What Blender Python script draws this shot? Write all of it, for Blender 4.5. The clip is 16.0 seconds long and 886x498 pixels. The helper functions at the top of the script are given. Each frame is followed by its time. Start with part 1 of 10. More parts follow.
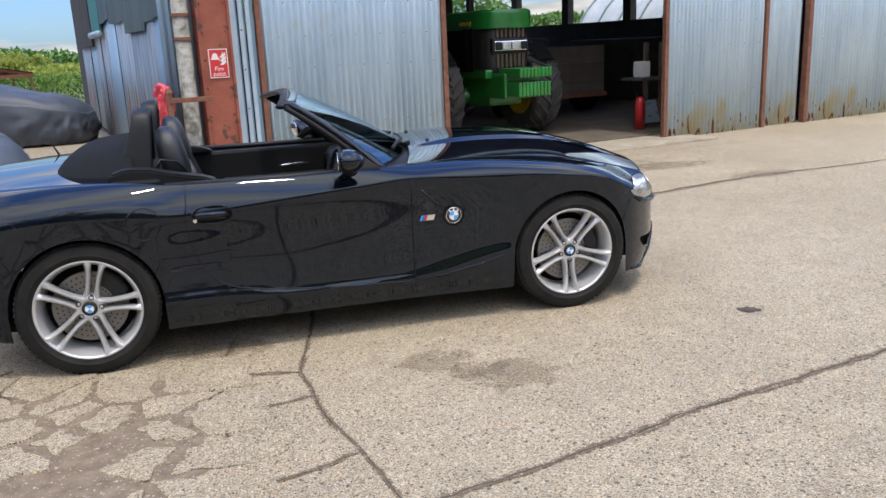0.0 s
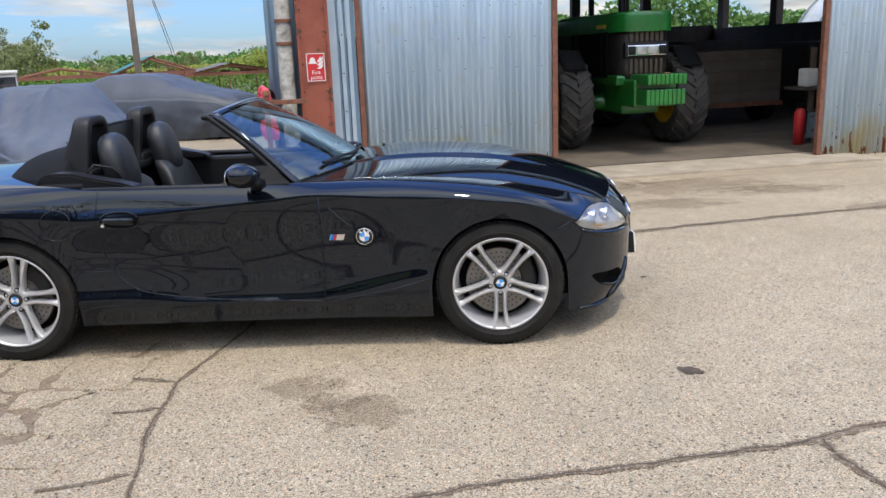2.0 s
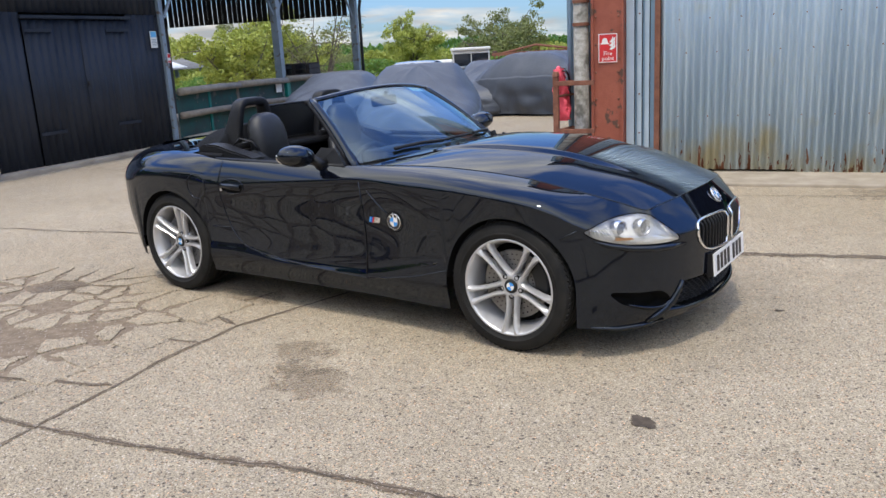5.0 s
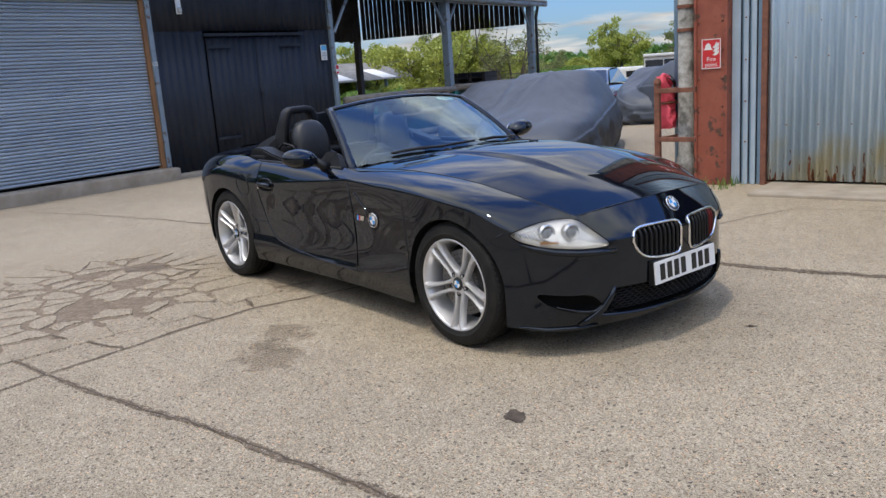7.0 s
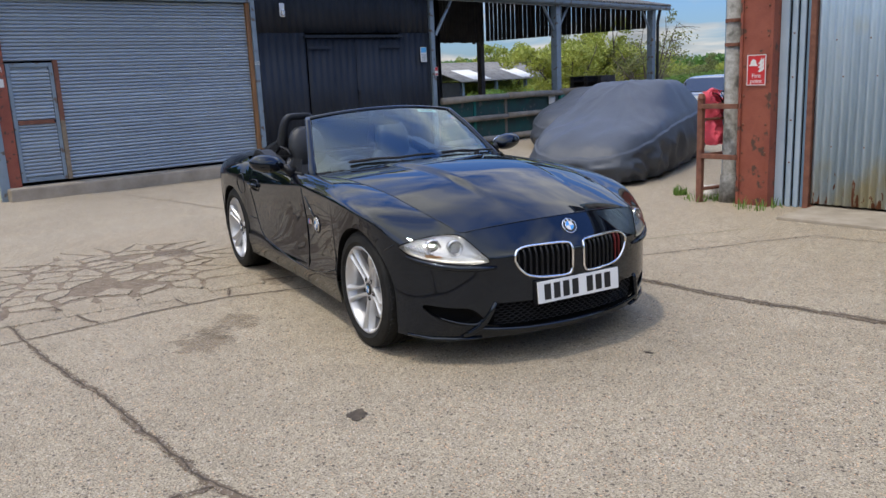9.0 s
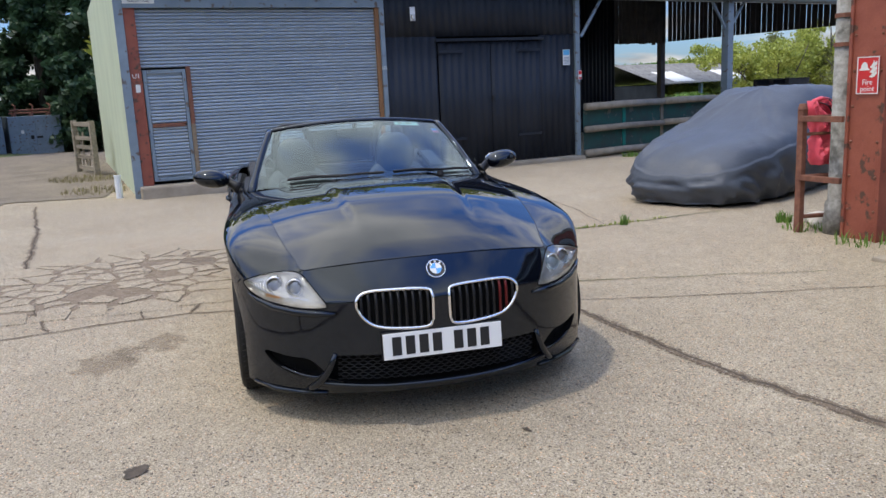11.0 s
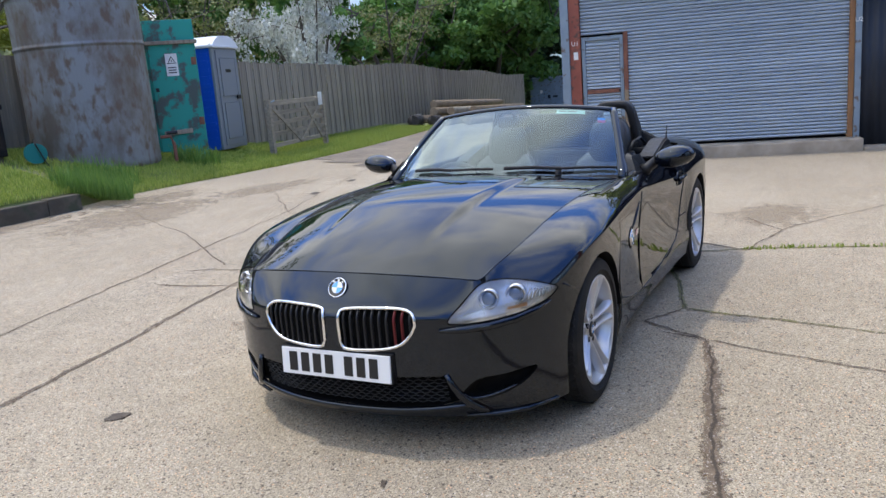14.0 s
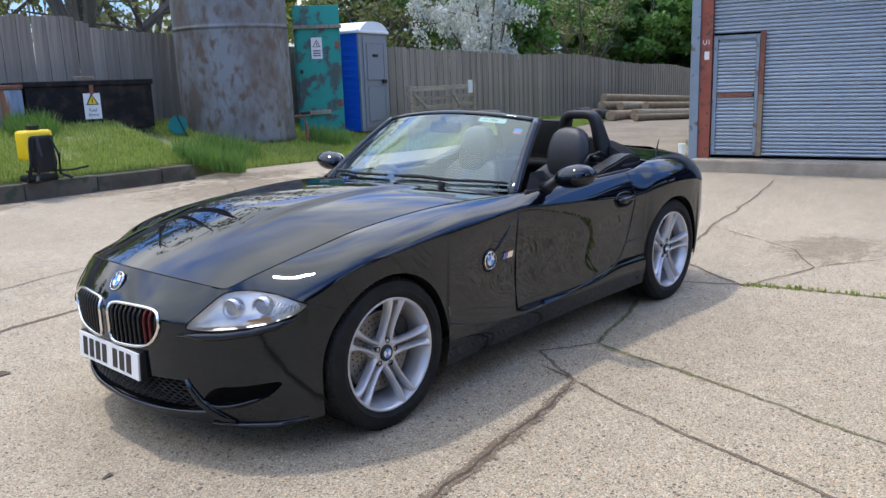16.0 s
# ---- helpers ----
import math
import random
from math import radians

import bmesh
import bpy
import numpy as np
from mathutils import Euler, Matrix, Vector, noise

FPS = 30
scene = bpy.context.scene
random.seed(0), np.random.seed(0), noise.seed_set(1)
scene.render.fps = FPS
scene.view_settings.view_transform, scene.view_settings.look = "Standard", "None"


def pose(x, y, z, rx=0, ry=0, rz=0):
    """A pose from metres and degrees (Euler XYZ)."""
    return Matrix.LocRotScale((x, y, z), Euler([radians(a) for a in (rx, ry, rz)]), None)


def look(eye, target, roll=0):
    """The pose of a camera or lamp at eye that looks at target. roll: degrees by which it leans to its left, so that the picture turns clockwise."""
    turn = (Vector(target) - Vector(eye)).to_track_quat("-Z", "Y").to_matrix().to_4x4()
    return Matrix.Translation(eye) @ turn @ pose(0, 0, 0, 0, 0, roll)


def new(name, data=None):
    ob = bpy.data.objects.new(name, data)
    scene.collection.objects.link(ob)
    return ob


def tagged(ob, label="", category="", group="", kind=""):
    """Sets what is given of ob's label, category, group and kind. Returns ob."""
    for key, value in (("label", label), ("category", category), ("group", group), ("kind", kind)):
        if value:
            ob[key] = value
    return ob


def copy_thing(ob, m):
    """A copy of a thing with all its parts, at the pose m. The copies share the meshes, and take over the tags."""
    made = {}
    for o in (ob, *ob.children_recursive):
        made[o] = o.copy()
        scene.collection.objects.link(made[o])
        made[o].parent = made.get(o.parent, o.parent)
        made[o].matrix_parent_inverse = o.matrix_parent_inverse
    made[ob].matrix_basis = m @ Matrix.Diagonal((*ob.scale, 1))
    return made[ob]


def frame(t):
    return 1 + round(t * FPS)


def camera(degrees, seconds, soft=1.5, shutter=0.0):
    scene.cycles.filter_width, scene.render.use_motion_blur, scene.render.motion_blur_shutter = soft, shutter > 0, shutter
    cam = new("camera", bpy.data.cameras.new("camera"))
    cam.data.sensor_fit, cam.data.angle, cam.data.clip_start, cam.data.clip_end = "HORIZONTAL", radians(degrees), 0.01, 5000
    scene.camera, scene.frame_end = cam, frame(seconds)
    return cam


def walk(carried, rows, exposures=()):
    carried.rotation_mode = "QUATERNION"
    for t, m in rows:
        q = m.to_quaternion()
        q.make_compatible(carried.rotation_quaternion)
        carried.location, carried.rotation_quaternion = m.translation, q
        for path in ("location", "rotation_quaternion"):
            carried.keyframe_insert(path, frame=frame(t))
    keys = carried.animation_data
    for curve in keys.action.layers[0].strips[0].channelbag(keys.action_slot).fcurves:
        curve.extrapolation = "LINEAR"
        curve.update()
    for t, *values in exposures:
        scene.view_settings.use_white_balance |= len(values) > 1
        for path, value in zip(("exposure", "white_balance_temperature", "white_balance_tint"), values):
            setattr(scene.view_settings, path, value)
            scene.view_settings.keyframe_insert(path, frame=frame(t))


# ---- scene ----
cam = camera(57.6, 16.0)
PATH = [
    (0, (-0.624, -4.811, 1.477), (-0.093, -2.947, 0.982), -2.6),
    (0.5, (-0.232, -4.819, 1.473), (0.163, -2.92, 0.986), -3.5),
    (1, (0.18, -4.83, 1.485), (0.357, -2.896, 1.007), -2.4),
    (1.5, (0.587, -4.746, 1.492), (0.71, -2.807, 1.017), -1.4),
    (2, (1.014, -4.781, 1.482), (0.989, -2.838, 1.007), -2.3),
    (2.5, (1.414, -4.785, 1.485), (1.204, -2.859, 0.99), -3.6),
    (3, (1.8, -4.702, 1.496), (1.48, -2.792, 0.994), -3.4),
    (3.5, (2.235, -4.651, 1.491), (1.672, -2.803, 0.974), -4.2),
    (4, (2.604, -4.511, 1.481), (1.793, -2.755, 0.975), -4.6),
    (4.2, (2.724, -4.448, 1.494), (1.847, -2.723, 0.989), -4.1),
    (6.3, (3.86, -3.56, 1.382), (2.52, -2.141, 0.945), -3.0),
    (6.5, (3.991, -3.543, 1.377), (2.641, -2.134, 0.937), -2.7),
    (7, (4.304, -3.434, 1.409), (2.801, -2.188, 0.975), -4.1),
    (7.5, (4.637, -3.274, 1.418), (3.095, -2.075, 0.987), -3.5),
    (8, (4.931, -3.145, 1.433), (3.376, -1.963, 1.002), -2.3),
    (8.5, (5.172, -2.84, 1.444), (3.583, -1.702, 1.02), -1.4),
    (8.7, (5.211, -2.726, 1.455), (3.571, -1.662, 1.033), -1.8),
    (10.8, (5.24, -0.981, 1.44), (3.358, -0.432, 1.044), -2.3),
    (11, (5.267, -0.767, 1.433), (3.362, -0.301, 1.041), -2.7),
    (11.5, (5.279, -0.313, 1.455), (3.327, -0.099, 1.074), -3.9),
    (12, (5.139, 0.118, 1.454), (3.179, 0.138, 1.057), -2.4),
    (12.5, (5.052, 0.593, 1.449), (3.1, 0.399, 1.055), -1.9),
    (12.8, (4.978, 0.838, 1.427), (3.05, 0.502, 1.016), -2.6),
    (13, (4.901, 0.985, 1.419), (2.991, 0.566, 1.001), -2.3),
    (13.5, (4.732, 1.37, 1.444), (2.873, 0.768, 1.019), -3.1),
    (14, (4.576, 1.841, 1.466), (2.841, 0.937, 1.052), -4.6),
    (14.5, (4.3, 2.188, 1.455), (2.619, 1.183, 1.047), -1.8),
    (15, (4.04, 2.57, 1.451), (2.423, 1.464, 1.05), -3.2),
    (15.5, (3.785, 2.927, 1.443), (2.302, 1.648, 1.034), -3.7),
    (16, (3.458, 3.199, 1.453), (2.019, 1.873, 1.037), -2.0),
]
walk(cam, [(t, look(eye, target, roll)) for t, eye, target, roll in PATH], [(0, 0.38, 6850, 10), (4.2, 0.34, 6850, 10), (6.8, 0.02, 6800, 10), (8.7, -0.04, 6750, 10), (11.0, 0.12, 6650, 10), (14.0, 0.34, 6550, 10), (16, 0.45, 6500, 10)])
# ---- end of camera ----

# ---- light ----
SUN = Vector((0.08, -0.34, 1.0)).normalized()
world = bpy.data.worlds.new("world")
scene.world = world
world.use_nodes = True
wn, wl = world.node_tree.nodes, world.node_tree.links
wn.clear()
w_out = wn.new("ShaderNodeOutputWorld")
w_bg = wn.new("ShaderNodeBackground")
w_bg.inputs["Strength"].default_value = 0.15
sky = wn.new("ShaderNodeTexSky")
sky.sky_type, sky.sun_disc = "NISHITA", False
sky.sun_elevation = math.asin(SUN.z)
sky.sun_rotation = math.atan2(SUN.x, SUN.y)
sky.dust_density, sky.ozone_density = 0.7, 1.6
# broken cloud: soft white masses with grey bases over the blue
w_co = wn.new("ShaderNodeTexCoord")
w_map = wn.new("ShaderNodeMapping")
w_map.inputs["Scale"].default_value = (0.55, 0.55, 1.6)
w_no = wn.new("ShaderNodeTexNoise")
w_no.inputs["Scale"].default_value = 1.7
w_no.inputs["Detail"].default_value = 5
w_no.inputs["Roughness"].default_value = 0.55
w_no.inputs["Distortion"].default_value = 0.35
w_ramp = wn.new("ShaderNodeValToRGB")
w_ramp.color_ramp.elements[0].position = 0.43
w_ramp.color_ramp.elements[1].position = 0.59
w_no2 = wn.new("ShaderNodeTexNoise")
w_no2.inputs["Scale"].default_value = 2.6
w_no2.inputs["Detail"].default_value = 5
w_shade = wn.new("ShaderNodeValToRGB")
w_shade.color_ramp.elements[0].position, w_shade.color_ramp.elements[0].color = 0.36, (2.5, 2.7, 2.95, 1)
w_shade.color_ramp.elements[1].position, w_shade.color_ramp.elements[1].color = 0.62, (5.3, 5.3, 5.25, 1)
w_mix = wn.new("ShaderNodeMixRGB")
# a flat cloud layer seen from below
w_sp2, w_dv, w_cb, w_ad = wn.new("ShaderNodeSeparateXYZ"), wn.new("ShaderNodeVectorMath"), wn.new("ShaderNodeCombineXYZ"), wn.new("ShaderNodeMath")
w_ab = wn.new("ShaderNodeMath")
w_ab.operation = "ABSOLUTE"
w_ad.inputs[1].default_value = 0.14
w_dv.operation = "DIVIDE"
wl.new(w_co.outputs["Generated"], w_sp2.inputs[0])
wl.new(w_sp2.outputs["Z"], w_ab.inputs[0])
wl.new(w_ab.outputs[0], w_ad.inputs[0])
for k in ("X", "Y", "Z"):
    wl.new(w_ad.outputs[0], w_cb.inputs[k])
wl.new(w_co.outputs["Generated"], w_dv.inputs[0])
wl.new(w_cb.outputs["Vector"], w_dv.inputs[1])
wl.new(w_dv.outputs["Vector"], w_map.inputs["Vector"])
wl.new(w_map.outputs["Vector"], w_no.inputs["Vector"])
wl.new(w_map.outputs["Vector"], w_no2.inputs["Vector"])
# cloud is thicker to the south
w_sp3, w_lean = wn.new("ShaderNodeSeparateXYZ"), wn.new("ShaderNodeMath")
w_lean.operation, w_lean.inputs[1].default_value = "MULTIPLY_ADD", -0.05
wl.new(w_co.outputs["Generated"], w_sp3.inputs[0])
wl.new(w_sp3.outputs["Y"], w_lean.inputs[0])
wl.new(w_no.outputs["Fac"], w_lean.inputs[2])
wl.new(w_lean.outputs[0], w_ramp.inputs["Fac"])
wl.new(w_no2.outputs["Fac"], w_shade.inputs["Fac"])
wl.new(w_ramp.outputs["Color"], w_mix.inputs["Fac"])
# haze dims the low sky; higher up the lit clouds stand nearer the sun
w_sep = wn.new("ShaderNodeSeparateXYZ")
w_el = wn.new("ShaderNodeMapRange")
w_el.interpolation_type = "SMOOTHSTEP"
for k, v in zip(("From Min", "From Max", "To Min", "To Max"), (0.03, 0.60, 0.95, 2.7)):
    w_el.inputs[k].default_value = v
w_blue = wn.new("ShaderNodeMixRGB")
w_blue.blend_type = "MULTIPLY"
w_blue.inputs["Fac"].default_value = 1.0
w_blue.inputs["Color2"].default_value = (0.43, 0.63, 1.0, 1)
w_gain = wn.new("ShaderNodeVectorMath")
w_gain.operation = "SCALE"
wl.new(w_co.outputs["Generated"], w_sep.inputs[0])
wl.new(w_sep.outputs["Z"], w_el.inputs["Value"])
wl.new(sky.outputs["Color"], w_blue.inputs["Color1"])
wl.new(w_blue.outputs["Color"], w_mix.inputs["Color1"])
wl.new(w_mix.outputs["Color"], w_gain.inputs[0])
wl.new(w_el.outputs["Result"], w_gain.inputs["Scale"])
wl.new(w_shade.outputs["Color"], w_mix.inputs["Color2"])
wl.new(w_gain.outputs["Vector"], w_bg.inputs["Color"])
wl.new(w_bg.outputs["Background"], w_out.inputs["Surface"])

sun = new("sun", bpy.data.lights.new("sun", "SUN"))
sun.data.energy, sun.data.angle, sun.data.color = 1.6, radians(3.0), (1.0, 0.96, 0.91)
sun.matrix_basis = look(SUN * 40, (0, 0, 0))


# ---- materials ----
def mat(name, color, rough=0.6, metal=0.0, color2=None, scale=3.0, detail=6, lo=0.35, hi=0.65, bump=0.0, bump_scale=60.0,
        spots=None, spot_scale=14.0, spot_lo=0.60, spot_hi=0.66, coat=0.0, rough2=None, stretch=(1, 1, 1), vary=0.0, spec=None):
    """Principled surface: base colour, a second colour in broad noise, spots of a third, and fine relief."""
    m = bpy.data.materials.new(name)
    m.use_nodes = True
    n, l = m.node_tree.nodes, m.node_tree.links
    b = n["Principled BSDF"]
    b.inputs["Base Color"].default_value = (*color, 1)
    b.inputs["Roughness"].default_value = rough
    b.inputs["Metallic"].default_value = metal
    b.inputs["Coat Weight"].default_value = coat
    b.inputs["Coat Roughness"].default_value = 0.02
    if spec is not None:
        b.inputs["Specular IOR Level"].default_value = spec
    tc = n.new("ShaderNodeTexCoord")
    mp = n.new("ShaderNodeMapping")
    mp.inputs["Scale"].default_value = stretch
    l.new(tc.outputs["Object"], mp.inputs["Vector"])
    out = None
    if color2 is not None:
        no = n.new("ShaderNodeTexNoise")
        no.inputs["Scale"].default_value, no.inputs["Detail"].default_value = scale, detail
        no.inputs["Roughness"].default_value = 0.62
        l.new(mp.outputs["Vector"], no.inputs["Vector"])
        r = n.new("ShaderNodeValToRGB")
        r.color_ramp.elements[0].position, r.color_ramp.elements[0].color = lo, (*color, 1)
        r.color_ramp.elements[1].position, r.color_ramp.elements[1].color = hi, (*color2, 1)
        l.new(no.outputs["Fac"], r.inputs["Fac"])
        out = r.outputs["Color"]
        if rough2 is not None:
            q = n.new("ShaderNodeMapRange")
            q.inputs["From Min"].default_value, q.inputs["From Max"].default_value = lo, hi
            q.inputs["To Min"].default_value, q.inputs["To Max"].default_value = rough, rough2
            l.new(no.outputs["Fac"], q.inputs["Value"])
            l.new(q.outputs["Result"], b.inputs["Roughness"])
    if spots is not None:
        no = n.new("ShaderNodeTexNoise")
        no.inputs["Scale"].default_value, no.inputs["Detail"].default_value = spot_scale, 5
        l.new(mp.outputs["Vector"], no.inputs["Vector"])
        r = n.new("ShaderNodeMapRange")
        r.inputs["From Min"].default_value, r.inputs["From Max"].default_value = spot_lo, spot_hi
        l.new(no.outputs["Fac"], r.inputs["Value"])
        x = n.new("ShaderNodeMixRGB")
        x.inputs["Color1"].default_value, x.inputs["Color2"].default_value = (*color, 1), (*spots, 1)
        if out is not None:
            l.new(out, x.inputs["Color1"])
        l.new(r.outputs["Result"], x.inputs["Fac"])
        out = x.outputs["Color"]
    if vary:
        oi = n.new("ShaderNodeObjectInfo")
        r = n.new("ShaderNodeMapRange")
        r.inputs["To Min"].default_value, r.inputs["To Max"].default_value = 1 - vary, 1 + vary
        l.new(oi.outputs["Random"], r.inputs["Value"])
        x = n.new("ShaderNodeMixRGB")
        x.blend_type, x.inputs["Fac"].default_value = "MULTIPLY", 1.0
        x.inputs["Color1"].default_value = (*color, 1)
        if out is not None:
            l.new(out, x.inputs["Color1"])
        l.new(r.outputs["Result"], x.inputs["Color2"])
        out = x.outputs["Color"]
    if out is not None:
        l.new(out, b.inputs["Base Color"])
    if bump:
        no = n.new("ShaderNodeTexNoise")
        no.inputs["Scale"].default_value, no.inputs["Detail"].default_value = bump_scale, 4
        l.new(mp.outputs["Vector"], no.inputs["Vector"])
        bu = n.new("ShaderNodeBump")
        bu.inputs["Strength"].default_value, bu.inputs["Distance"].default_value = bump, 0.01
        l.new(no.outputs["Fac"], bu.inputs["Height"])
        l.new(bu.outputs["Normal"], b.inputs["Normal"])
    return m


def glass_mat(name, tint=(1, 1, 1), rough=0.0, clear=0.85, ior=1.75, gloss=(1, 1, 1)):
    """Thin pane: mostly clear, mirror-like at a grazing angle."""
    m = bpy.data.materials.new(name)
    m.use_nodes = True
    n, l = m.node_tree.nodes, m.node_tree.links
    n.remove(n["Principled BSDF"])
    t, g, x, f = n.new("ShaderNodeBsdfTransparent"), n.new("ShaderNodeBsdfGlossy"), n.new("ShaderNodeMixShader"), n.new("ShaderNodeFresnel")
    t.inputs["Color"].default_value = (*[c * clear for c in tint], 1)
    g.inputs["Roughness"].default_value = rough
    g.inputs["Color"].default_value = (*gloss, 1)
    f.inputs["IOR"].default_value = ior
    l.new(f.outputs["Fac"], x.inputs["Fac"])
    l.new(t.outputs["BSDF"], x.inputs[1])
    l.new(g.outputs["BSDF"], x.inputs[2])
    l.new(x.outputs["Shader"], n["Material Output"].inputs["Surface"])
    return m


def concrete_mat():
    m = bpy.data.materials.new("concrete")
    m.use_nodes = True
    n, l = m.node_tree.nodes, m.node_tree.links
    b = n["Principled BSDF"]
    b.inputs["Roughness"].default_value = 0.85
    tc = n.new("ShaderNodeTexCoord")

    def noise_(scale, detail=5, rough=0.6):
        o = n.new("ShaderNodeTexNoise")
        o.inputs["Scale"].default_value, o.inputs["Detail"].default_value, o.inputs["Roughness"].default_value = scale, detail, rough
        l.new(tc.outputs["Object"], o.inputs["Vector"])
        return o.outputs["Fac"]

    def ramp(fac, a, ca, z, cz):
        r = n.new("ShaderNodeValToRGB")
        r.color_ramp.elements[0].position, r.color_ramp.elements[0].color = a, (*ca, 1)
        r.color_ramp.elements[1].position, r.color_ramp.elements[1].color = z, (*cz, 1)
        l.new(fac, r.inputs["Fac"])
        return r.outputs["Color"]

    def mix(fac, a, c, kind="MIX"):
        x = n.new("ShaderNodeMixRGB")
        x.blend_type = kind
        for s, v in (("Fac", fac), ("Color1", a), ("Color2", c)):
            if isinstance(v, (int, float)):
                x.inputs[s].default_value = v
            elif isinstance(v, tuple):
                x.inputs[s].default_value = (*v, 1)
            else:
                l.new(v, x.inputs[s])
        return x.outputs["Color"]

    broad = ramp(noise_(0.5, 6), 0.34, (0.335, 0.278, 0.194), 0.68, (0.402, 0.340, 0.244))
    mid = ramp(noise_(5, 8, 0.75), 0.33, (0.86, 0.855, 0.845), 0.66, (1.07, 1.065, 1.06))
    col = mix(1.0, broad, mid, "MULTIPLY")
    # grit in the paste
    vg = n.new("ShaderNodeTexVoronoi")
    vg.inputs["Scale"].default_value = 185
    l.new(tc.outputs["Object"], vg.inputs["Vector"])
    sg = n.new("ShaderNodeSeparateColor")
    l.new(vg.outputs["Color"], sg.inputs["Color"])
    col = mix(1.0, col, ramp(sg.outputs[0], 0.0, (0.58, 0.56, 0.54), 1.0, (1.42, 1.42, 1.41)), "MULTIPLY")
    # exposed aggregate: stones of several tones set in the paste
    vo = n.new("ShaderNodeTexVoronoi")
    vo.inputs["Scale"].default_value = 92
    l.new(tc.outputs["Object"], vo.inputs["Vector"])
    sep = n.new("ShaderNodeSeparateColor")
    l.new(vo.outputs["Color"], sep.inputs["Color"])
    tone = ramp(sep.outputs[0], 0.08, (0.055, 0.047, 0.042), 0.95, (0.66, 0.57, 0.46))
    warm = ramp(sep.outputs[2], 0.70, (1, 1, 1), 0.74, (1.15, 0.82, 0.58))
    tone = mix(1.0, tone, warm, "MULTIPLY")
    stone = n.new("ShaderNodeMapRange")
    stone.inputs["From Min"].default_value, stone.inputs["From Max"].default_value = 0.42, 0.30
    l.new(vo.outputs["Distance"], stone.inputs["Value"])
    pick = n.new("ShaderNodeMath")
    pick.operation = "MULTIPLY"
    sel = n.new("ShaderNodeMath")
    sel.operation = "GREATER_THAN"
    l.new(sep.outputs[1], sel.inputs[0])
    # where the surface has worn, more of the stones show
    worn = n.new("ShaderNodeMapRange")
    for k, v in zip(("From Min", "From Max", "To Min", "To Max"), (0.38, 0.62, 0.22, 0.66)):
        worn.inputs[k].default_value = v
    l.new(noise_(0.75, 4), worn.inputs["Value"])
    l.new(worn.outputs["Result"], sel.inputs[1])
    l.new(stone.outputs["Result"], pick.inputs[0])
    l.new(sel.outputs[0], pick.inputs[1])
    half = n.new("ShaderNodeMath")
    half.operation = "MULTIPLY"
    half.inputs[1].default_value = 1.0
    l.new(pick.outputs[0], half.inputs[0])
    col = mix(half.outputs[0], col, tone)
    # scattered larger stones, dark and pale
    v2 = n.new("ShaderNodeTexVoronoi")
    v2.inputs["Scale"].default_value = 42
    l.new(tc.outputs["Object"], v2.inputs["Vector"])
    sp2 = n.new("ShaderNodeSeparateColor")
    l.new(v2.outputs["Color"], sp2.inputs["Color"])
    big = n.new("ShaderNodeMapRange")
    big.inputs["From Min"].default_value, big.inputs["From Max"].default_value, big.inputs["To Max"].default_value = 0.34, 0.27, 0.85
    l.new(v2.outputs["Distance"], big.inputs["Value"])
    few = n.new("ShaderNodeMath")
    few.operation = "GREATER_THAN"
    few.inputs[1].default_value = 0.70
    l.new(sp2.outputs[1], few.inputs[0])
    bf = n.new("ShaderNodeMath")
    bf.operation = "MULTIPLY"
    l.new(big.outputs["Result"], bf.inputs[0])
    l.new(few.outputs[0], bf.inputs[1])
    col = mix(bf.outputs[0], col, ramp(sp2.outputs[2], 0.1, (0.06, 0.046, 0.036), 0.95, (0.50, 0.42, 0.31)))
    # small pits
    pits = ramp(noise_(130, 3), 0.34, (0.30, 0.27, 0.25), 0.46, (1.04, 1.04, 1.04))
    col = mix(1.0, col, pits, "MULTIPLY")
    # damp and oil stains
    st = n.new("ShaderNodeMapRange")
    st.inputs["From Min"].default_value, st.inputs["From Max"].default_value, st.inputs["To Max"].default_value = 0.62, 0.76, 0.32
    l.new(noise_(0.9, 8, 0.7), st.inputs["Value"])
    col = mix(st.outputs["Result"], col, (0.14, 0.105, 0.075))
    l.new(col, b.inputs["Base Color"])
    bu = n.new("ShaderNodeBump")
    bu.inputs["Strength"].default_value, bu.inputs["Distance"].default_value = 0.9, 0.006
    l.new(noise_(120, 4, 0.7), bu.inputs["Height"])
    l.new(bu.outputs["Normal"], b.inputs["Normal"])
    return m


CONCRETE = concrete_mat()
SOIL = mat("crack_soil", (0.150, 0.108, 0.070), 0.95, color2=(0.245, 0.185, 0.125), scale=14, spots=(0.42, 0.36, 0.29), spot_scale=75, spot_lo=0.62, spot_hi=0.66, bump=0.8, bump_scale=120)


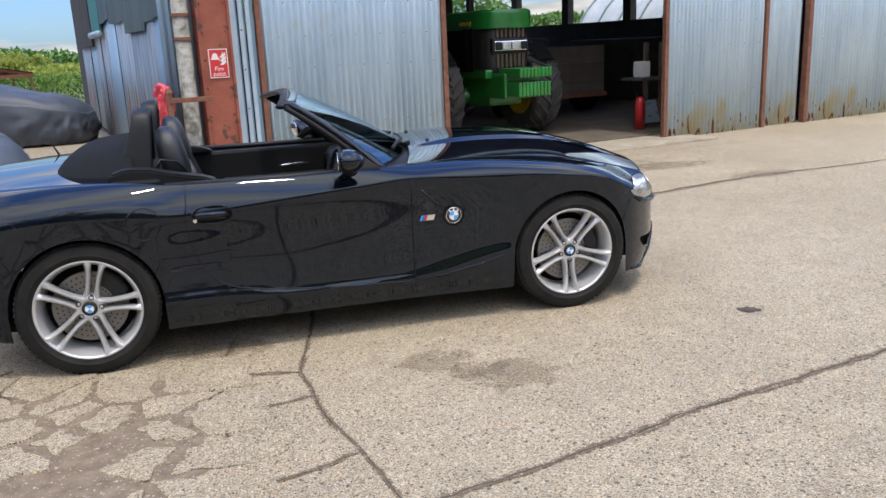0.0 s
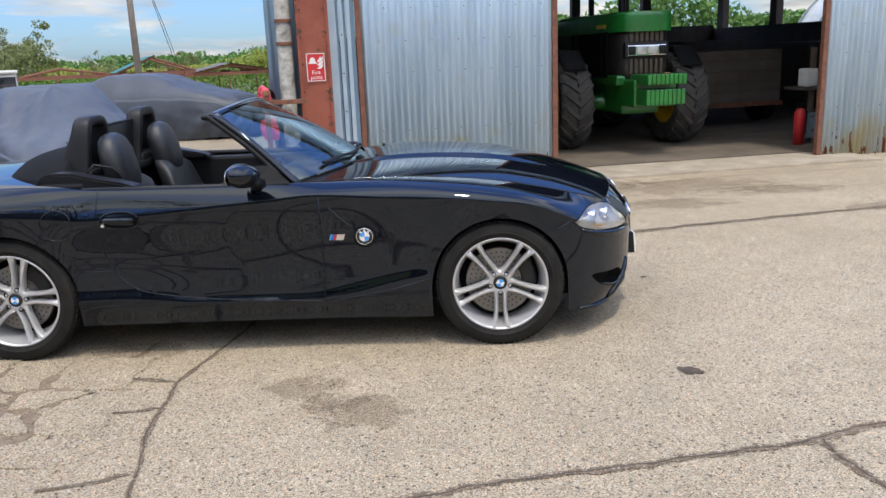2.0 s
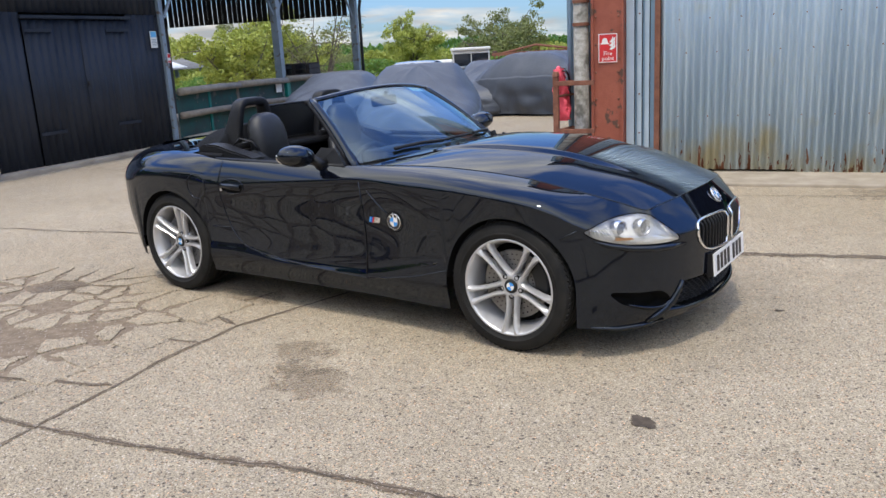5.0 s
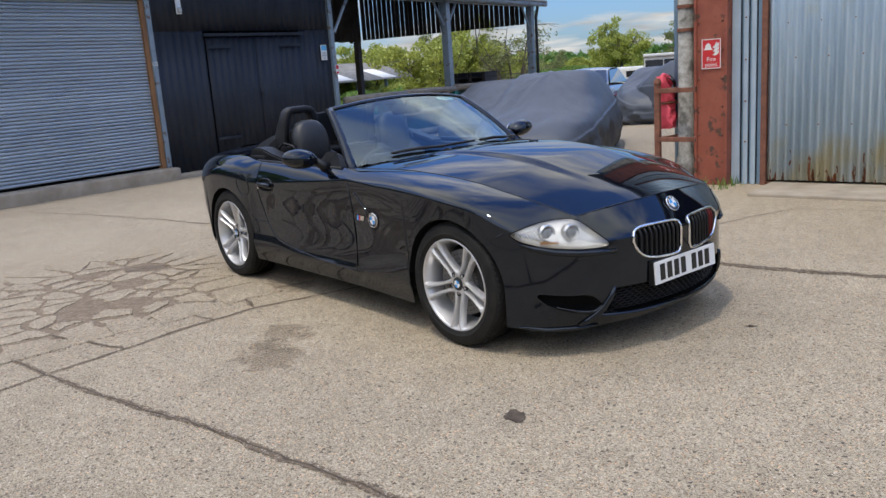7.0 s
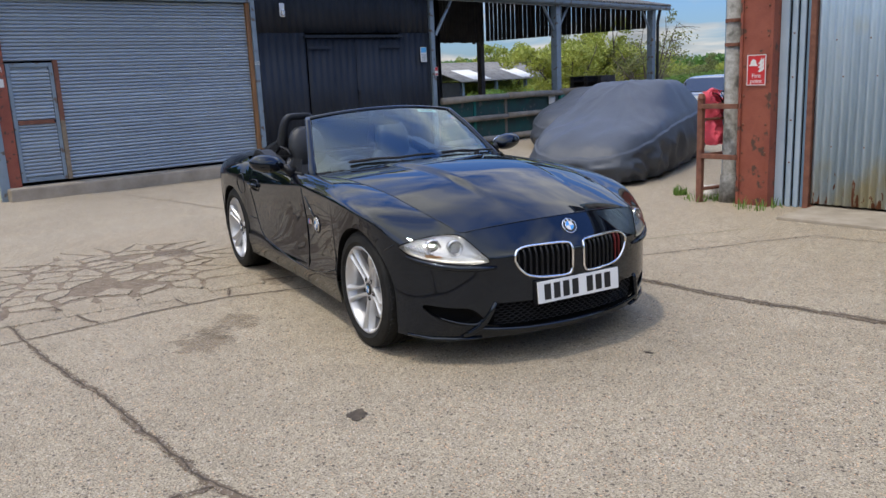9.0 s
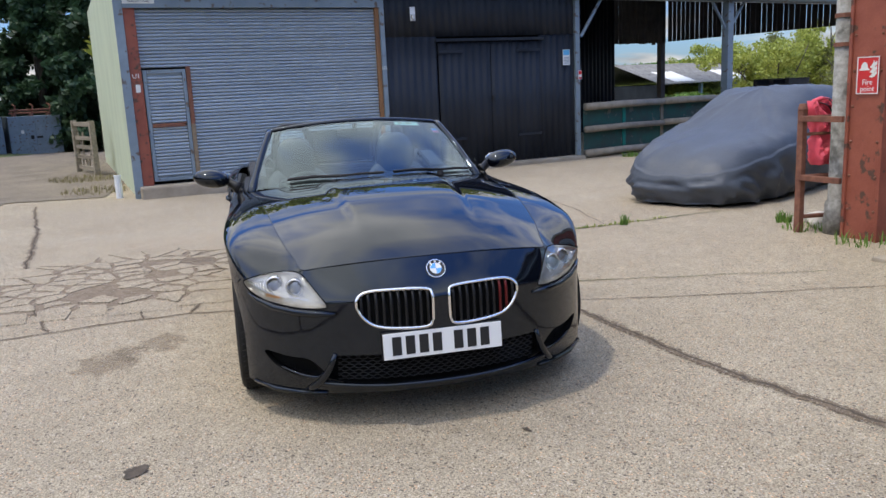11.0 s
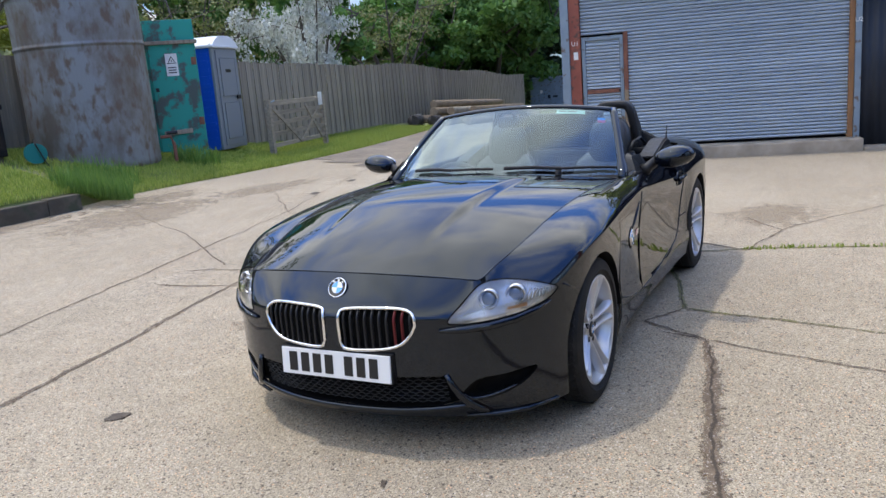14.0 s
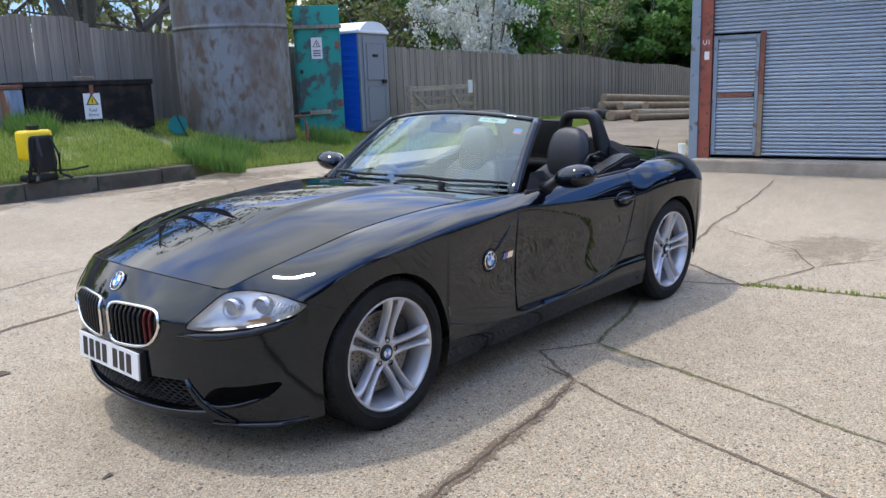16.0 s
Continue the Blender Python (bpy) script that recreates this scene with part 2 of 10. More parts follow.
def crack_mat(name, soil, soil2):
    """Gritty soil in a crack: a dark line along the middle, thinning raggedly to both sides."""
    m = mat(name, soil, 0.95, color2=soil2, scale=16, spots=(0.44, 0.38, 0.31), spot_scale=95, spot_lo=0.60, spot_hi=0.64, bump=0.8, bump_scale=120)
    n, l = m.node_tree.nodes, m.node_tree.links
    b = n["Principled BSDF"]
    tc, sp = n.new("ShaderNodeTexCoord"), n.new("ShaderNodeSeparateXYZ")
    l.new(tc.outputs["UV"], sp.inputs[0])

    def noise_(scale, detail, rough):
        o = n.new("ShaderNodeTexNoise")
        o.inputs["Scale"].default_value, o.inputs["Detail"].default_value, o.inputs["Roughness"].default_value = scale, detail, rough
        l.new(tc.outputs["Object"], o.inputs["Vector"])
        return o.outputs["Fac"]

    def math_(op, a, c, d=None):
        x = n.new("ShaderNodeMath")
        x.operation = op
        for i, v in enumerate((a, c, d)):
            if isinstance(v, (int, float)):
                x.inputs[i].default_value = v
            elif v is not None:
                l.new(v, x.inputs[i])
        return x.outputs[0]

    def edge(v, lo, hi):
        r = n.new("ShaderNodeMapRange")
        r.inputs["From Min"].default_value, r.inputs["From Max"].default_value = lo, hi
        l.new(v, r.inputs["Value"])
        return r.outputs["Result"]
    fine, slow = noise_(48, 7, 0.75), noise_(6, 4, 0.6)
    off = math_("ABSOLUTE", math_("SUBTRACT", sp.outputs["Y"], 0.5), 0.0)
    body = math_("MULTIPLY_ADD", off, -1.7, math_("MULTIPLY_ADD", slow, 0.9, math_("MULTIPLY", fine, 2.2)))
    cover = edge(body, 1.10, 1.20)
    wander = math_("MULTIPLY_ADD", math_("SUBTRACT", slow, 0.5), 0.7, sp.outputs["Y"])
    line = edge(math_("MULTIPLY_ADD", fine, 0.10, math_("ABSOLUTE", math_("SUBTRACT", wander, 0.5), 0.0)), 0.125, 0.085)
    base = b.inputs["Base Color"].links[0].from_socket
    x = n.new("ShaderNodeMixRGB")
    x.inputs["Color2"].default_value = (0.070, 0.052, 0.036, 1)
    l.new(base, x.inputs["Color1"])
    l.new(line, x.inputs["Fac"])
    l.new(x.outputs["Color"], b.inputs["Base Color"])
    l.new(math_("MAXIMUM", math_("MULTIPLY", cover, 0.88), math_("MULTIPLY", line, 0.4)), b.inputs["Alpha"])
    return m


CRACK_SOIL = crack_mat("crack_fill", (0.130, 0.093, 0.060), (0.215, 0.160, 0.108))
CRACK_MOSS = crack_mat("mossy_crack_fill", (0.120, 0.118, 0.040), (0.230, 0.215, 0.085))
STAIN = mat("oil_stain", (0.05, 0.036, 0.024), 0.8, color2=(0.10, 0.075, 0.05), scale=30, bump=0.3)
GRAVEL = mat("gravel", (0.18, 0.145, 0.105), 0.95, color2=(0.28, 0.232, 0.172), scale=1.2, spots=(0.10, 0.08, 0.065), spot_scale=40, spot_lo=0.52, spot_hi=0.6, bump=0.8, bump_scale=70)
EARTH = mat("meadow", (0.07, 0.11, 0.025), 0.95, color2=(0.12, 0.15, 0.04), scale=0.4, spots=(0.16, 0.13, 0.07), spot_scale=3, bump=0.6, bump_scale=30)
LAWN = mat("lawn_earth", (0.12, 0.16, 0.04), 0.95, color2=(0.20, 0.19, 0.08), scale=2.2, bump=0.7, bump_scale=60)
BLADE = mat("grass_blade", (0.12, 0.20, 0.03), 0.6, color2=(0.24, 0.29, 0.06), scale=1.3)
PAINT = mat("black_car_paint", (0.0026, 0.0034, 0.0066), 0.012, spec=0.60)
PAINT.node_tree.nodes["Principled BSDF"].inputs["Specular Tint"].default_value = (0.80, 0.90, 1.0, 1)
PAINT_SILVER = mat("silver_car_paint", (0.21, 0.24, 0.27), 0.25, metal=0.6, coat=1.0)
BLACK_PLASTIC = mat("black_plastic", (0.010, 0.010, 0.011), 0.45, spec=0.32, bump=0.15, bump_scale=300)
MATT_BLACK = mat("matt_black", (0.005, 0.005, 0.005), 0.85, spec=0.12)
FABRIC_TOP = mat("roof_fabric", (0.011, 0.012, 0.014), 0.9, spec=0.15, bump=0.3, bump_scale=500)
LEATHER = mat("black_leather", (0.014, 0.015, 0.017), 0.38, color2=(0.022, 0.023, 0.026), scale=30, bump=0.25, bump_scale=220)
RUBBER = mat("tyre_rubber", (0.009, 0.009, 0.009), 0.7, spec=0.22, color2=(0.020, 0.019, 0.017), scale=8, bump=0.2, bump_scale=120)
RIM = mat("silver_alloy", (0.60, 0.60, 0.61), 0.30, metal=0.5, coat=0.4, color2=(0.54, 0.535, 0.53), scale=9)
STEEL = mat("brake_steel", (0.24, 0.23, 0.22), 0.45, metal=0.9)
CHROME = mat("chrome", (0.85, 0.85, 0.86), 0.06, metal=1.0)
DARK_METAL = mat("dark_metal", (0.03, 0.03, 0.03), 0.5, metal=0.6)
GLASS = glass_mat("windscreen_glass", (0.76, 0.96, 0.98), ior=1.9, gloss=(0.78, 0.93, 1.0))
LENS_GLASS = glass_mat("headlight_glass", (1, 1, 1), 0.0, 0.96)
LAMP_SILVER = mat("headlight_reflector", (0.70, 0.70, 0.68), 0.26, metal=0.45, color2=(0.46, 0.455, 0.43), scale=14)
AMBER = mat("amber_reflector", (0.42, 0.22, 0.10), 0.3)
WHITE = mat("white_plate", (0.78, 0.78, 0.76), 0.35)
BAR_BLACK = mat("plate_black", (0.01, 0.01, 0.01), 0.5)
BLUE = mat("badge_blue", (0.02, 0.16, 0.55), 0.25, coat=1)
LIGHT_BLUE = mat("badge_light_blue", (0.06, 0.32, 0.75), 0.25, coat=1)
GRILLE_RED = mat("dark_red_bar", (0.10, 0.008, 0.008), 0.45, spec=0.3)
RED = mat("badge_red", (0.60, 0.02, 0.02), 0.3)
SIGN_RED = mat("sign_red", (0.62, 0.025, 0.03), 0.4, color2=(0.55, 0.04, 0.04), scale=4)
SIGN_WHITE = mat("sign_white", (0.76, 0.76, 0.73), 0.45, color2=(0.66, 0.66, 0.62), scale=6)
SIGN_YELLOW = mat("sign_yellow", (0.75, 0.50, 0.02), 0.45)
SIGN_BLUE = mat("sign_blue", (0.10, 0.42, 0.70), 0.45)


def sheet_mat(name, a, c, foot):
    """Galvanised sheet: streaks down it, rust flakes low on it and green growth along a foot of the given height."""
    m = mat(name, a, 0.36, metal=0.40, color2=c, scale=5.0, bump=0.10, bump_scale=40, stretch=(1, 1, 0.10), lo=0.34, hi=0.66)
    n, l = m.node_tree.nodes, m.node_tree.links
    b = n["Principled BSDF"]
    base = b.inputs["Base Color"].links[0].from_socket
    tc = n.new("ShaderNodeTexCoord")
    sp = n.new("ShaderNodeSeparateXYZ")
    l.new(tc.outputs["Object"], sp.inputs[0])

    def masked(base, stretch, scale, lo, hi, z0, z1, colour):
        mp = n.new("ShaderNodeMapping")
        mp.inputs["Scale"].default_value = stretch
        no = n.new("ShaderNodeTexNoise")
        no.inputs["Scale"].default_value, no.inputs["Detail"].default_value = scale, 4
        l.new(tc.outputs["Object"], mp.inputs["Vector"])
        l.new(mp.outputs["Vector"], no.inputs["Vector"])
        up = n.new("ShaderNodeMapRange")
        for k, v in zip(("From Min", "From Max", "To Min", "To Max"), (z0, z1, 0.16, -0.16)):
            up.inputs[k].default_value = v
        l.new(sp.outputs["Z"], up.inputs["Value"])
        ad = n.new("ShaderNodeMath")
        l.new(no.outputs["Fac"], ad.inputs[0])
        l.new(up.outputs["Result"], ad.inputs[1])
        th = n.new("ShaderNodeMapRange")
        th.inputs["From Min"].default_value, th.inputs["From Max"].default_value = lo, hi
        l.new(ad.outputs[0], th.inputs["Value"])
        x = n.new("ShaderNodeMixRGB")
        x.inputs["Color2"].default_value = (*colour, 1)
        l.new(base, x.inputs["Color1"])
        l.new(th.outputs["Result"], x.inputs["Fac"])
        return x.outputs["Color"], th.outputs["Result"]
    col, k1 = masked(base, (1, 1, 0.5), 3, 0.46, 0.74, 0.0, foot, (0.56, 0.53, 0.36))
    col, k2 = masked(col, (1, 1, 0.30), 20, 0.70, 0.725, 0.05, 0.75, (0.22, 0.075, 0.03))
    l.new(col, b.inputs["Base Color"])
    mx = n.new("ShaderNodeMath")
    mx.operation = "MAXIMUM"
    l.new(k1, mx.inputs[0])
    l.new(k2, mx.inputs[1])
    me = n.new("ShaderNodeMapRange")
    me.inputs["To Min"].default_value, me.inputs["To Max"].default_value = 0.40, 0.05
    l.new(mx.outputs[0], me.inputs["Value"])
    l.new(me.outputs["Result"], b.inputs["Metallic"])
    return m


GALV = sheet_mat("galvanised_sheet", (0.66, 0.81, 0.94), (0.49, 0.64, 0.78), 0.75)
GALV_BLUE = mat("blue_grey_sheet", (0.19, 0.30, 0.41), 0.5, metal=0.2, color2=(0.27, 0.39, 0.50), scale=1.6, stretch=(1, 1, 0.2), spots=(0.14, 0.17, 0.20), spot_scale=5, spot_lo=0.60, spot_hi=0.72, bump=0.12)
GALV_DARK = mat("weathered_sheet", (0.18, 0.25, 0.33), 0.55, metal=0.25, color2=(0.13, 0.16, 0.20), scale=2.2, stretch=(1, 1, 0.25), spots=(0.16, 0.10, 0.07), spot_scale=3.2, spot_lo=0.58, spot_hi=0.70, bump=0.15)
GALV_STREAK = mat("streaked_sheet", (0.14, 0.19, 0.26), 0.6, metal=0.15, color2=(0.33, 0.40, 0.46), scale=3, stretch=(1.5, 1.5, 0.18), spots=(0.26, 0.11, 0.045), spot_scale=4, spot_lo=0.56, spot_hi=0.62, bump=0.2)
RUST_RED = mat("red_oxide_steel", (0.22, 0.055, 0.032), 0.6, color2=(0.30, 0.085, 0.05), scale=3.5, spots=(0.09, 0.045, 0.03), spot_scale=11, spot_lo=0.58, spot_hi=0.64, bump=0.3, bump_scale=50)
RUST = mat("rusty_iron", (0.14, 0.055, 0.035), 0.8, color2=(0.24, 0.10, 0.06), scale=14, bump=0.4, bump_scale=90)
RUST_FLAKE = mat("rust_patch", (0.20, 0.075, 0.03), 0.85, color2=(0.30, 0.13, 0.06), scale=20, bump=0.4)
FLASHING = mat("blue_grey_flashing", (0.44, 0.53, 0.60), 0.45, metal=0.2, color2=(0.36, 0.45, 0.53), scale=2.5, bump=0.1)
ROLLER = mat("roller_slat", (0.27, 0.325, 0.37), 0.40, metal=0.25, color2=(0.35, 0.40, 0.44), scale=3, stretch=(0.4, 0.4, 3), vary=0.10)
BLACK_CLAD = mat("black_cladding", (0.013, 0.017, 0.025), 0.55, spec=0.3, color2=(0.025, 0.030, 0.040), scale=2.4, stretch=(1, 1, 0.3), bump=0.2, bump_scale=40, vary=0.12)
CREAM = mat("pale_green_panel", (0.56, 0.62, 0.45), 0.7, color2=(0.48, 0.54, 0.39), scale=1.5, stretch=(1, 1, 0.4))
GREY_STEEL = mat("grey_painted_steel", (0.22, 0.28, 0.33), 0.5, color2=(0.17, 0.22, 0.26), scale=3, spots=(0.12, 0.09, 0.07), spot_scale=9)
GATE_TIMBER = mat("gate_timber", (0.19, 0.16, 0.115), 0.85, color2=(0.31, 0.265, 0.20), scale=3, stretch=(0.6, 6, 6), bump=0.5, bump_scale=30, vary=0.18)
GREY_TIMBER = mat("weathered_timber", (0.215, 0.182, 0.134), 0.9, spec=0.25, color2=(0.335, 0.288, 0.218), scale=3, stretch=(6, 6, 0.5), bump=0.5, bump_scale=30, vary=0.18)
LOG_WOOD = mat("peeled_log", (0.24, 0.18, 0.11), 0.85, color2=(0.16, 0.12, 0.08), scale=5, bump=0.4, vary=0.25)
TARRED = mat("tarred_log", (0.02, 0.018, 0.018), 0.7, color2=(0.05, 0.045, 0.04), scale=6, bump=0.4)
LOG_END = mat("sawn_end", (0.30, 0.23, 0.15), 0.85, color2=(0.20, 0.15, 0.10), scale=9)
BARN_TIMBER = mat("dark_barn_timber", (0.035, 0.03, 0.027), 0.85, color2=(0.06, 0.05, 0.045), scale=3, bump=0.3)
ORANGE_TIMBER = mat("bare_timber", (0.30, 0.15, 0.06), 0.8, color2=(0.20, 0.10, 0.05), scale=6, stretch=(2, 2, 0.4), bump=0.3)
KERB = mat("old_kerb", (0.070, 0.060, 0.044), 0.95, spec=0.2, color2=(0.130, 0.112, 0.084), scale=3, spots=(0.06, 0.065, 0.04), spot_scale=6, spot_lo=0.5, spot_hi=0.62, bump=0.5)
SILL_CONC = mat("sill_concrete", (0.41, 0.35, 0.27), 0.9, color2=(0.28, 0.235, 0.175), scale=3, bump=0.4, bump_scale=50)
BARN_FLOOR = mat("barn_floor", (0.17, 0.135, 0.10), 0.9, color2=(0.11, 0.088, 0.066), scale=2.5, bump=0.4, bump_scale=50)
POST_CONC = mat("lichened_concrete", (0.20, 0.19, 0.165), 0.9, color2=(0.36, 0.35, 0.32), scale=18, spots=(0.10, 0.095, 0.08), spot_scale=7, spot_lo=0.5, spot_hi=0.65, bump=0.6, bump_scale=60)
COVER = mat("grey_car_cover", (0.050, 0.060, 0.079), 0.5, color2=(0.068, 0.079, 0.100), scale=2.4, bump=0.35, bump_scale=26)


GREEN = mat("tractor_green", (0.010, 0.20, 0.030), 0.35, coat=0.6, color2=(0.015, 0.13, 0.02), scale=4)
YELLOW = mat("wheel_yellow", (0.62, 0.40, 0.01), 0.45, color2=(0.45, 0.28, 0.02), scale=7)
TRAC_RUBBER = mat("tractor_rubber", (0.035, 0.034, 0.033), 0.85, color2=(0.085, 0.078, 0.068), scale=5, bump=0.3)
TRAILER_WOOD = mat("trailer_boards", (0.13, 0.105, 0.08), 0.85, color2=(0.09, 0.07, 0.055), scale=3, vary=0.15, bump=0.3)
NET = mat("green_netting", (0.012, 0.085, 0.075), 0.8, color2=(0.03, 0.05, 0.05), scale=2.5, spots=(0.10, 0.11, 0.10), spot_scale=7, spot_lo=0.62, spot_hi=0.68)
RAIL_WOOD = mat("round_rail", (0.26, 0.23, 0.19), 0.85, color2=(0.18, 0.16, 0.13), scale=5, bump=0.4, vary=0.15)
TEAL = mat("teal_paint", (0.0, 0.16, 0.14), 0.5)
RED_CLOTH = mat("red_cloth", (0.80, 0.085, 0.125), 0.45, color2=(0.66, 0.070, 0.10), scale=12, bump=0.3)
TANK_METAL = mat("rusting_tank", (0.195, 0.207, 0.208), 0.6, metal=0.1, color2=(0.12, 0.10, 0.078), scale=2.2, detail=9, stretch=(1, 1, 0.55), lo=0.42, hi=0.62, spots=(0.115, 0.082, 0.056), spot_scale=8.0, spot_lo=0.50, spot_hi=0.66, bump=0.3, bump_scale=30)
GREEN_FLAKE = mat("flaking_green", (0.01, 0.27, 0.21), 0.6, color2=(0.06, 0.085, 0.075), scale=2.2, lo=0.50, hi=0.56, bump=0.3)
WC_BLUE = mat("blue_plastic", (0.005, 0.10, 0.62), 0.4)
WC_GREY = mat("grey_plastic", (0.20, 0.22, 0.24), 0.5)
WC_WHITE = mat("white_plastic", (0.72, 0.75, 0.78), 0.4)
BLACK_BOX = mat("blackened_steel", (0.007, 0.007, 0.008), 0.65, spec=0.2, color2=(0.040, 0.026, 0.021), scale=4.0, lo=0.46, hi=0.66, bump=0.25)
SPRAY_YELLOW = mat("yellow_plastic", (0.80, 0.55, 0.01), 0.4)
WHITE_STONE = mat("chalk_stone", (0.62, 0.58, 0.50), 0.9, color2=(0.45, 0.40, 0.33), scale=6, bump=0.5)
ROOF_SHEET = mat("old_roof_sheet", (0.17, 0.165, 0.155), 0.85, color2=(0.25, 0.245, 0.235), scale=2, spots=(0.10, 0.095, 0.085), spot_scale=5)
GREEN_TARP = mat("green_tarp", (0.01, 0.13, 0.11), 0.6)
POLE_WOOD = mat("utility_pole", (0.24, 0.21, 0.17), 0.85, color2=(0.18, 0.155, 0.13), scale=4)
WINDOW_DARK = mat("car_window", (0.02, 0.024, 0.028), 0.04, coat=1)
RED_PAINT = mat("red_car_paint", (0.25, 0.01, 0.015), 0.2, coat=1)
WHITE_PAINT = mat("white_vehicle_paint", (0.66, 0.66, 0.62), 0.4)
HOSE = mat("yellow_hose", (0.55, 0.47, 0.12), 0.5)
BARK = mat("bark", (0.085, 0.07, 0.055), 0.9, color2=(0.14, 0.12, 0.10), scale=6, stretch=(2, 2, 0.5), bump=0.6)


def leaf_mat(name, a, b):
    """Leaves: two greens by clump, a little light through them."""
    m = bpy.data.materials.new(name)
    m.use_nodes = True
    n, l = m.node_tree.nodes, m.node_tree.links
    bs = n["Principled BSDF"]
    bs.inputs["Roughness"].default_value = 0.55
    ge = n.new("ShaderNodeNewGeometry")
    r = n.new("ShaderNodeValToRGB")
    r.color_ramp.elements[0].color, r.color_ramp.elements[1].color = (*a, 1), (*b, 1)
    l.new(ge.outputs["Random Per Island"], r.inputs["Fac"])
    l.new(r.outputs["Color"], bs.inputs["Base Color"])
    tr = n.new("ShaderNodeBsdfTranslucent")
    l.new(r.outputs["Color"], tr.inputs["Color"])
    mx = n.new("ShaderNodeMixShader")
    mx.inputs["Fac"].default_value = 0.35
    l.new(bs.outputs["BSDF"], mx.inputs[1])
    l.new(tr.outputs["BSDF"], mx.inputs[2])
    l.new(mx.outputs["Shader"], n["Material Output"].inputs["Surface"])
    return m


LEAF_OAK = leaf_mat("oak_leaf", (0.26, 0.31, 0.05), (0.48, 0.51, 0.12))
LEAF_HEDGE = leaf_mat("hedge_leaf", (0.08, 0.17, 0.03), (0.20, 0.33, 0.06))
LEAF_GREEN = leaf_mat("green_leaf", (0.065, 0.16, 0.030), (0.17, 0.31, 0.070))
LEAF_DARK = leaf_mat("conifer_needle", (0.030, 0.070, 0.034), (0.075, 0.145, 0.068))
LEAF_PALE = leaf_mat("willow_leaf", (0.14, 0.17, 0.05), (0.27, 0.29, 0.11))
BLOSSOM = leaf_mat("blossom", (0.42, 0.45, 0.38), (0.75, 0.76, 0.72))
GRASS = leaf_mat("grass", (0.18, 0.28, 0.035), (0.46, 0.50, 0.12))
DRY = leaf_mat("dry_stalk", (0.15, 0.12, 0.06), (0.30, 0.27, 0.12))


# ---- mesh helpers ----
def part(name, bm, material, parent=None, label="", smooth=False):
    me = bpy.data.meshes.new(name)
    bmesh.ops.recalc_face_normals(bm, faces=bm.faces) if len(bm.faces) < 60000 else None
    if smooth:
        for f in bm.faces:
            f.smooth = True
    bm.to_mesh(me)
    bm.free()
    me.materials.append(material)
    ob = new(name, me)
    ob.parent = parent
    if label:
        tagged(ob, label)
    return ob


def soften(ob, degrees=35):
    """Smooth shading with sharp edges kept above an angle."""
    me = ob.data
    bm = bmesh.new()
    bm.from_mesh(me)
    for f in bm.faces:
        f.smooth = True
    for e in bm.edges:
        e.smooth = not (len(e.link_faces) == 2 and e.calc_face_angle(0) > radians(degrees))
    bm.to_mesh(me)
    bm.free()
    return ob


def thing(name, label, category, m=None, group=""):
    ob = new(name)
    ob.empty_display_size = 0.2
    if m is not None:
        ob.matrix_basis = m
    return tagged(ob, label, category, group)


def structure(ob, label="", category=""):
    return tagged(ob, label, category, kind="structure")


def box(bm, lo, hi, bevel=0.0, m=None):
    r = bmesh.ops.create_cube(bm, size=1.0)
    vs = r["verts"]
    c = [(a + b) / 2 for a, b in zip(lo, hi)]
    s = [abs(b - a) for a, b in zip(lo, hi)]
    for v in vs:
        v.co = Vector((c[0] + v.co.x * s[0], c[1] + v.co.y * s[1], c[2] + v.co.z * s[2]))
    if bevel:
        es = list({e for v in vs for e in v.link_edges})
        g = bmesh.ops.bevel(bm, geom=es, offset=bevel, segments=2, affect="EDGES", profile=0.6)
        vs = list({v for f in g["faces"] for v in f.verts} | {v for v in vs if v.is_valid})
    if m is not None:
        bmesh.ops.transform(bm, matrix=m, verts=[v for v in vs if v.is_valid])
    return bm


def boxed(lo, hi, bevel=0.0, m=None):
    return box(bmesh.new(), lo, hi, bevel, m)


def ring_frame(a, b, up=(0, 0, 1)):
    d = (b - a).normalized()
    u = Vector(up)
    if abs(d.dot(u)) > 0.95:
        u = Vector((1, 0, 0))
    x = d.cross(u).normalized()
    return x, x.cross(d).normalized()


def tube(bm, pts, radii, n=10, caps=True, closed=False, squash=1.0):
    """A round bar along points; radii is one number or one for each point."""
    pts = [Vector(p) for p in pts]
    if isinstance(radii, (int, float)):
        radii = [radii] * len(pts)
    rings = []
    k = len(pts)
    for i, p in enumerate(pts):
        a = pts[i - 1] if (i or closed) else p
        b = pts[(i + 1) % k] if (i < k - 1 or closed) else p
        x, y = ring_frame(a, b)
        rings.append([bm.verts.new(p + radii[i] * (math.cos(q) * x + squash * math.sin(q) * y)) for q in [2 * math.pi * j / n for j in range(n)]])
    for i in range(k if closed else k - 1):
        r0, r1 = rings[i], rings[(i + 1) % k]
        for j in range(n):
            bm.faces.new((r0[j], r0[(j + 1) % n], r1[(j + 1) % n], r1[j]))
    if caps and not closed:
        bm.faces.new(rings[0][::-1])
        bm.faces.new(rings[-1])
    return bm


def tubed(pts, radii, n=10, **k):
    return tube(bmesh.new(), pts, radii, n, **k)


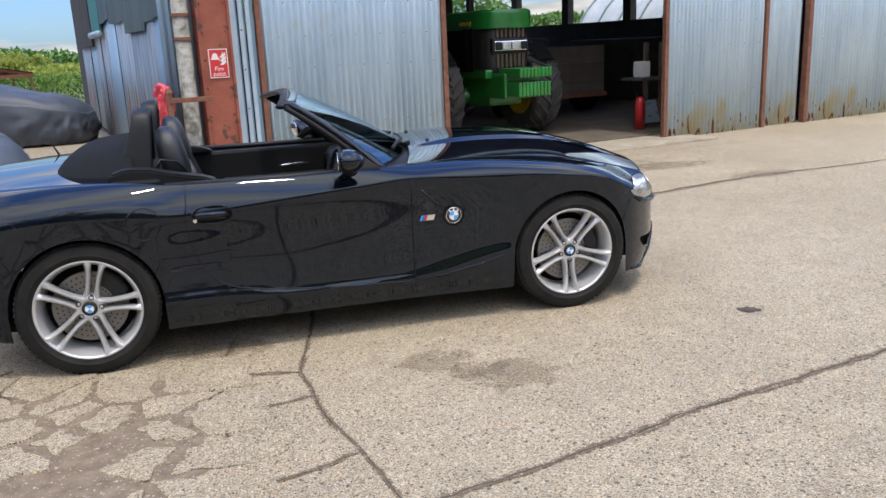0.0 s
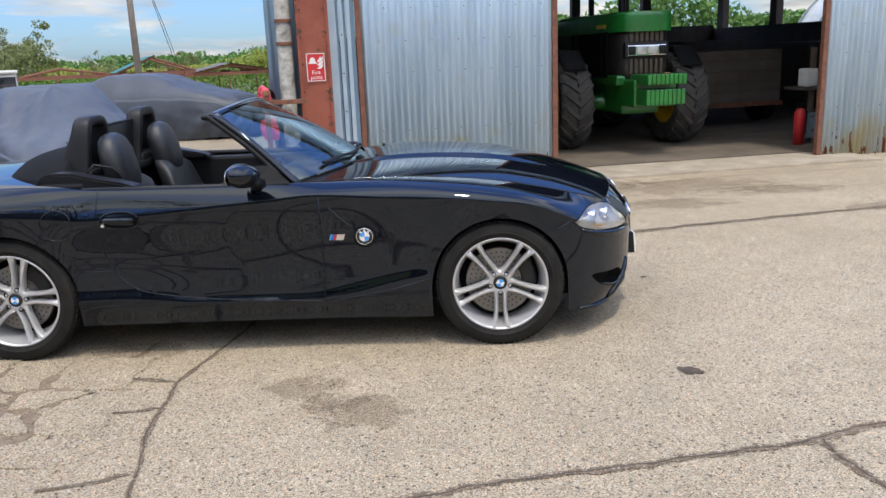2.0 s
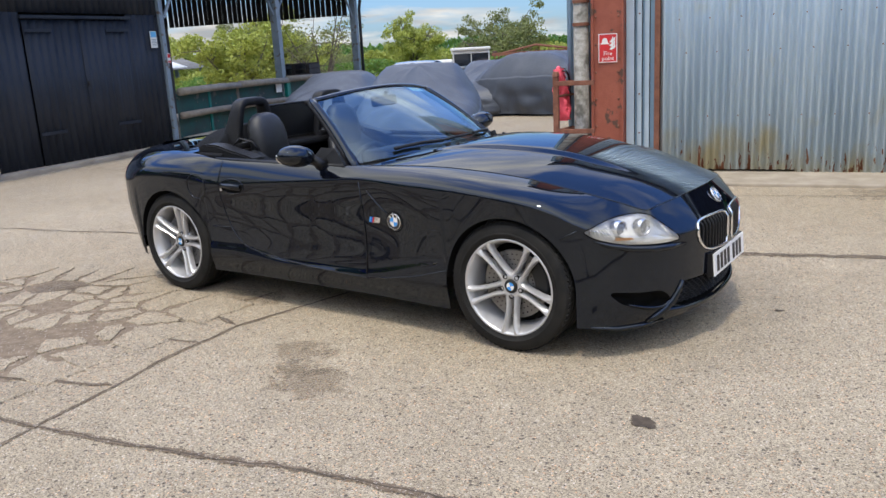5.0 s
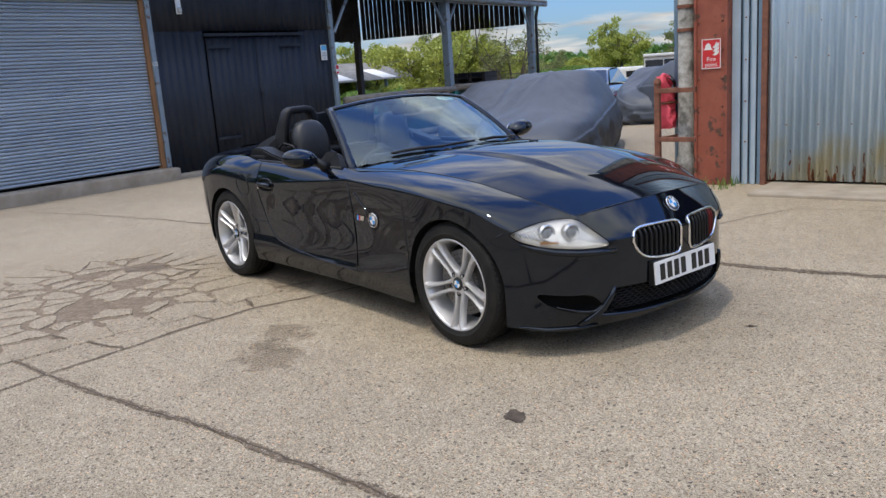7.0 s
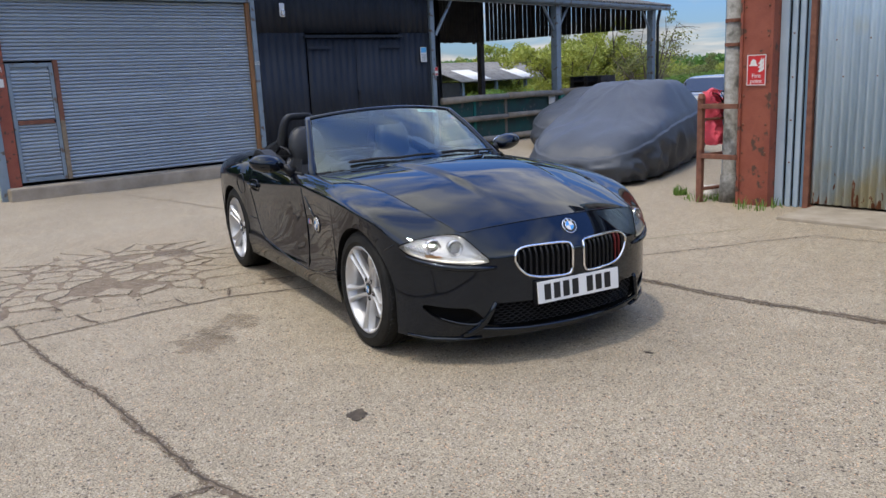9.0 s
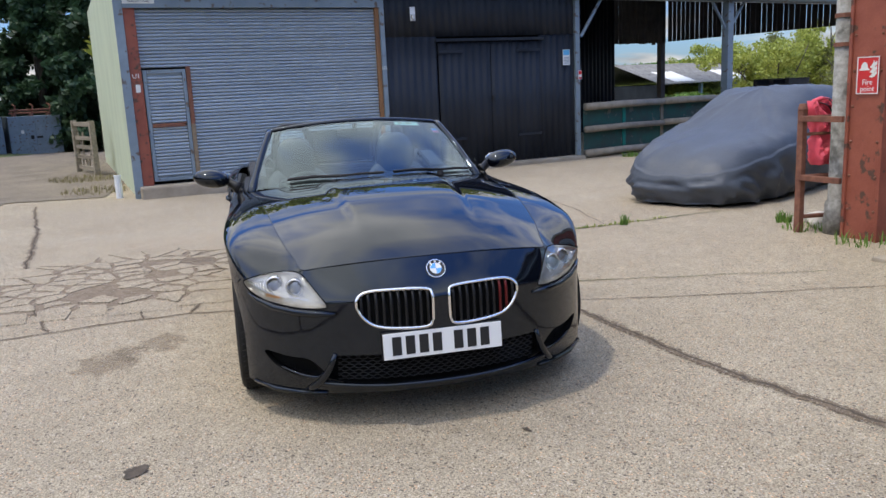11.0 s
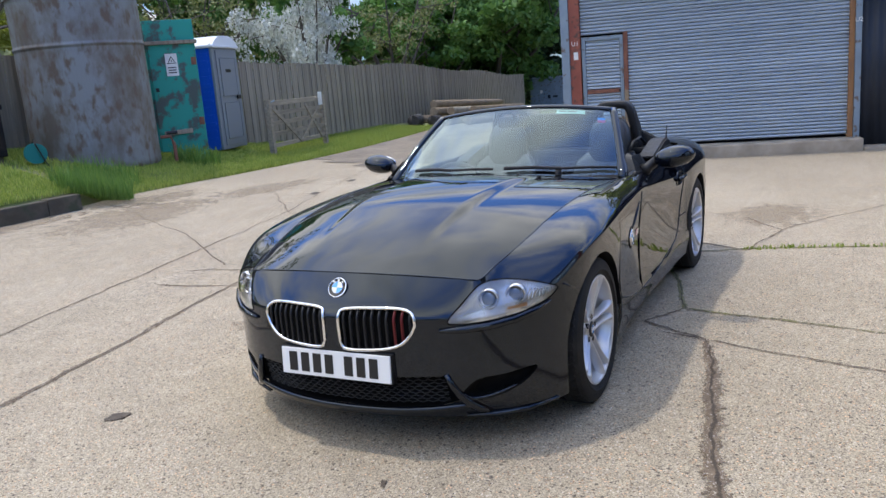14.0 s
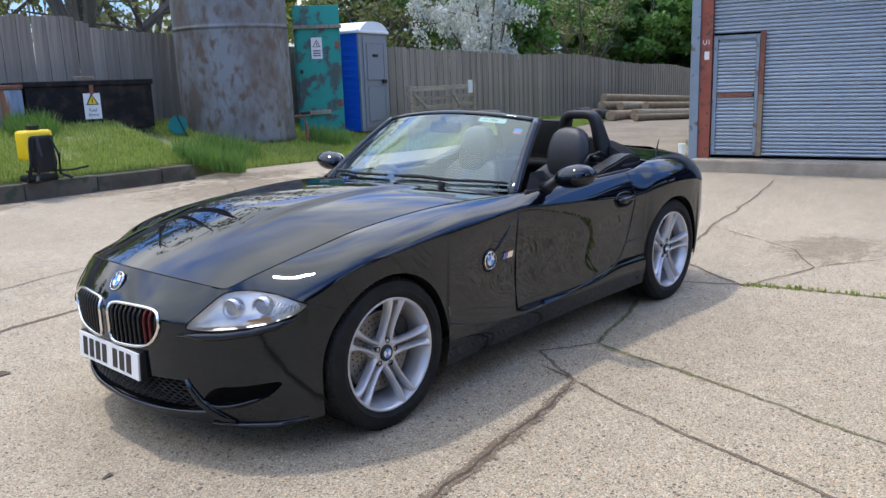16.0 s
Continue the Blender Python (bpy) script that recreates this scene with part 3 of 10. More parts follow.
def lathe(bm, profile, n=48, axis="Y", m=None):
    """Turn (radius, along) points round an axis; the profile is open."""
    rings = []
    for r, h in profile:
        ring = []
        for j in range(n):
            q = 2 * math.pi * j / n
            c, s = r * math.cos(q), r * math.sin(q)
            co = Vector((c, h, s)) if axis == "Y" else Vector((c, s, h))
            ring.append(bm.verts.new(m @ co if m is not None else co))
        rings.append(ring)
    for a, b in zip(rings, rings[1:]):
        for j in range(n):
            bm.faces.new((a[j], a[(j + 1) % n], b[(j + 1) % n], b[j]))
    return bm


def prism(bm, poly, depth, m=None):
    """A flat outline in x, z pushed along y by depth."""
    a = [bm.verts.new((x, 0, z)) for x, z in poly]
    b = [bm.verts.new((x, depth, z)) for x, z in poly]
    k = len(poly)
    bm.faces.new(a)
    bm.faces.new(b[::-1])
    for i in range(k):
        bm.faces.new((a[i], b[i], b[(i + 1) % k], a[(i + 1) % k]))
    if m is not None:
        bmesh.ops.transform(bm, matrix=m, verts=a + b)
    return bm


def grid(bm, rows, flip=False):
    """Quads over rows of points."""
    vs = [[bm.verts.new(p) for p in r] for r in rows]
    for i in range(len(vs) - 1):
        for j in range(len(vs[0]) - 1):
            q = (vs[i][j], vs[i][j + 1], vs[i + 1][j + 1], vs[i + 1][j])
            bm.faces.new(q[::-1] if flip else q)
    return vs


def corrugated(width, z0, z1, pitch=0.076, depth=0.024, thick=0.006, jag=0.0, seg=8, seed=1):
    """An upright corrugated sheet in x from 0 to width, its face at y = 0, closed at its edges."""
    rnd = random.Random(seed)
    bm = bmesh.new()
    k = max(2, int(width / pitch * seg))
    fr, bk = [], []
    off = 0.0
    for i in range(k + 1):
        x = width * i / k
        if i % (seg * 9) == 0:
            off = rnd.uniform(0, jag)
        y = depth * 0.5 * math.cos(2 * math.pi * x / pitch)
        fr.append([bm.verts.new((x, y, z)) for z in (z0 + off, z1)])
        bk.append([bm.verts.new((x, y + thick, z)) for z in (z0 + off, z1)])
    for i in range(k):
        bm.faces.new((fr[i][0], fr[i + 1][0], fr[i + 1][1], fr[i][1])).smooth = True
        bm.faces.new((bk[i + 1][0], bk[i][0], bk[i][1], bk[i + 1][1]))
        bm.faces.new((fr[i][0], bk[i][0], bk[i + 1][0], fr[i + 1][0]))
        bm.faces.new((fr[i][1], fr[i + 1][1], bk[i + 1][1], bk[i][1]))
    for e in (0, k):
        bm.faces.new((fr[e][0], fr[e][1], bk[e][1], bk[e][0]))
    return bm


def spline(pts, n=8, closed=False):
    """Catmull-Rom points through a list of points."""
    p = [Vector(q) for q in pts]
    k = len(p)
    out = []
    for i in range(k if closed else k - 1):
        a = p[(i - 1) % k] if (i or closed) else p[0]
        b, c = p[i], p[(i + 1) % k]
        d = p[(i + 2) % k] if (i + 2 < k or closed) else p[-1]
        for j in range(n):
            t = j / n
            out.append(0.5 * (2 * b + (c - a) * t + (2 * a - 5 * b + 4 * c - d) * t * t + (3 * b - a - 3 * c + d) * t ** 3))
    if not closed:
        out.append(p[-1])
    return out


def step(a, b, x):
    t = min(1.0, max(0.0, (x - a) / (b - a)))
    return t * t * (3 - 2 * t)


# ---- ground ----
def gz(x, y):
    """Height of the yard: nearly flat, up a little to the south, down to the west and far off."""
    s = min(7.0, max(0.0, -y - 2.5))
    f = 1 - 0.5 * step(4, 12, -x)
    return 0.0065 * s * s * f - 0.10 * step(3, 10, -x) - 0.045 * min(26.0, max(0.0, -x - 18)) * step(-4, 2, -y + 2) - 0.45 * step(11, 24, y)


def lawn_edge(x):
    return float(np.interp(x, [-40, -20, -14, -9, -6, -3.2, -2.7, 10], [-10.6, -9.6, -8.7, -8.1, -7.65, -7.5, -7.40, -7.30]))


def gg(x, y):
    """Height of the grass bank behind the kerb."""
    e = lawn_edge(x)
    d = max(0.0, e - y)
    kerb = 0.21 * step(-3.3, -2.6, x)
    slope = float(np.interp(x, [-12, -8, -4], [0.06, 0.16, 0.25]))
    return gz(x, e) + kerb + slope * min(d, 2.6) + 0.04 * max(0, min(d, 6) - 2.6) + 0.012


def terrain(name, xs, ys, height, material, keep=None):
    bm = bmesh.new()
    vs = [[bm.verts.new((x, y, height(x, y))) for y in ys] for x in xs]
    for i in range(len(xs) - 1):
        for j in range(len(ys) - 1):
            if keep is None or keep((xs[i] + xs[i + 1]) / 2, (ys[j] + ys[j + 1]) / 2):
                bm.faces.new((vs[i][j], vs[i + 1][j], vs[i + 1][j + 1], vs[i][j + 1]))
    for v in [v for v in bm.verts if not v.link_faces]:
        bm.verts.remove(v)
    return part(name, bm, material, None, smooth=True)


def spread(near, far, fine, n):
    """Coordinates: even steps nearby, growing steps out to far."""
    a = list(np.arange(-near, near + 1e-6, fine))
    g = [near + (far - near) * ((i + 1) / n) ** 2.2 for i in range(n)]
    return [-q for q in g[::-1]] + a + g


def far_z(x, y):
    return gz(x, y) - 0.25 * step(22, 60, max(abs(x), abs(y)))


ground = structure(terrain("ground", spread(24, 900, 0.75, 14), spread(24, 900, 0.75, 14), far_z, CONCRETE), "worn pale exposed-aggregate concrete yard", "concrete ground")
meadow = structure(terrain("field", spread(40, 900, 4, 12), spread(40, 900, 4, 12), lambda x, y: far_z(x, y) + 0.03, EARTH, lambda x, y: math.hypot(x + 6, y - 4) > 36), "rough green meadow beyond the yard", "field")


def ribbon(name, pts, widths, material, label, lift=0.004, rough=0.25, n=14, seed=0, parent=None):
    """A crooked strip on the yard, as of a soil-filled crack."""
    rnd = random.Random(seed)
    line = []
    for (x0, y0), (x1, y1) in zip(pts, pts[1:]):
        k = max(2, int(math.hypot(x1 - x0, y1 - y0) / 0.05))
        line += [Vector((x0 + (x1 - x0) * i / k, y0 + (y1 - y0) * i / k, 0)) for i in range(k)]
    line.append(Vector((*pts[-1], 0)))
    line = [p + 0.035 * Vector((noise.noise((p.x * 2.2, p.y * 2.2, 1)), noise.noise((p.x * 2.2, p.y * 2.2, 7)), 0)) + 0.012 * Vector((noise.noise((p.x * 11, p.y * 11, 1)), noise.noise((p.x * 11, p.y * 11, 7)), 0)) for p in line]
    if isinstance(widths, (int, float)):
        widths = [widths] * len(pts)
    bm = bmesh.new()
    uv = bm.loops.layers.uv.new("across")
    prev = None
    k = len(line)
    wob = 0.0
    for i, p in enumerate(line):
        w = float(np.interp(i / max(1, k - 1) * (len(widths) - 1), range(len(widths)), widths)) * 0.98
        d = (line[min(i + 1, k - 1)] - line[max(i - 1, 0)])
        d = d.normalized() if d.length > 1e-6 else Vector((1, 0, 0))
        nn = Vector((-d.y, d.x, 0))
        wob = 0.7 * wob + rnd.uniform(-1, 1) * w * 0.18
        a = p + nn * (w * rnd.uniform(1 - rough, 1 + rough) + wob)
        b = p - nn * (w * rnd.uniform(1 - rough, 1 + rough) - wob)
        if i in (0, k - 1):
            a, b = p + nn * 0.002, p - nn * 0.002
        va, vm, vb = (bm.verts.new((q.x, q.y, gz(q.x, q.y) + lift + h)) for q, h in ((a, 0), (p, 0.002), (b, 0)))
        if prev:
            for q, e in (((prev[0], prev[1], vm, va), (0, 0.5, 0.5, 0)), ((prev[1], prev[2], vb, vm), (0.5, 1, 1, 0.5))):
                for lp, v in zip(bm.faces.new(q).loops, e):
                    lp[uv].uv = (i / k, v)
        prev = (va, vm, vb)
    ob = part(name, bm, material, parent)
    return structure(ob, label, "crack") if parent is None else ob


CRACKS = [
    ([(-0.75, -2.62), (-0.09, -2.50), (0.49, -2.38), (0.97, -2.28), (1.49, -2.16), (2.07, -2.04), (2.37, -1.97), (2.6, -1.90), (3.1, -1.78), (4.4, -1.45), (6.0, -1.1)], [0.02, 0.03, 0.035, 0.04, 0.04, 0.045, 0.07, 0.06, 0.05, 0.04, 0.03]),
    ([(2.37, -1.97), (2.38, -2.12), (2.46, -2.4), (2.5, -2.9)], [0.06, 0.04, 0.03, 0.01]),
    ([(-0.10, -2.5), (-0.20, -2.07), (-0.28, -1.63), (-0.33, -1.21), (-0.17, -0.5), (-0.1, 0.6)], [0.02, 0.022, 0.022, 0.025, 0.02, 0.015]),
    ([(-0.01, -3.2), (-0.09, -2.5)], 0.02),
    ([(-0.88, -2.30), (-0.21, -2.08)], 0.028), ([(-0.86, -1.60), (-0.30, -1.50)], 0.024), ([(-0.85, -1.04), (-0.33, -1.21)], 0.028),
    ([(-0.62, -2.16), (-0.74, -1.5), (-0.71, -1.08), (-0.6, -0.6)], [0.03, 0.03, 0.035, 0.03]),
    ([(0.27, 0.92), (0.36, 1.14), (0.89, 1.26), (1.26, 1.33), (1.64, 1.40), (1.95, 1.46), (2.53, 1.64), (3.05, 1.78), (3.9, 2.02), (4.79, 2.22), (6.54, 2.34), (9, 2.6)], [0.02, 0.07, 0.075, 0.08, 0.075, 0.07, 0.06, 0.05, 0.04, 0.035, 0.04, 0.03]),
    ([(-1.6, 0.55), (-1.82, 1.11), (-1.92, 1.46), (-2.01, 1.95), (-2.08, 2.74), (-2.21, 3.45), (-2.3, 4.2)], [0.02, 0.03, 0.03, 0.03, 0.03, 0.035, 0.02]),
    ([(-0.45, -3.3), (-0.61, -2.94), (-1.15, -2.6), (-1.93, -2.63), (-4.69, -3.1), (-8.2, -3.9)], [0.02, 0.05, 0.06, 0.05, 0.05, 0.04]),
    ([(0.36, 1.15), (0.55, 1.79), (0.70, 2.44), (0.95, 3.4)], 0.014),
    ([(-1.11, 0.7), (-0.6, 0.85), (-0.19, 0.97), (0.0, 1.81), (0.2, 2.49), (0.4, 3.3)], [0.03, 0.03, 0.025, 0.014, 0.012, 0.01]),
    ([(-0.19, 0.97), (0.1, 0.8), (0.36, 1.14)], 0.02),
    ([(-2.29, 0.4), (-1.76, 1.14)], 0.02), ([(-2.29, 0.4), (-3.75, 0.01), (-5.59, -0.34), (-7.66, -0.86)], [0.03, 0.025, 0.02, 0.02]),
    ([(-1.76, 1.14), (-2.6, 1.3), (-3.1, 1.0), (-3.75, 0.01)], 0.014), ([(-2.6, 1.3), (-4.2, 2.4), (-6.5, 2.9), (-9.2, 3.4)], [0.012, 0.014, 0.014, 0.02]),
    ([(-4.2, 2.4), (-4.5, 3.6), (-5.4, 5.0), (-7.5, 5.5)], 0.014), ([(-2.1, 2.74), (-3.4, 2.9), (-4.3, 2.95)], 0.012),
    ([(-3.0, -7.0), (-1.8, -4.6), (-0.61, -2.94)], [0.01, 0.014, 0.02]), ([(-7.6, -5.9), (-3.2, -4.3), (1.6, -3.2), (3.4, -2.9), (6, -2.4)], [0.012, 0.016, 0.018, 0.016, 0.012]),
    ([(1.2, -7.0), (2.6, -4.6), (3.4, -2.9)], 0.014), ([(-4.6, -5.6), (-3.2, -4.3), (-2.5, -3.3)], 0.014),
    ([(0.95, 3.4), (2.2, 3.75), (4.2, 4.2), (6.6, 4.6)], [0.012, 0.018, 0.018, 0.012]),
]
for i, (pts, w) in enumerate(CRACKS):
    mossy = pts[0] in ((-1.6, 0.55), (-1.11, 0.7))
    ribbon("crack", pts, w, CRACK_MOSS if mossy else CRACK_SOIL, "mossy joint in the concrete" if mossy else "soil-filled crack in the concrete", seed=i)


def blot(name, x, y, r, material, label, seed=0, squash=0.6, turn=0.0, lift=0.005):
    """A ragged flat stain on the yard."""
    rnd = random.Random(seed)
    bm = bmesh.new()
    c = bm.verts.new((x, y, gz(x, y) + lift + 0.001))
    k = 30
    ring = []
    for i in range(k):
        q = 2 * math.pi * i / k
        d = r * (0.72 + 0.5 * noise.noise((math.cos(q) * 1.7 + seed, math.sin(q) * 1.7, seed * 0.3)) + rnd.uniform(-0.10, 0.10))
        px, py = d * math.cos(q), d * squash * math.sin(q)
        px, py = px * math.cos(turn) - py * math.sin(turn), px * math.sin(turn) + py * math.cos(turn)
        ring.append(bm.verts.new((x + px, y + py, gz(x + px, y + py) + lift)))
    for i in range(k):
        bm.faces.new((c, ring[i], ring[(i + 1) % k]))
    return structure(part(name, bm, material), label, "stain")


blot("oil_stain", 2.09, -1.283, 0.075, STAIN, "dark oily spot on the concrete", 3, 0.75)


def soft_stain(name, colour, lo=0.36, hi=0.62):
    """A stain that thins out raggedly towards the edge of its sheet."""
    m = mat(name, colour, 0.85, color2=tuple(c * 0.7 for c in colour), scale=9, bump=0.3, bump_scale=120)
    n, l = m.node_tree.nodes, m.node_tree.links
    tc, mp, gr, no = n.new("ShaderNodeTexCoord"), n.new("ShaderNodeMapping"), n.new("ShaderNodeTexGradient"), n.new("ShaderNodeTexNoise")
    mp.inputs["Location"].default_value, mp.inputs["Scale"].default_value = (-1, -1, 0), (2, 2, 0)
    gr.gradient_type = "SPHERICAL"
    no.inputs["Scale"].default_value, no.inputs["Detail"].default_value, no.inputs["Roughness"].default_value = 7, 10, 0.72
    l.new(tc.outputs["Generated"], mp.inputs["Vector"])
    l.new(mp.outputs["Vector"], gr.inputs["Vector"])
    l.new(tc.outputs["Object"], no.inputs["Vector"])
    sc, ad, th = n.new("ShaderNodeMath"), n.new("ShaderNodeMath"), n.new("ShaderNodeMapRange")
    sc.operation, sc.inputs[1].default_value = "MULTIPLY_ADD", 0.55
    sc.inputs[2].default_value = -0.25
    l.new(gr.outputs["Fac"], sc.inputs[0])
    l.new(sc.outputs[0], ad.inputs[0])
    l.new(no.outputs["Fac"], ad.inputs[1])
    th.inputs["From Min"].default_value, th.inputs["From Max"].default_value, th.inputs["To Max"].default_value = lo + 0.15, hi - 0.02, 0.28
    l.new(ad.outputs[0], th.inputs["Value"])
    l.new(th.outputs["Result"], n["Principled BSDF"].inputs["Alpha"])
    return m


def sheet_stain(x, y, r, squash, turn, material, label):
    bm = bmesh.new()
    rows = []
    for v in np.linspace(-1, 1, 9):
        row = []
        for u in np.linspace(-1, 1, 9):
            px, py = r * 1.25 * u, r * 1.25 * squash * v
            px, py = x + px * math.cos(turn) - py * math.sin(turn), y + px * math.sin(turn) + py * math.cos(turn)
            row.append((px, py, gz(px, py) + 0.0035))
        rows.append(row)
    grid(bm, rows)
    return structure(part("damp_patch", bm, material), label, "stain")


DAMP = soft_stain("damp_patch", (0.225, 0.158, 0.094))
for x, y, r, sq, tu in ((0.30, -1.33, 0.30, 0.40, 0.3), (0.62, -1.62, 0.27, 0.60, -0.6), (0.46, -1.5, 0.2, 0.5, 0.9), (3.1, 2.75, 0.8, 0.4, 0.15), (4.9, 2.28, 0.7, 0.35, 0.1), (3.6, 3.6, 1.5, 0.35, 0.25), (-1.55, -1.0, 0.6, 0.4, 0.1), (-0.7, -0.75, 0.4, 0.4, 0.3), (-2.6, -6.2, 1.8, 0.4, 0.2), (-5.0, -6.0, 1.6, 0.3, -0.1), (-3.3, 1.2, 0.8, 0.6, 0.2), (5.6, -0.4, 1.2, 0.5, 0.2), (0.6, -6.95, 1.5, 0.22, 0.0), (-1.6, -7.0, 1.4, 0.22, 0.03), (-3.6, -6.9, 1.3, 0.3, 0.1), (2.6, 3.9, 1.0, 0.3, 0.2), (4.4, 3.3, 0.9, 0.3, 0.15)):
    sheet_stain(x, y, r, sq, tu, DAMP, "brown damp patch on the concrete")
for i, (x, y, r) in enumerate(((-2.52, -3.39, 0.12), (-4.6, -4.9, 0.16), (-6.0, -5.2, 0.2), (2.25, 0.3, 0.035), (-0.69, -1.305, 0.025))):
    blot("oil_stain", x, y, r, STAIN, "dark oily spot on the concrete", 60 + i, 0.5, 0.4, 0.0055)


def clip_cell(poly, p, q):
    """The part of a polygon nearer to p than to q."""
    m, d = (p + q) / 2, q - p
    out = []
    for i in range(len(poly)):
        a, b = poly[i - 1], poly[i]
        fa, fb = (a - m).dot(d), (b - m).dot(d)
        if fa <= 0:
            out.append(a)
        if (fa < 0) != (fb < 0) and abs(fa - fb) > 1e-9:
            out.append(a + (b - a) * (fa / (fa - fb)))
    return out


def broken_slab():
    """Concrete broken into loose pieces, with soil between."""
    rnd = random.Random(21)
    T = structure(new("broken_concrete"), "patch of concrete broken into pieces with soil between", "broken concrete")
    region = [(-2.75, -1.15), (-2.2, -0.85), (-1.2, -0.9), (-0.78, -1.15), (-0.76, -2.1), (-0.66, -2.75), (-1.3, -2.95), (-2.1, -2.75), (-2.7, -2.2)]
    seeds = []
    while len(seeds) < 74:
        x, y = rnd.uniform(-2.8, -0.6), rnd.uniform(-3.0, -0.85)
        if inside_poly(region, x, y) and all((Vector((x, y)) - s).length > rnd.choice((0.09, 0.14, 0.22)) for s in seeds):
            seeds.append(Vector((x, y)))
        elif rnd.random() < 0.002:
            break
    bm = bmesh.new()
    ring = []
    for i, (x0, y0) in enumerate(region):
        x1, y1 = region[(i + 1) % len(region)]
        for t in np.linspace(0, 1, 17)[:-1]:
            x, y = x0 + (x1 - x0) * t, y0 + (y1 - y0) * t
            x += 0.10 * noise.noise((x * 4, y * 4, 3)) + 0.05 * noise.noise((x * 15, y * 15, 3))
            y += 0.10 * noise.noise((x * 4, y * 4, 8)) + 0.05 * noise.noise((x * 15, y * 15, 8))
            ring.append(bm.verts.new((x, y, gz(x, y) + 0.0035)))
    bm.faces.new(ring)
    part("soil_bed", bm, SOIL, T, "dark soil between the pieces")
    for i, c in enumerate(seeds):
        if rnd.random() < 0.16:
            continue
        cell = [c + Vector(v) for v in ((-0.3, -0.3), (0.3, -0.3), (0.3, 0.3), (-0.3, 0.3))]
        for o in seeds:
            if o is not c and (o - c).length < 0.7:
                cell = clip_cell(cell, c, o)
        if len(cell) < 3:
            continue
        gap = rnd.choice((0.003, 0.006, 0.010, 0.022, 0.034))
        pts = []
        k = len(cell)
        for j in range(k):
            a, b = cell[j], cell[(j + 1) % k]
            for t in (0.06, 0.15, 0.24, 0.33, 0.42, 0.5, 0.58, 0.67, 0.76, 0.85, 0.94):
                p = a.lerp(b, t)
                d = c - p
                pts.append(p + d.normalized() * (gap + rnd.uniform(0, 0.014) + 0.05 * abs(noise.noise((p.x * 9, p.y * 9, i * 1.7)))))
        bm = bmesh.new()
        top = 0.0075 + rnd.uniform(0, 0.004)
        tx, ty = rnd.uniform(-0.012, 0.012), rnd.uniform(-0.012, 0.012)
        up = [bm.verts.new((p.x, p.y, gz(p.x, p.y) + top + tx * (p.x - c.x) + ty * (p.y - c.y))) for p in pts]
        dn = [bm.verts.new((p.x + (p.x - c.x) * 0.03, p.y + (p.y - c.y) * 0.03, gz(p.x, p.y) + 0.001)) for p in pts]
        bm.faces.new(up)
        for j in range(len(pts)):
            bm.faces.new((up[j], dn[j], dn[(j + 1) % len(pts)], up[(j + 1) % len(pts)]))
        part("concrete_piece", bm, CONCRETE, T)


def inside_poly(poly, a, b):
    c = False
    for i in range(len(poly)):
        (x0, y0), (x1, y1) = poly[i - 1], poly[i]
        if (y0 > b) != (y1 > b) and a < (x1 - x0) * (b - y0) / (y1 - y0) + x0:
            c = not c
    return c


broken_slab()


# ---- workshop with roller shutter and black barn ----
M_ROLL = pose(-8.40, -2.42, 0, 0, 0, 101.05)


def place(ob, m):
    ob.matrix_basis = m
    return ob


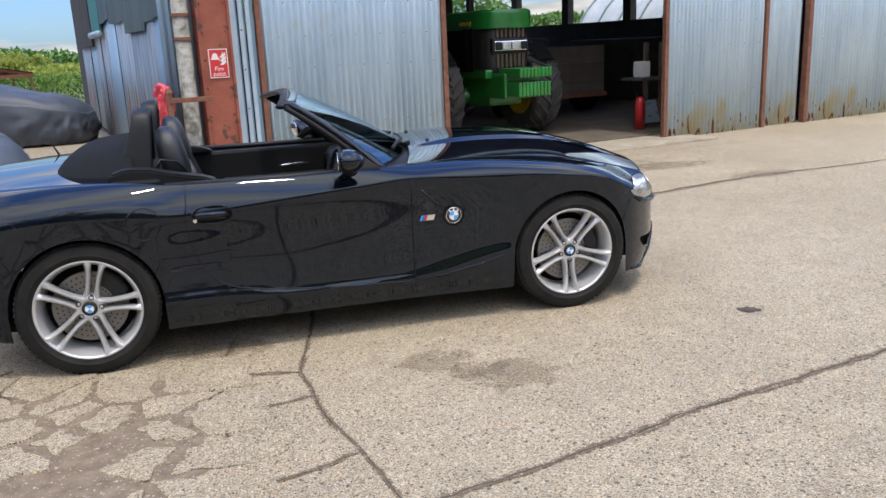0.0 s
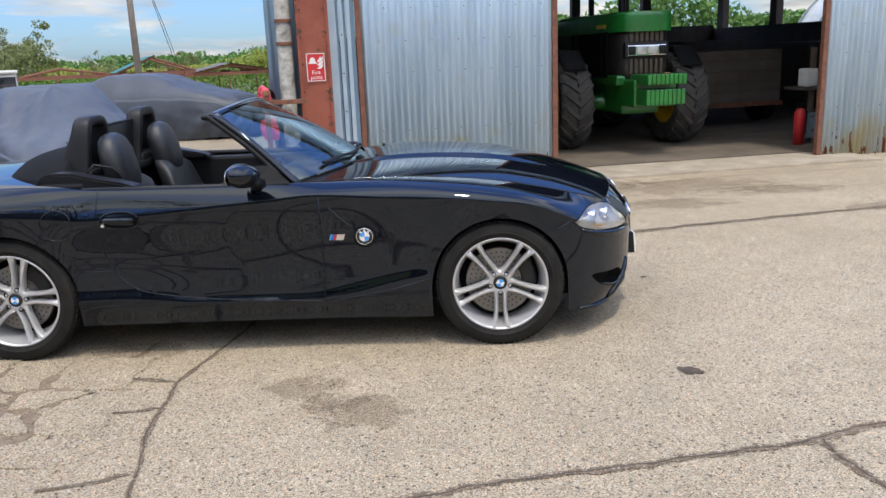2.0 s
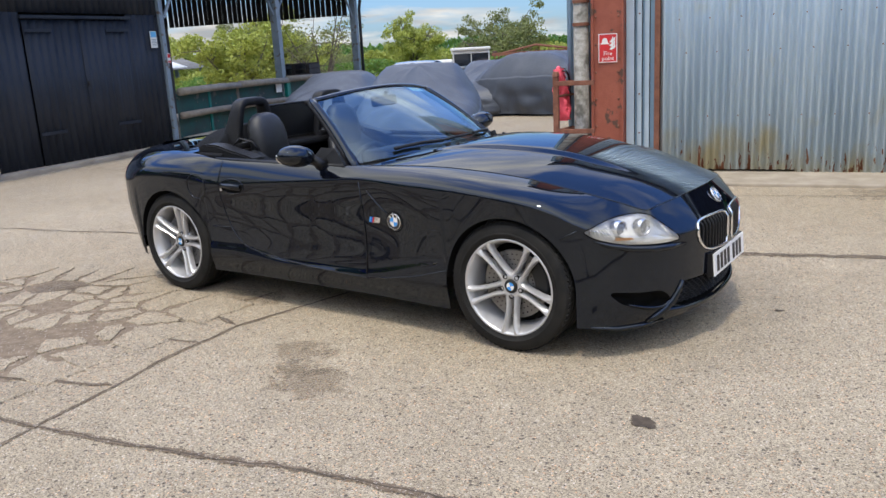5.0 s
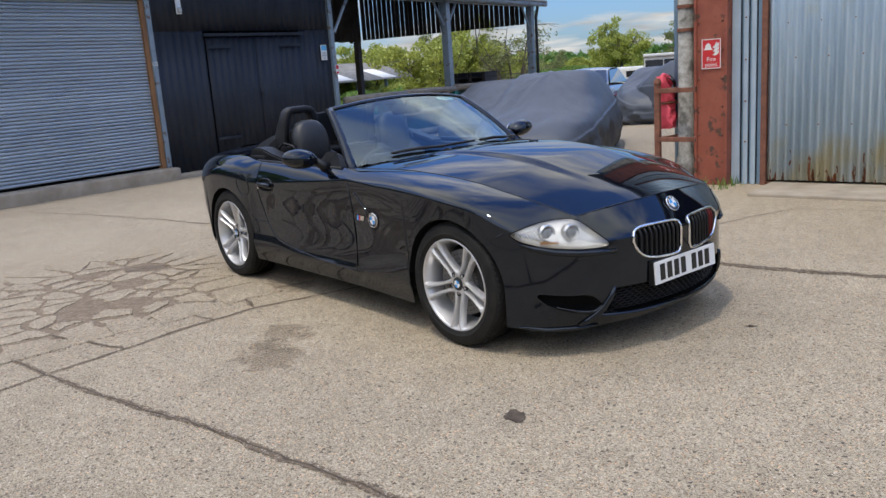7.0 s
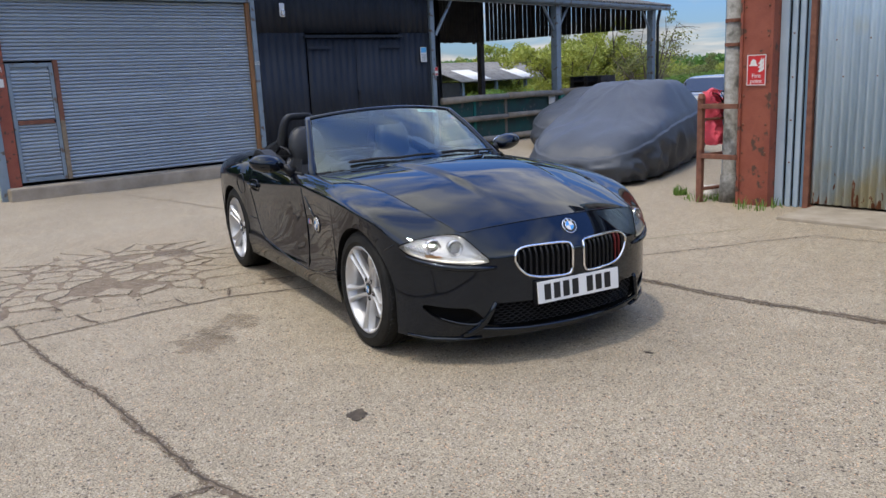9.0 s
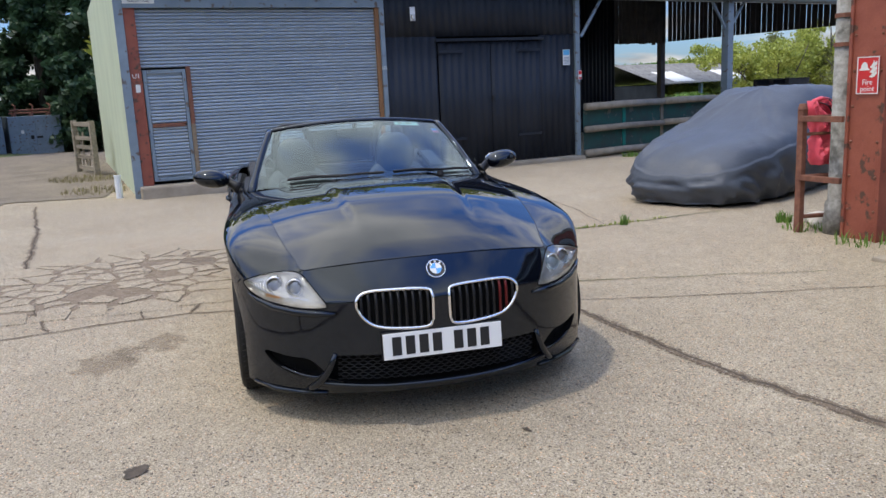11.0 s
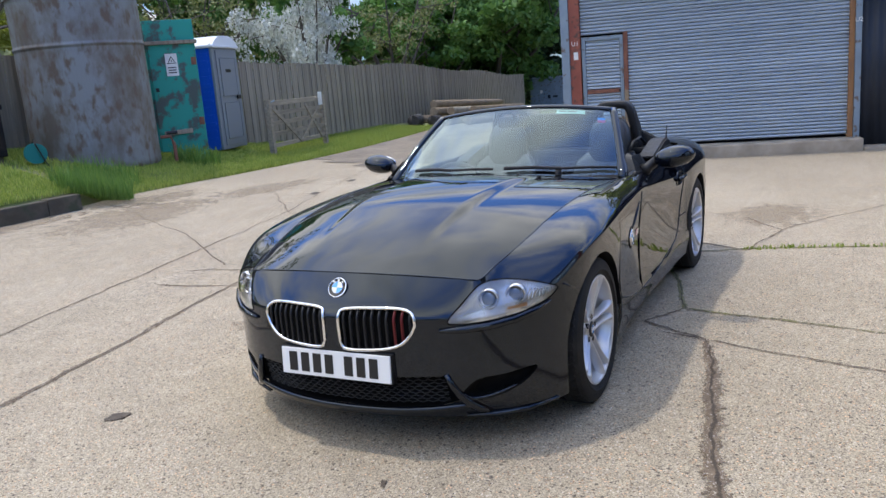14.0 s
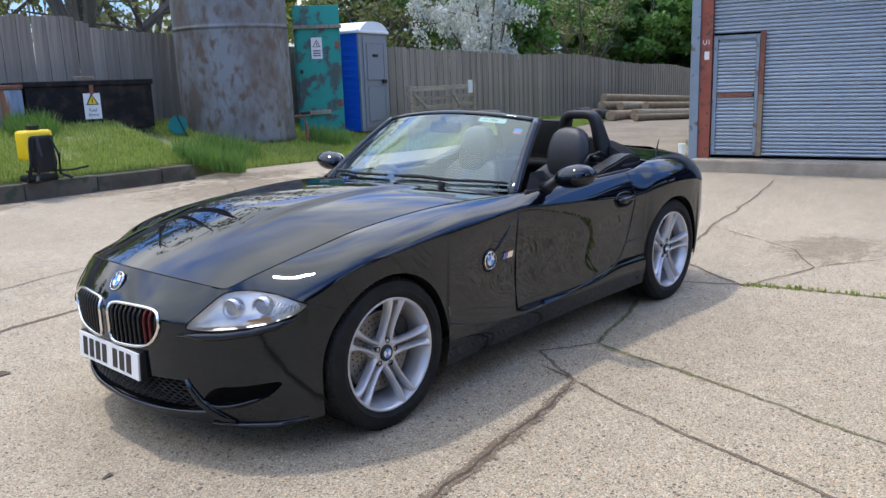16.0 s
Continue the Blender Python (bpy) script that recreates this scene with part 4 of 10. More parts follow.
def roller_building():
    T = thing("workshop_building", "workshop with grey roller shutter, pale green side wall and brown post", "building", M_ROLL)
    tagged(T, kind="structure")
    part("wall", boxed((0.02, 0.02, -0.3), (0.13, 9.6, 3.75), 0.0), CREAM, T, "pale green panelled side wall")
    part("back_wall", boxed((0.13, 9.4, -0.3), (8.45, 9.6, 4.2)), GALV_DARK, T)
    part("corner_post", boxed((-0.03, -0.06, -0.12), (0.10, 0.019, 3.6), 0.004), GREY_STEEL, T, "galvanised grey corner post")
    part("brown_post", boxed((0.102, -0.03, -0.1), (0.275, 0.14, 2.9), 0.005), RUST_RED, T, "brown painted steel post")
    part("right_post", boxed((4.31, -0.05, -0.12), (4.395, 0.12, 3.3), 0.004), GREY_STEEL, T, "galvanised grey post")
    part("timber_batten", boxed((4.235, -0.02, 0.05), (4.307, 0.10, 2.86), 0.004), ORANGE_TIMBER, T, "bare orange timber batten")
    part("lintel", boxed((0.102, -0.07, 2.86), (4.307, 0.16, 3.30), 0.004), GREY_STEEL, T, "grey steel lintel over the shutter")
    part("sill", boxed((0.05, -0.26, -0.25), (4.42, 0.16, 0.105), 0.03), SILL_CONC, T, "worn concrete sill")
    part("sill", boxed((4.422, -0.24, -0.25), (8.5, 0.10, -0.03), 0.025), SILL_CONC, T, "worn concrete sill")
    # roller shutter of curved slats
    zt, zb, pitch = 2.86, 0.15, 0.053
    k = int((zt - zb) / pitch)
    bm = bmesh.new()
    prof = [(0.0, 0.036), (0.004, 0.020), (0.012, 0.007), (0.024, 0.0), (0.040, 0.002), (0.054, 0.011), (0.064, 0.024), (0.0705, 0.036)]
    rows = []
    for dz, dy in prof:
        rows.append([(x, dy, dz) for x in (0, 1)])
    grid(bm, rows)
    me = bpy.data.meshes.new("slat")
    bm.to_mesh(me)
    bm.free()
    me.materials.append(ROLLER)
    for i in range(k):
        z = zb + i * pitch
        x0 = 1.02 if z < 1.93 else 0.28
        s = new("slat", me)
        s.parent = T
        s.matrix_basis = Matrix.LocRotScale((x0, 0.03, z), None, (4.235 - x0, 0.75, 0.74))
    part("backing", boxed((0.276, 0.09, 0.05), (4.234, 0.13, 2.86)), MATT_BLACK, T)
    # wicket door in the shutter
    D = part("wicket_door", boxed((0.36, 0.045, 0.22), (0.88, 0.075, 1.86)), ROLLER, T, "narrow wicket door of ribbed steel")
    for lo, hi in (((0.29, 0.0, 0.16), (0.35, 0.08, 1.92)), ((0.89, 0.0, 0.16), (0.945, 0.08, 1.92)), ((0.352, 0.0, 1.862), (0.888, 0.08, 1.92)), ((0.352, 0.0, 0.16), (0.888, 0.08, 0.218))):
        part("door_frame", boxed(lo, hi, 0.004), GREY_STEEL, D, "grey steel door frame")
    for i in range(int(1.62 / pitch)):
        s = new("door_slat", me)
        s.parent = D
        s.matrix_basis = Matrix.LocRotScale((0.355, 0.012, 0.235 + i * pitch), None, (0.53, 0.75, 0.74))
    part("lock_rail", boxed((0.36, -0.004, 1.02), (0.885, 0.05, 1.08), 0.003), RUST, D, "rusty lock rail")
    part("knob", boxed((0.86, -0.02, 1.03), (0.885, 0.0, 1.07), 0.004), DARK_METAL, D)
    for z0, z1, q in ((0.15, 0.62, 0.3), (0.622, 1.05, -0.4), (1.052, 1.96, 0.5)):
        part("timber_strip", boxed((0.95, -0.012, z0), (1.017, 0.05, z1), 0.004, pose(0, 0, 0, 0, q * 0.15, 0)), LOG_END if z0 < 1 else RUST, T, "flaking painted timber strip")
    return T


W = roller_building()
A_RED = part("no_smoking_sign", boxed((0.165, -0.036, 1.58), (0.235, -0.031, 1.70)), SIGN_WHITE, None)
place(A_RED, M_ROLL)
tagged(A_RED, "small white and red prohibition sign on the brown post", "sign")


def black_barn():
    T = thing("black_barn", "barn front clad in black painted corrugated sheet with double doors", "barn", M_ROLL)
    tagged(T, kind="structure")
    w = part("cladding", corrugated(4.05, 2.35, 3.35, 0.15, 0.022, seed=5), BLACK_CLAD, T)
    w.matrix_basis = pose(4.4, 0.03, 0)
    a = part("cladding", corrugated(1.02, -0.08, 2.35, 0.15, 0.022, seed=5), BLACK_CLAD, T)
    a.matrix_basis = pose(4.4, 0.03, 0)
    b = part("cladding", corrugated(0.80, -0.08, 2.35, 0.15, 0.022, seed=6), BLACK_CLAD, T)
    b.matrix_basis = pose(7.62, 0.03, 0)
    for i, x in enumerate((5.44, 6.535)):
        d = part("door", corrugated(1.08, -0.04, 2.24, 0.15, 0.022, seed=9 + i), BLACK_CLAD, T, "black corrugated door leaf")
        d.matrix_basis = pose(x, 0.005, 0)
        for z in (0.45, 2.05):
            part("hinge", boxed((x + (0 if i == 0 else 0.55), -0.022, z), (x + (0.5 if i == 0 else 1.08), -0.012, z + 0.05)), BLACK_CLAD, T, "black strap hinge")
    part("lock", boxed((6.52, -0.035, 1.17), (6.56, -0.01, 1.25), 0.005), DARK_METAL, T, "small metal lock")
    part("lintel", boxed((5.38, -0.05, 2.26), (7.68, 0.0, 2.31), 0.004), BLACK_CLAD, T)
    part("end_post", boxed((8.42, -0.04, -0.12), (8.52, 0.10, 3.4), 0.004), GREY_STEEL, T, "grey steel end post")
    part("return_wall", boxed((8.46, 0.10, -0.3), (8.52, 9.4, 3.4)), BLACK_CLAD, T)
    part("inner_wall", boxed((4.4, 0.12, -0.2), (8.46, 0.18, 3.4)), MATT_BLACK, T)
    part("roof", boxed((-0.05, -0.12, 3.35), (8.6, 9.7, 3.47), 0.0, pose(0, 0, 0, 6, 0, 0)), GALV_DARK, T, "low pitched sheet roof")
    return T


black_barn()
po = thing("notice", "blue and white notice on the black cladding", "notice", M_ROLL)
part("sheet", boxed((8.13, -0.022, 1.76), (8.29, -0.012, 2.06)), SIGN_WHITE, po)
part("blue_header", boxed((8.14, -0.024, 1.95), (8.28, -0.0225, 2.05)), SIGN_BLUE, po)
for k in range(5):
    part("print_bar", boxed((8.15, -0.024, 1.79 + 0.028 * k), (8.27, -0.0225, 1.80 + 0.028 * k)), GREY_STEEL, po)

# ---- galvanised barn with sliding doors ----
M_BARN = pose(0.02, 4.5, 0, 0, 0, 11.4)


def silver_barn():
    T = thing("corrugated_barn", "blue-grey galvanised corrugated barn with rusty steel frame", "barn", M_BARN)
    tagged(T, kind="structure")
    d = part("sliding_door", corrugated(2.22, 0.02, 4.2, 0.076, 0.034, jag=0.035, seed=2), GALV, T, "galvanised corrugated sliding door, rusty at the foot")
    d.matrix_basis = pose(0.06, 0.0, 0)
    for x0, x1 in ((0.0, 0.055), (2.282, 2.345)):
        part("door_stile", boxed((x0, -0.03, -0.01), (x1, 0.04, 4.2), 0.004), RUST, T, "rusty steel angle")
    part("bottom_rail", boxed((0.056, 0.012, -0.015), (2.28, 0.04, 0.03), 0.003), RUST, T)
    d2 = part("sliding_door", corrugated(1.9, -0.03, 4.2, 0.076, 0.034, jag=0.035, seed=4), GALV, T, "galvanised corrugated sliding door, green with algae at the foot")
    d2.matrix_basis = pose(5.75, -0.2, 0)
    part("door_stile", boxed((5.685, -0.23, -0.03), (5.745, -0.16, 4.2), 0.004), RUST, T, "rusty steel angle")
    part("door_stile", boxed((7.655, -0.23, -0.03), (7.72, -0.16, 4.2), 0.004), RUST, T, "rusty steel angle")
    d3 = part("fixed_sheet", corrugated(0.85, -0.03, 4.2, 0.12, 0.04, seed=6), GALV, T)
    d3.matrix_basis = pose(7.73, -0.12, 0)
    part("door_stile", boxed((8.60, -0.24, -0.03), (8.68, -0.14, 4.2), 0.004), RUST, T, "rusty steel angle")
    d4 = part("sliding_door", corrugated(3.4, -0.03, 4.2, 0.076, 0.034, jag=0.035, seed=8), GALV, T, "galvanised corrugated sliding door")
    d4.matrix_basis = pose(8.69, -0.2, 0)
    # bolt heads in rows
    for dd, w in ((d, 2.22), (d2, 1.9), (d4, 3.4)):
        bm = bmesh.new()
        for z in (0.62, 1.28, 1.62, 1.98):
            for k in range(int(w / 0.304)):
                x = 0.19 + 0.304 * k + (0.076 if z in (1.28, 1.98) else 0)
                if x < w:
                    bmesh.ops.create_uvsphere(bm, u_segments=8, v_segments=5, radius=0.008, matrix=Matrix.Translation((x, -0.012, z)))
        tagged(part("bolts", bm, RUST, dd), kind="stuff")
    # column and flashing at the corner
    part("column", boxed((-0.64, -0.13, -0.05), (-0.32, 0.12, 4.4), 0.008), RUST_RED, T, "flaking red oxide steel column")
    for x0, x1, y in ((-0.300, -0.215, -0.02), (-0.213, -0.185, 0.03), (-0.183, -0.135, -0.015), (-0.133, -0.105, 0.03), (-0.103, -0.055, -0.015), (-0.053, -0.004, 0.03)):
        part("flashing", boxed((x0, y, 0.0), (x1, y + 0.03, 4.2), 0.007), FLASHING if y < 0 else GALV_BLUE, T)
    bm = bmesh.new()
    for z in np.arange(0.45, 4.1, 0.42):
        bmesh.ops.create_uvsphere(bm, u_segments=8, v_segments=5, radius=0.010, matrix=Matrix.Translation((-0.159, -0.016, z)))
    tagged(part("bolts", bm, RUST, T), kind="stuff")
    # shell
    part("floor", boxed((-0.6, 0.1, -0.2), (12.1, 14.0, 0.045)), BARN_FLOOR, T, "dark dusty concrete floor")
    part("threshold", boxed((0.1, -0.75, -0.2), (6.2, 0.098, 0.03), 0.012), SILL_CONC, T, "worn concrete threshold")
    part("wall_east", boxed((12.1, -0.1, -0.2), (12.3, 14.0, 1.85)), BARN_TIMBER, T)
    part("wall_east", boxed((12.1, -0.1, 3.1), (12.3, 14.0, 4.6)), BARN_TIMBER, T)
    # infill added over part of the opening to keep daylight off the interior
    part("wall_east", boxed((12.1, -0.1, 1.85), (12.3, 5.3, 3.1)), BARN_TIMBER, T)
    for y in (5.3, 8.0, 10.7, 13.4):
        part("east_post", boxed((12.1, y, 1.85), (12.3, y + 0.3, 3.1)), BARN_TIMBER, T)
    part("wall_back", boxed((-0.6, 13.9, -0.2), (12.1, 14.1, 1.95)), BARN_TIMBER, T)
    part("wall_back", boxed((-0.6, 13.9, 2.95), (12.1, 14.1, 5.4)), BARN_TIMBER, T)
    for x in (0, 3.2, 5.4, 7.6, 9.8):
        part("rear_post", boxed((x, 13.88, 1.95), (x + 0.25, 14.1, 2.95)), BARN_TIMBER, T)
    part("header", boxed((-0.6, 0.05, 4.2), (12.1, 0.25, 4.7)), GALV, T)
    part("roof", boxed((-0.9, -0.3, 4.55), (12.5, 14.3, 4.68)), GALV_DARK, T)
    # side wall of patched sheets running back from the corner
    rnd = random.Random(3)
    y, i = 0.25, 0
    while y < 11.4:
        w = rnd.uniform(0.8, 1.25)
        flat = i >= 3
        s = part("side_sheet", corrugated(w + 0.03, 0.02 + rnd.uniform(0, 0.08), 2.15, 0.076 if not flat else 0.30, 0.018 if not flat else 0.008, seed=i), GALV_BLUE if i in (0, 5, 8) else GALV_STREAK, T, "streaked blue-grey sheet with rust along its foot")
        s.matrix_basis = pose(-0.86 - 0.012 * (i % 2), y + w + 0.03, 0, 0, 0, -90)
        y += w
        i += 1
    y, i = 0.20, 0
    for w, h in ((1.5, 1.86), (1.7, 1.78), (1.9, 1.98), (1.3, 2.05)):
        u = part("upper_sheet", corrugated(w + 0.04, h, 4.4, 0.076, 0.018, jag=0.05, seed=i + 40), GALV_BLUE, T, "blue-grey corrugated sheet")
        u.matrix_basis = pose(-0.90 - 0.014 * (i % 2), y + w + 0.04, 0, 0, 0, -90)
        y += w
        i += 1
    # far end of the side: a rolled curtain and dark boards
    part("curtain", boxed((-0.93, y, 1.92), (-0.90, y + 1.5, 4.3), 0.004), TEAL, T, "dark teal rolled curtain")
    part("curtain_roll", tubed([(-0.95, y - 0.02, 1.90), (-0.95, y + 1.55, 1.90)], 0.055, 12), FLASHING, T, "pale rolled foot of the curtain", smooth=True)
    part("end_boards", boxed((-0.95, y + 1.52, 1.70), (-0.90, 11.5, 4.4), 0.004), BARN_TIMBER, T)
    # sheet between the post and the column, and the column's flanges
    c = part("corner_sheet", corrugated(0.34, 0.02, 4.4, 0.076, 0.02, seed=77), GALV_BLUE, T)
    c.matrix_basis = pose(-0.985, 0.125, 0)
    for x in (-0.655, -0.335):
        part("flange", boxed((x, -0.150, -0.05), (x + 0.030, 0.10, 4.4), 0.004), RUST_RED, T, "flaking edge of the column")
    bm = bmesh.new()
    for z in np.arange(0.25, 4.2, 0.29):
        for x in (-0.605, -0.36):
            bmesh.ops.create_uvsphere(bm, u_segments=8, v_segments=5, radius=0.013, matrix=Matrix.Translation((x, -0.131, z)))
    tagged(part("rivets", bm, RUST, T), kind="stuff")
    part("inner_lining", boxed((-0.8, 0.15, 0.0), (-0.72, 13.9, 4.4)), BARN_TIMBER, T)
    return T


silver_barn()
post = thing("concrete_post", "lichen-covered concrete post with iron bands", "post", M_BARN @ pose(-0.79, -0.02, 0))
part("shaft", tubed([(0, 0, 0), (0, 0, 0.28), (0, 0, 0.30), (0, 0, 4.0)], [0.115, 0.105, 0.085, 0.08], 14), POST_CONC, post, smooth=True)
for z in (1.62, 1.86):
    part("band", tubed([(0, 0, z), (0, 0, z + 0.035)], 0.094, 14), RUST, post, "rusty iron band")


# ---- black roadster ----
# stations round half the plan, nose to tail: widest point x, y; top edge x, y, z; crease height; lower edge
STATIONS = np.array([
    (2.055, 0.00, 1.930, 0.000, 0.727, 0.575, 0.150), (2.047, 0.15, 1.923, 0.150, 0.724, 0.575, 0.150),
    (2.022, 0.30, 1.900, 0.300, 0.716, 0.575, 0.150), (1.965, 0.46, 1.863, 0.450, 0.703, 0.570, 0.145),
    (1.885, 0.59, 1.830, 0.550, 0.690, 0.570, 0.140), (1.770, 0.710, 1.720, 0.577, 0.720, 0.590, 0.140),
    (1.630, 0.805, 1.580, 0.608, 0.758, 0.640, 0.160), (1.450, 0.862, 1.420, 0.632, 0.795, 0.720, 0.165),
    (1.250, 0.884, 1.250, 0.650, 0.830, 0.755, 0.165), (1.000, 0.880, 1.000, 0.668, 0.858, 0.780, 0.165),
    (0.700, 0.862, 0.700, 0.690, 0.874, 0.795, 0.165), (0.360, 0.850, 0.360, 0.738, 0.872, 0.822, 0.168),
    (0.100, 0.850, 0.100, 0.785, 0.872, 0.800, 0.170), (-0.300, 0.854, -0.300, 0.796, 0.871, 0.768, 0.173),
    (-0.760, 0.862, -0.760, 0.800, 0.876, 0.735, 0.176), (-1.000, 0.878, -1.000, 0.775, 0.900, 0.745, 0.178),
    (-1.250, 0.888, -1.250, 0.735, 0.912, 0.760, 0.180), (-1.500, 0.878, -1.500, 0.690, 0.908, 0.750, 0.200),
    (-1.720, 0.830, -1.700, 0.630, 0.898, 0.710, 0.215), (-1.870, 0.730, -1.830, 0.540, 0.890, 0.690, 0.220),
    (-1.960, 0.550, -1.900, 0.420, 0.895, 0.690, 0.220), (-2.000, 0.300, -1.930, 0.250, 0.902, 0.690, 0.220),
    (-2.010, 0.000, -1.940, 0.000, 0.905, 0.690, 0.220)])
AXLES, ARCH = (1.2485, -1.2485), 0.347


def curve_at(q):
    """The station keys, smoothly, at a fractional key number."""
    k = len(STATIONS)
    i = min(int(q), k - 2)
    t = q - i
    a, b, c, d = STATIONS[max(i - 1, 0)].copy(), STATIONS[i], STATIONS[i + 1], STATIONS[min(i + 2, k - 1)].copy()
    if i == 0:
        a = STATIONS[1] * [1, -1, 1, -1, 1, 1, 1]
    if i == k - 2:
        d = STATIONS[k - 2] * [1, -1, 1, -1, 1, 1, 1]
    return 0.5 * (2 * b + (c - a) * t + (2 * a - 5 * b + 4 * c - d) * t * t + (3 * b - a - 3 * c + d) * t ** 3)


def q_of_x(x):
    """The key number of the flank at x."""
    lo, hi = 5.0, 18.5
    for _ in range(40):
        m = (lo + hi) / 2
        if curve_at(m)[0] > x:
            lo = m
        else:
            hi = m
    return (lo + hi) / 2


QS = list(np.linspace(0, 6.0, 66))
for ax in AXLES:
    QS += [q_of_x(ax + ARCH * math.cos(a)) for a in np.linspace(0, math.pi, 37)]
    QS += [q_of_x(ax + s * (ARCH + 0.0015)) for s in (-1, 1)]
QS += [q_of_x(x) for x in np.linspace(0.88, -0.88, 46)] + [q_of_x(0.35), q_of_x(-0.76)]
QS += list(np.linspace(17.6, 22, 34))
QS = sorted(QS)
NA, NB = 44, 16


def inside(poly, a, b):
    c = False
    for i in range(len(poly)):
        (x0, y0), (x1, y1) = poly[i - 1], poly[i]
        if (y0 > b) != (y1 > b) and a < (x1 - x0) * (b - y0) / (y1 - y0) + x0:
            c = not c
    return c


def rounded(pts, k=5):
    """A closed outline with its corners eased."""
    out = []
    n = len(pts)
    for i in range(n):
        a, b, c = Vector(pts[i - 1]), Vector(pts[i]), Vector(pts[(i + 1) % n])
        r = 0.35
        p0, p1 = b.lerp(a, r), b.lerp(c, r)
        for t in np.linspace(0, 1, k):
            out.append(tuple(p0.lerp(b, t).lerp(b.lerp(p1, t), t)))
    return out


KIDNEY = [(p.y, p.z) for p in spline([(0, 0.036, 0.520), (0, 0.037, 0.578), (0, 0.058, 0.604), (0, 0.19, 0.610), (0, 0.295, 0.607), (0, 0.342, 0.589), (0, 0.354, 0.556), (0, 0.336, 0.512), (0, 0.296, 0.473), (0, 0.240, 0.455), (0, 0.150, 0.447), (0, 0.068, 0.447), (0, 0.041, 0.466)], 4, closed=True)]
LAMP = rounded([(0.462, 0.548), (0.515, 0.618), (0.562, 0.683), (0.645, 0.674), (0.735, 0.657), (0.812, 0.630), (0.785, 0.588), (0.715, 0.556), (0.605, 0.541), (0.520, 0.540)])
SIDE_INTAKE = [(0.755, 0.335), (0.640, 0.318), (0.555, 0.318), (0.492, 0.255), (0.525, 0.213), (0.620, 0.228), (0.705, 0.268)]
SIDE_INTAKE = rounded(SIDE_INTAKE)
MID_INTAKE = [(-1, 0.338), (0.45, 0.338), (0.492, 0.225), (0.40, 0.200), (-1, 0.188)]
HOLES = (SIDE_INTAKE, MID_INTAKE, KIDNEY, LAMP)
DOOR = [(0.350, 0.90), (0.352, 0.268), (0.0, 0.284), (-0.25, 0.303), (-0.45, 0.328), (-0.60, 0.365), (-0.695, 0.45), (-0.745, 0.56), (-0.765, 0.70), (-0.755, 0.90)]


def wall_point(q, v):
    """A point of the body's flank: q round the plan, v from the lower edge (0) over the crease (1) to the top edge (2)."""
    bx, by, tx, ty, tz, zc, zl = curve_at(q)
    for ax in AXLES:
        d = abs(bx - ax)
        if d < ARCH:
            zl = 0.325 + math.sqrt(ARCH * ARCH - d * d)
    zc = max(zc, zl + 0.02)
    e = 1e-3
    p0, p1 = curve_at(max(q - e, 0)), curve_at(min(q + e, 22))
    t = Vector((p1[0] - p0[0], p1[1] - p0[1]))
    if q < 0.01 or q > 21.99:
        t = Vector((0, 1 if q < 1 else -1))
    t.normalize()
    n = Vector((t.y, -t.x))
    if v <= 1:
        z = zl + (zc - zl) * v
        nose = 1 - step(3.5, 6.2, q)
        flank = step(9.5, 10.8, q) * (1 - step(14.2, 15.2, q))
        near = step(6.5, 8, q) * (1 - step(17, 18.5, q))
        ins = nose * 0.055 * max(0.0, 1 - (z - zl) / 0.20) ** 2
        ins += step(17.2, 19.0, q) * 0.10 * max(0.0, 1 - (z - zl) / 0.34) ** 1.6
        # sill tucks under, door is hollowed a little above it
        ins += near * 0.020 * step(0.30, 0.17, z) if z < 0.30 else 0.0
        # a ledge runs under the door and climbs to the front wheel
        zs = 0.292 + 0.045 * step(-0.2, -0.7, bx) + 0.115 * step(0.30, 0.92, bx)
        rise = 0.035 * step(0.25, 0.45, bx) + 0.02 * step(-0.3, -0.5, bx)
        side = step(9.0, 9.6, q) * (1 - step(14.4, 15.4, q))
        ins += side * 0.011 * step(zs - 0.008 - rise, zs + 0.012 + rise, z) * (1 - step(zs + 0.02, zc, z)) ** 0.8
        if z > zs:
            ins += flank * 0.014 * math.sin(math.pi * min(1.0, (z - zs) / (zc - zs))) ** 1.2
        lean = 0.012 * (1 - (z - zl) / max(0.05, zc - zl)) * near
        ins += lean
        # flared lip of the wheel arch
        p = Vector((bx, by)) - n * ins
    else:
        w = v - 1
        z = zc + (tz - zc) * w
        pw = 1.15 + 0.75 * step(4.5, 7.5, q) - 0.80 * step(9.6, 11.0, q) * (1 - step(14.0, 15.4, q))
        k = w ** pw
        zz = zc + (tz - zc) * (1 - (1 - w) ** (1 + 0.45 * step(5, 7.5, q)))
        z = zz
        p = Vector((bx, by)) * (1 - k) + Vector((tx, ty)) * k
    return Vector((p.x, p.y, z)), n


ROWS = [i / NA for i in range(NA + 1)] + [1 + (i + 1) / NB for i in range(NB)]
WALL = [[wall_point(q, v)[0] for v in ROWS] for q in QS]
WALL_FLAT = np.array([[tuple(p) for p in c] for c in WALL])


FRONT_COLS = WALL_FLAT[:78]
SIDE_COLS = WALL_FLAT[58:-8]


def front_x(y, z):
    ys = np.array([np.interp(z, c[:, 2], c[:, 1]) for c in FRONT_COLS])
    xs = np.array([np.interp(z, c[:, 2], c[:, 0]) for c in FRONT_COLS])
    return float(np.interp(abs(y), ys, xs))


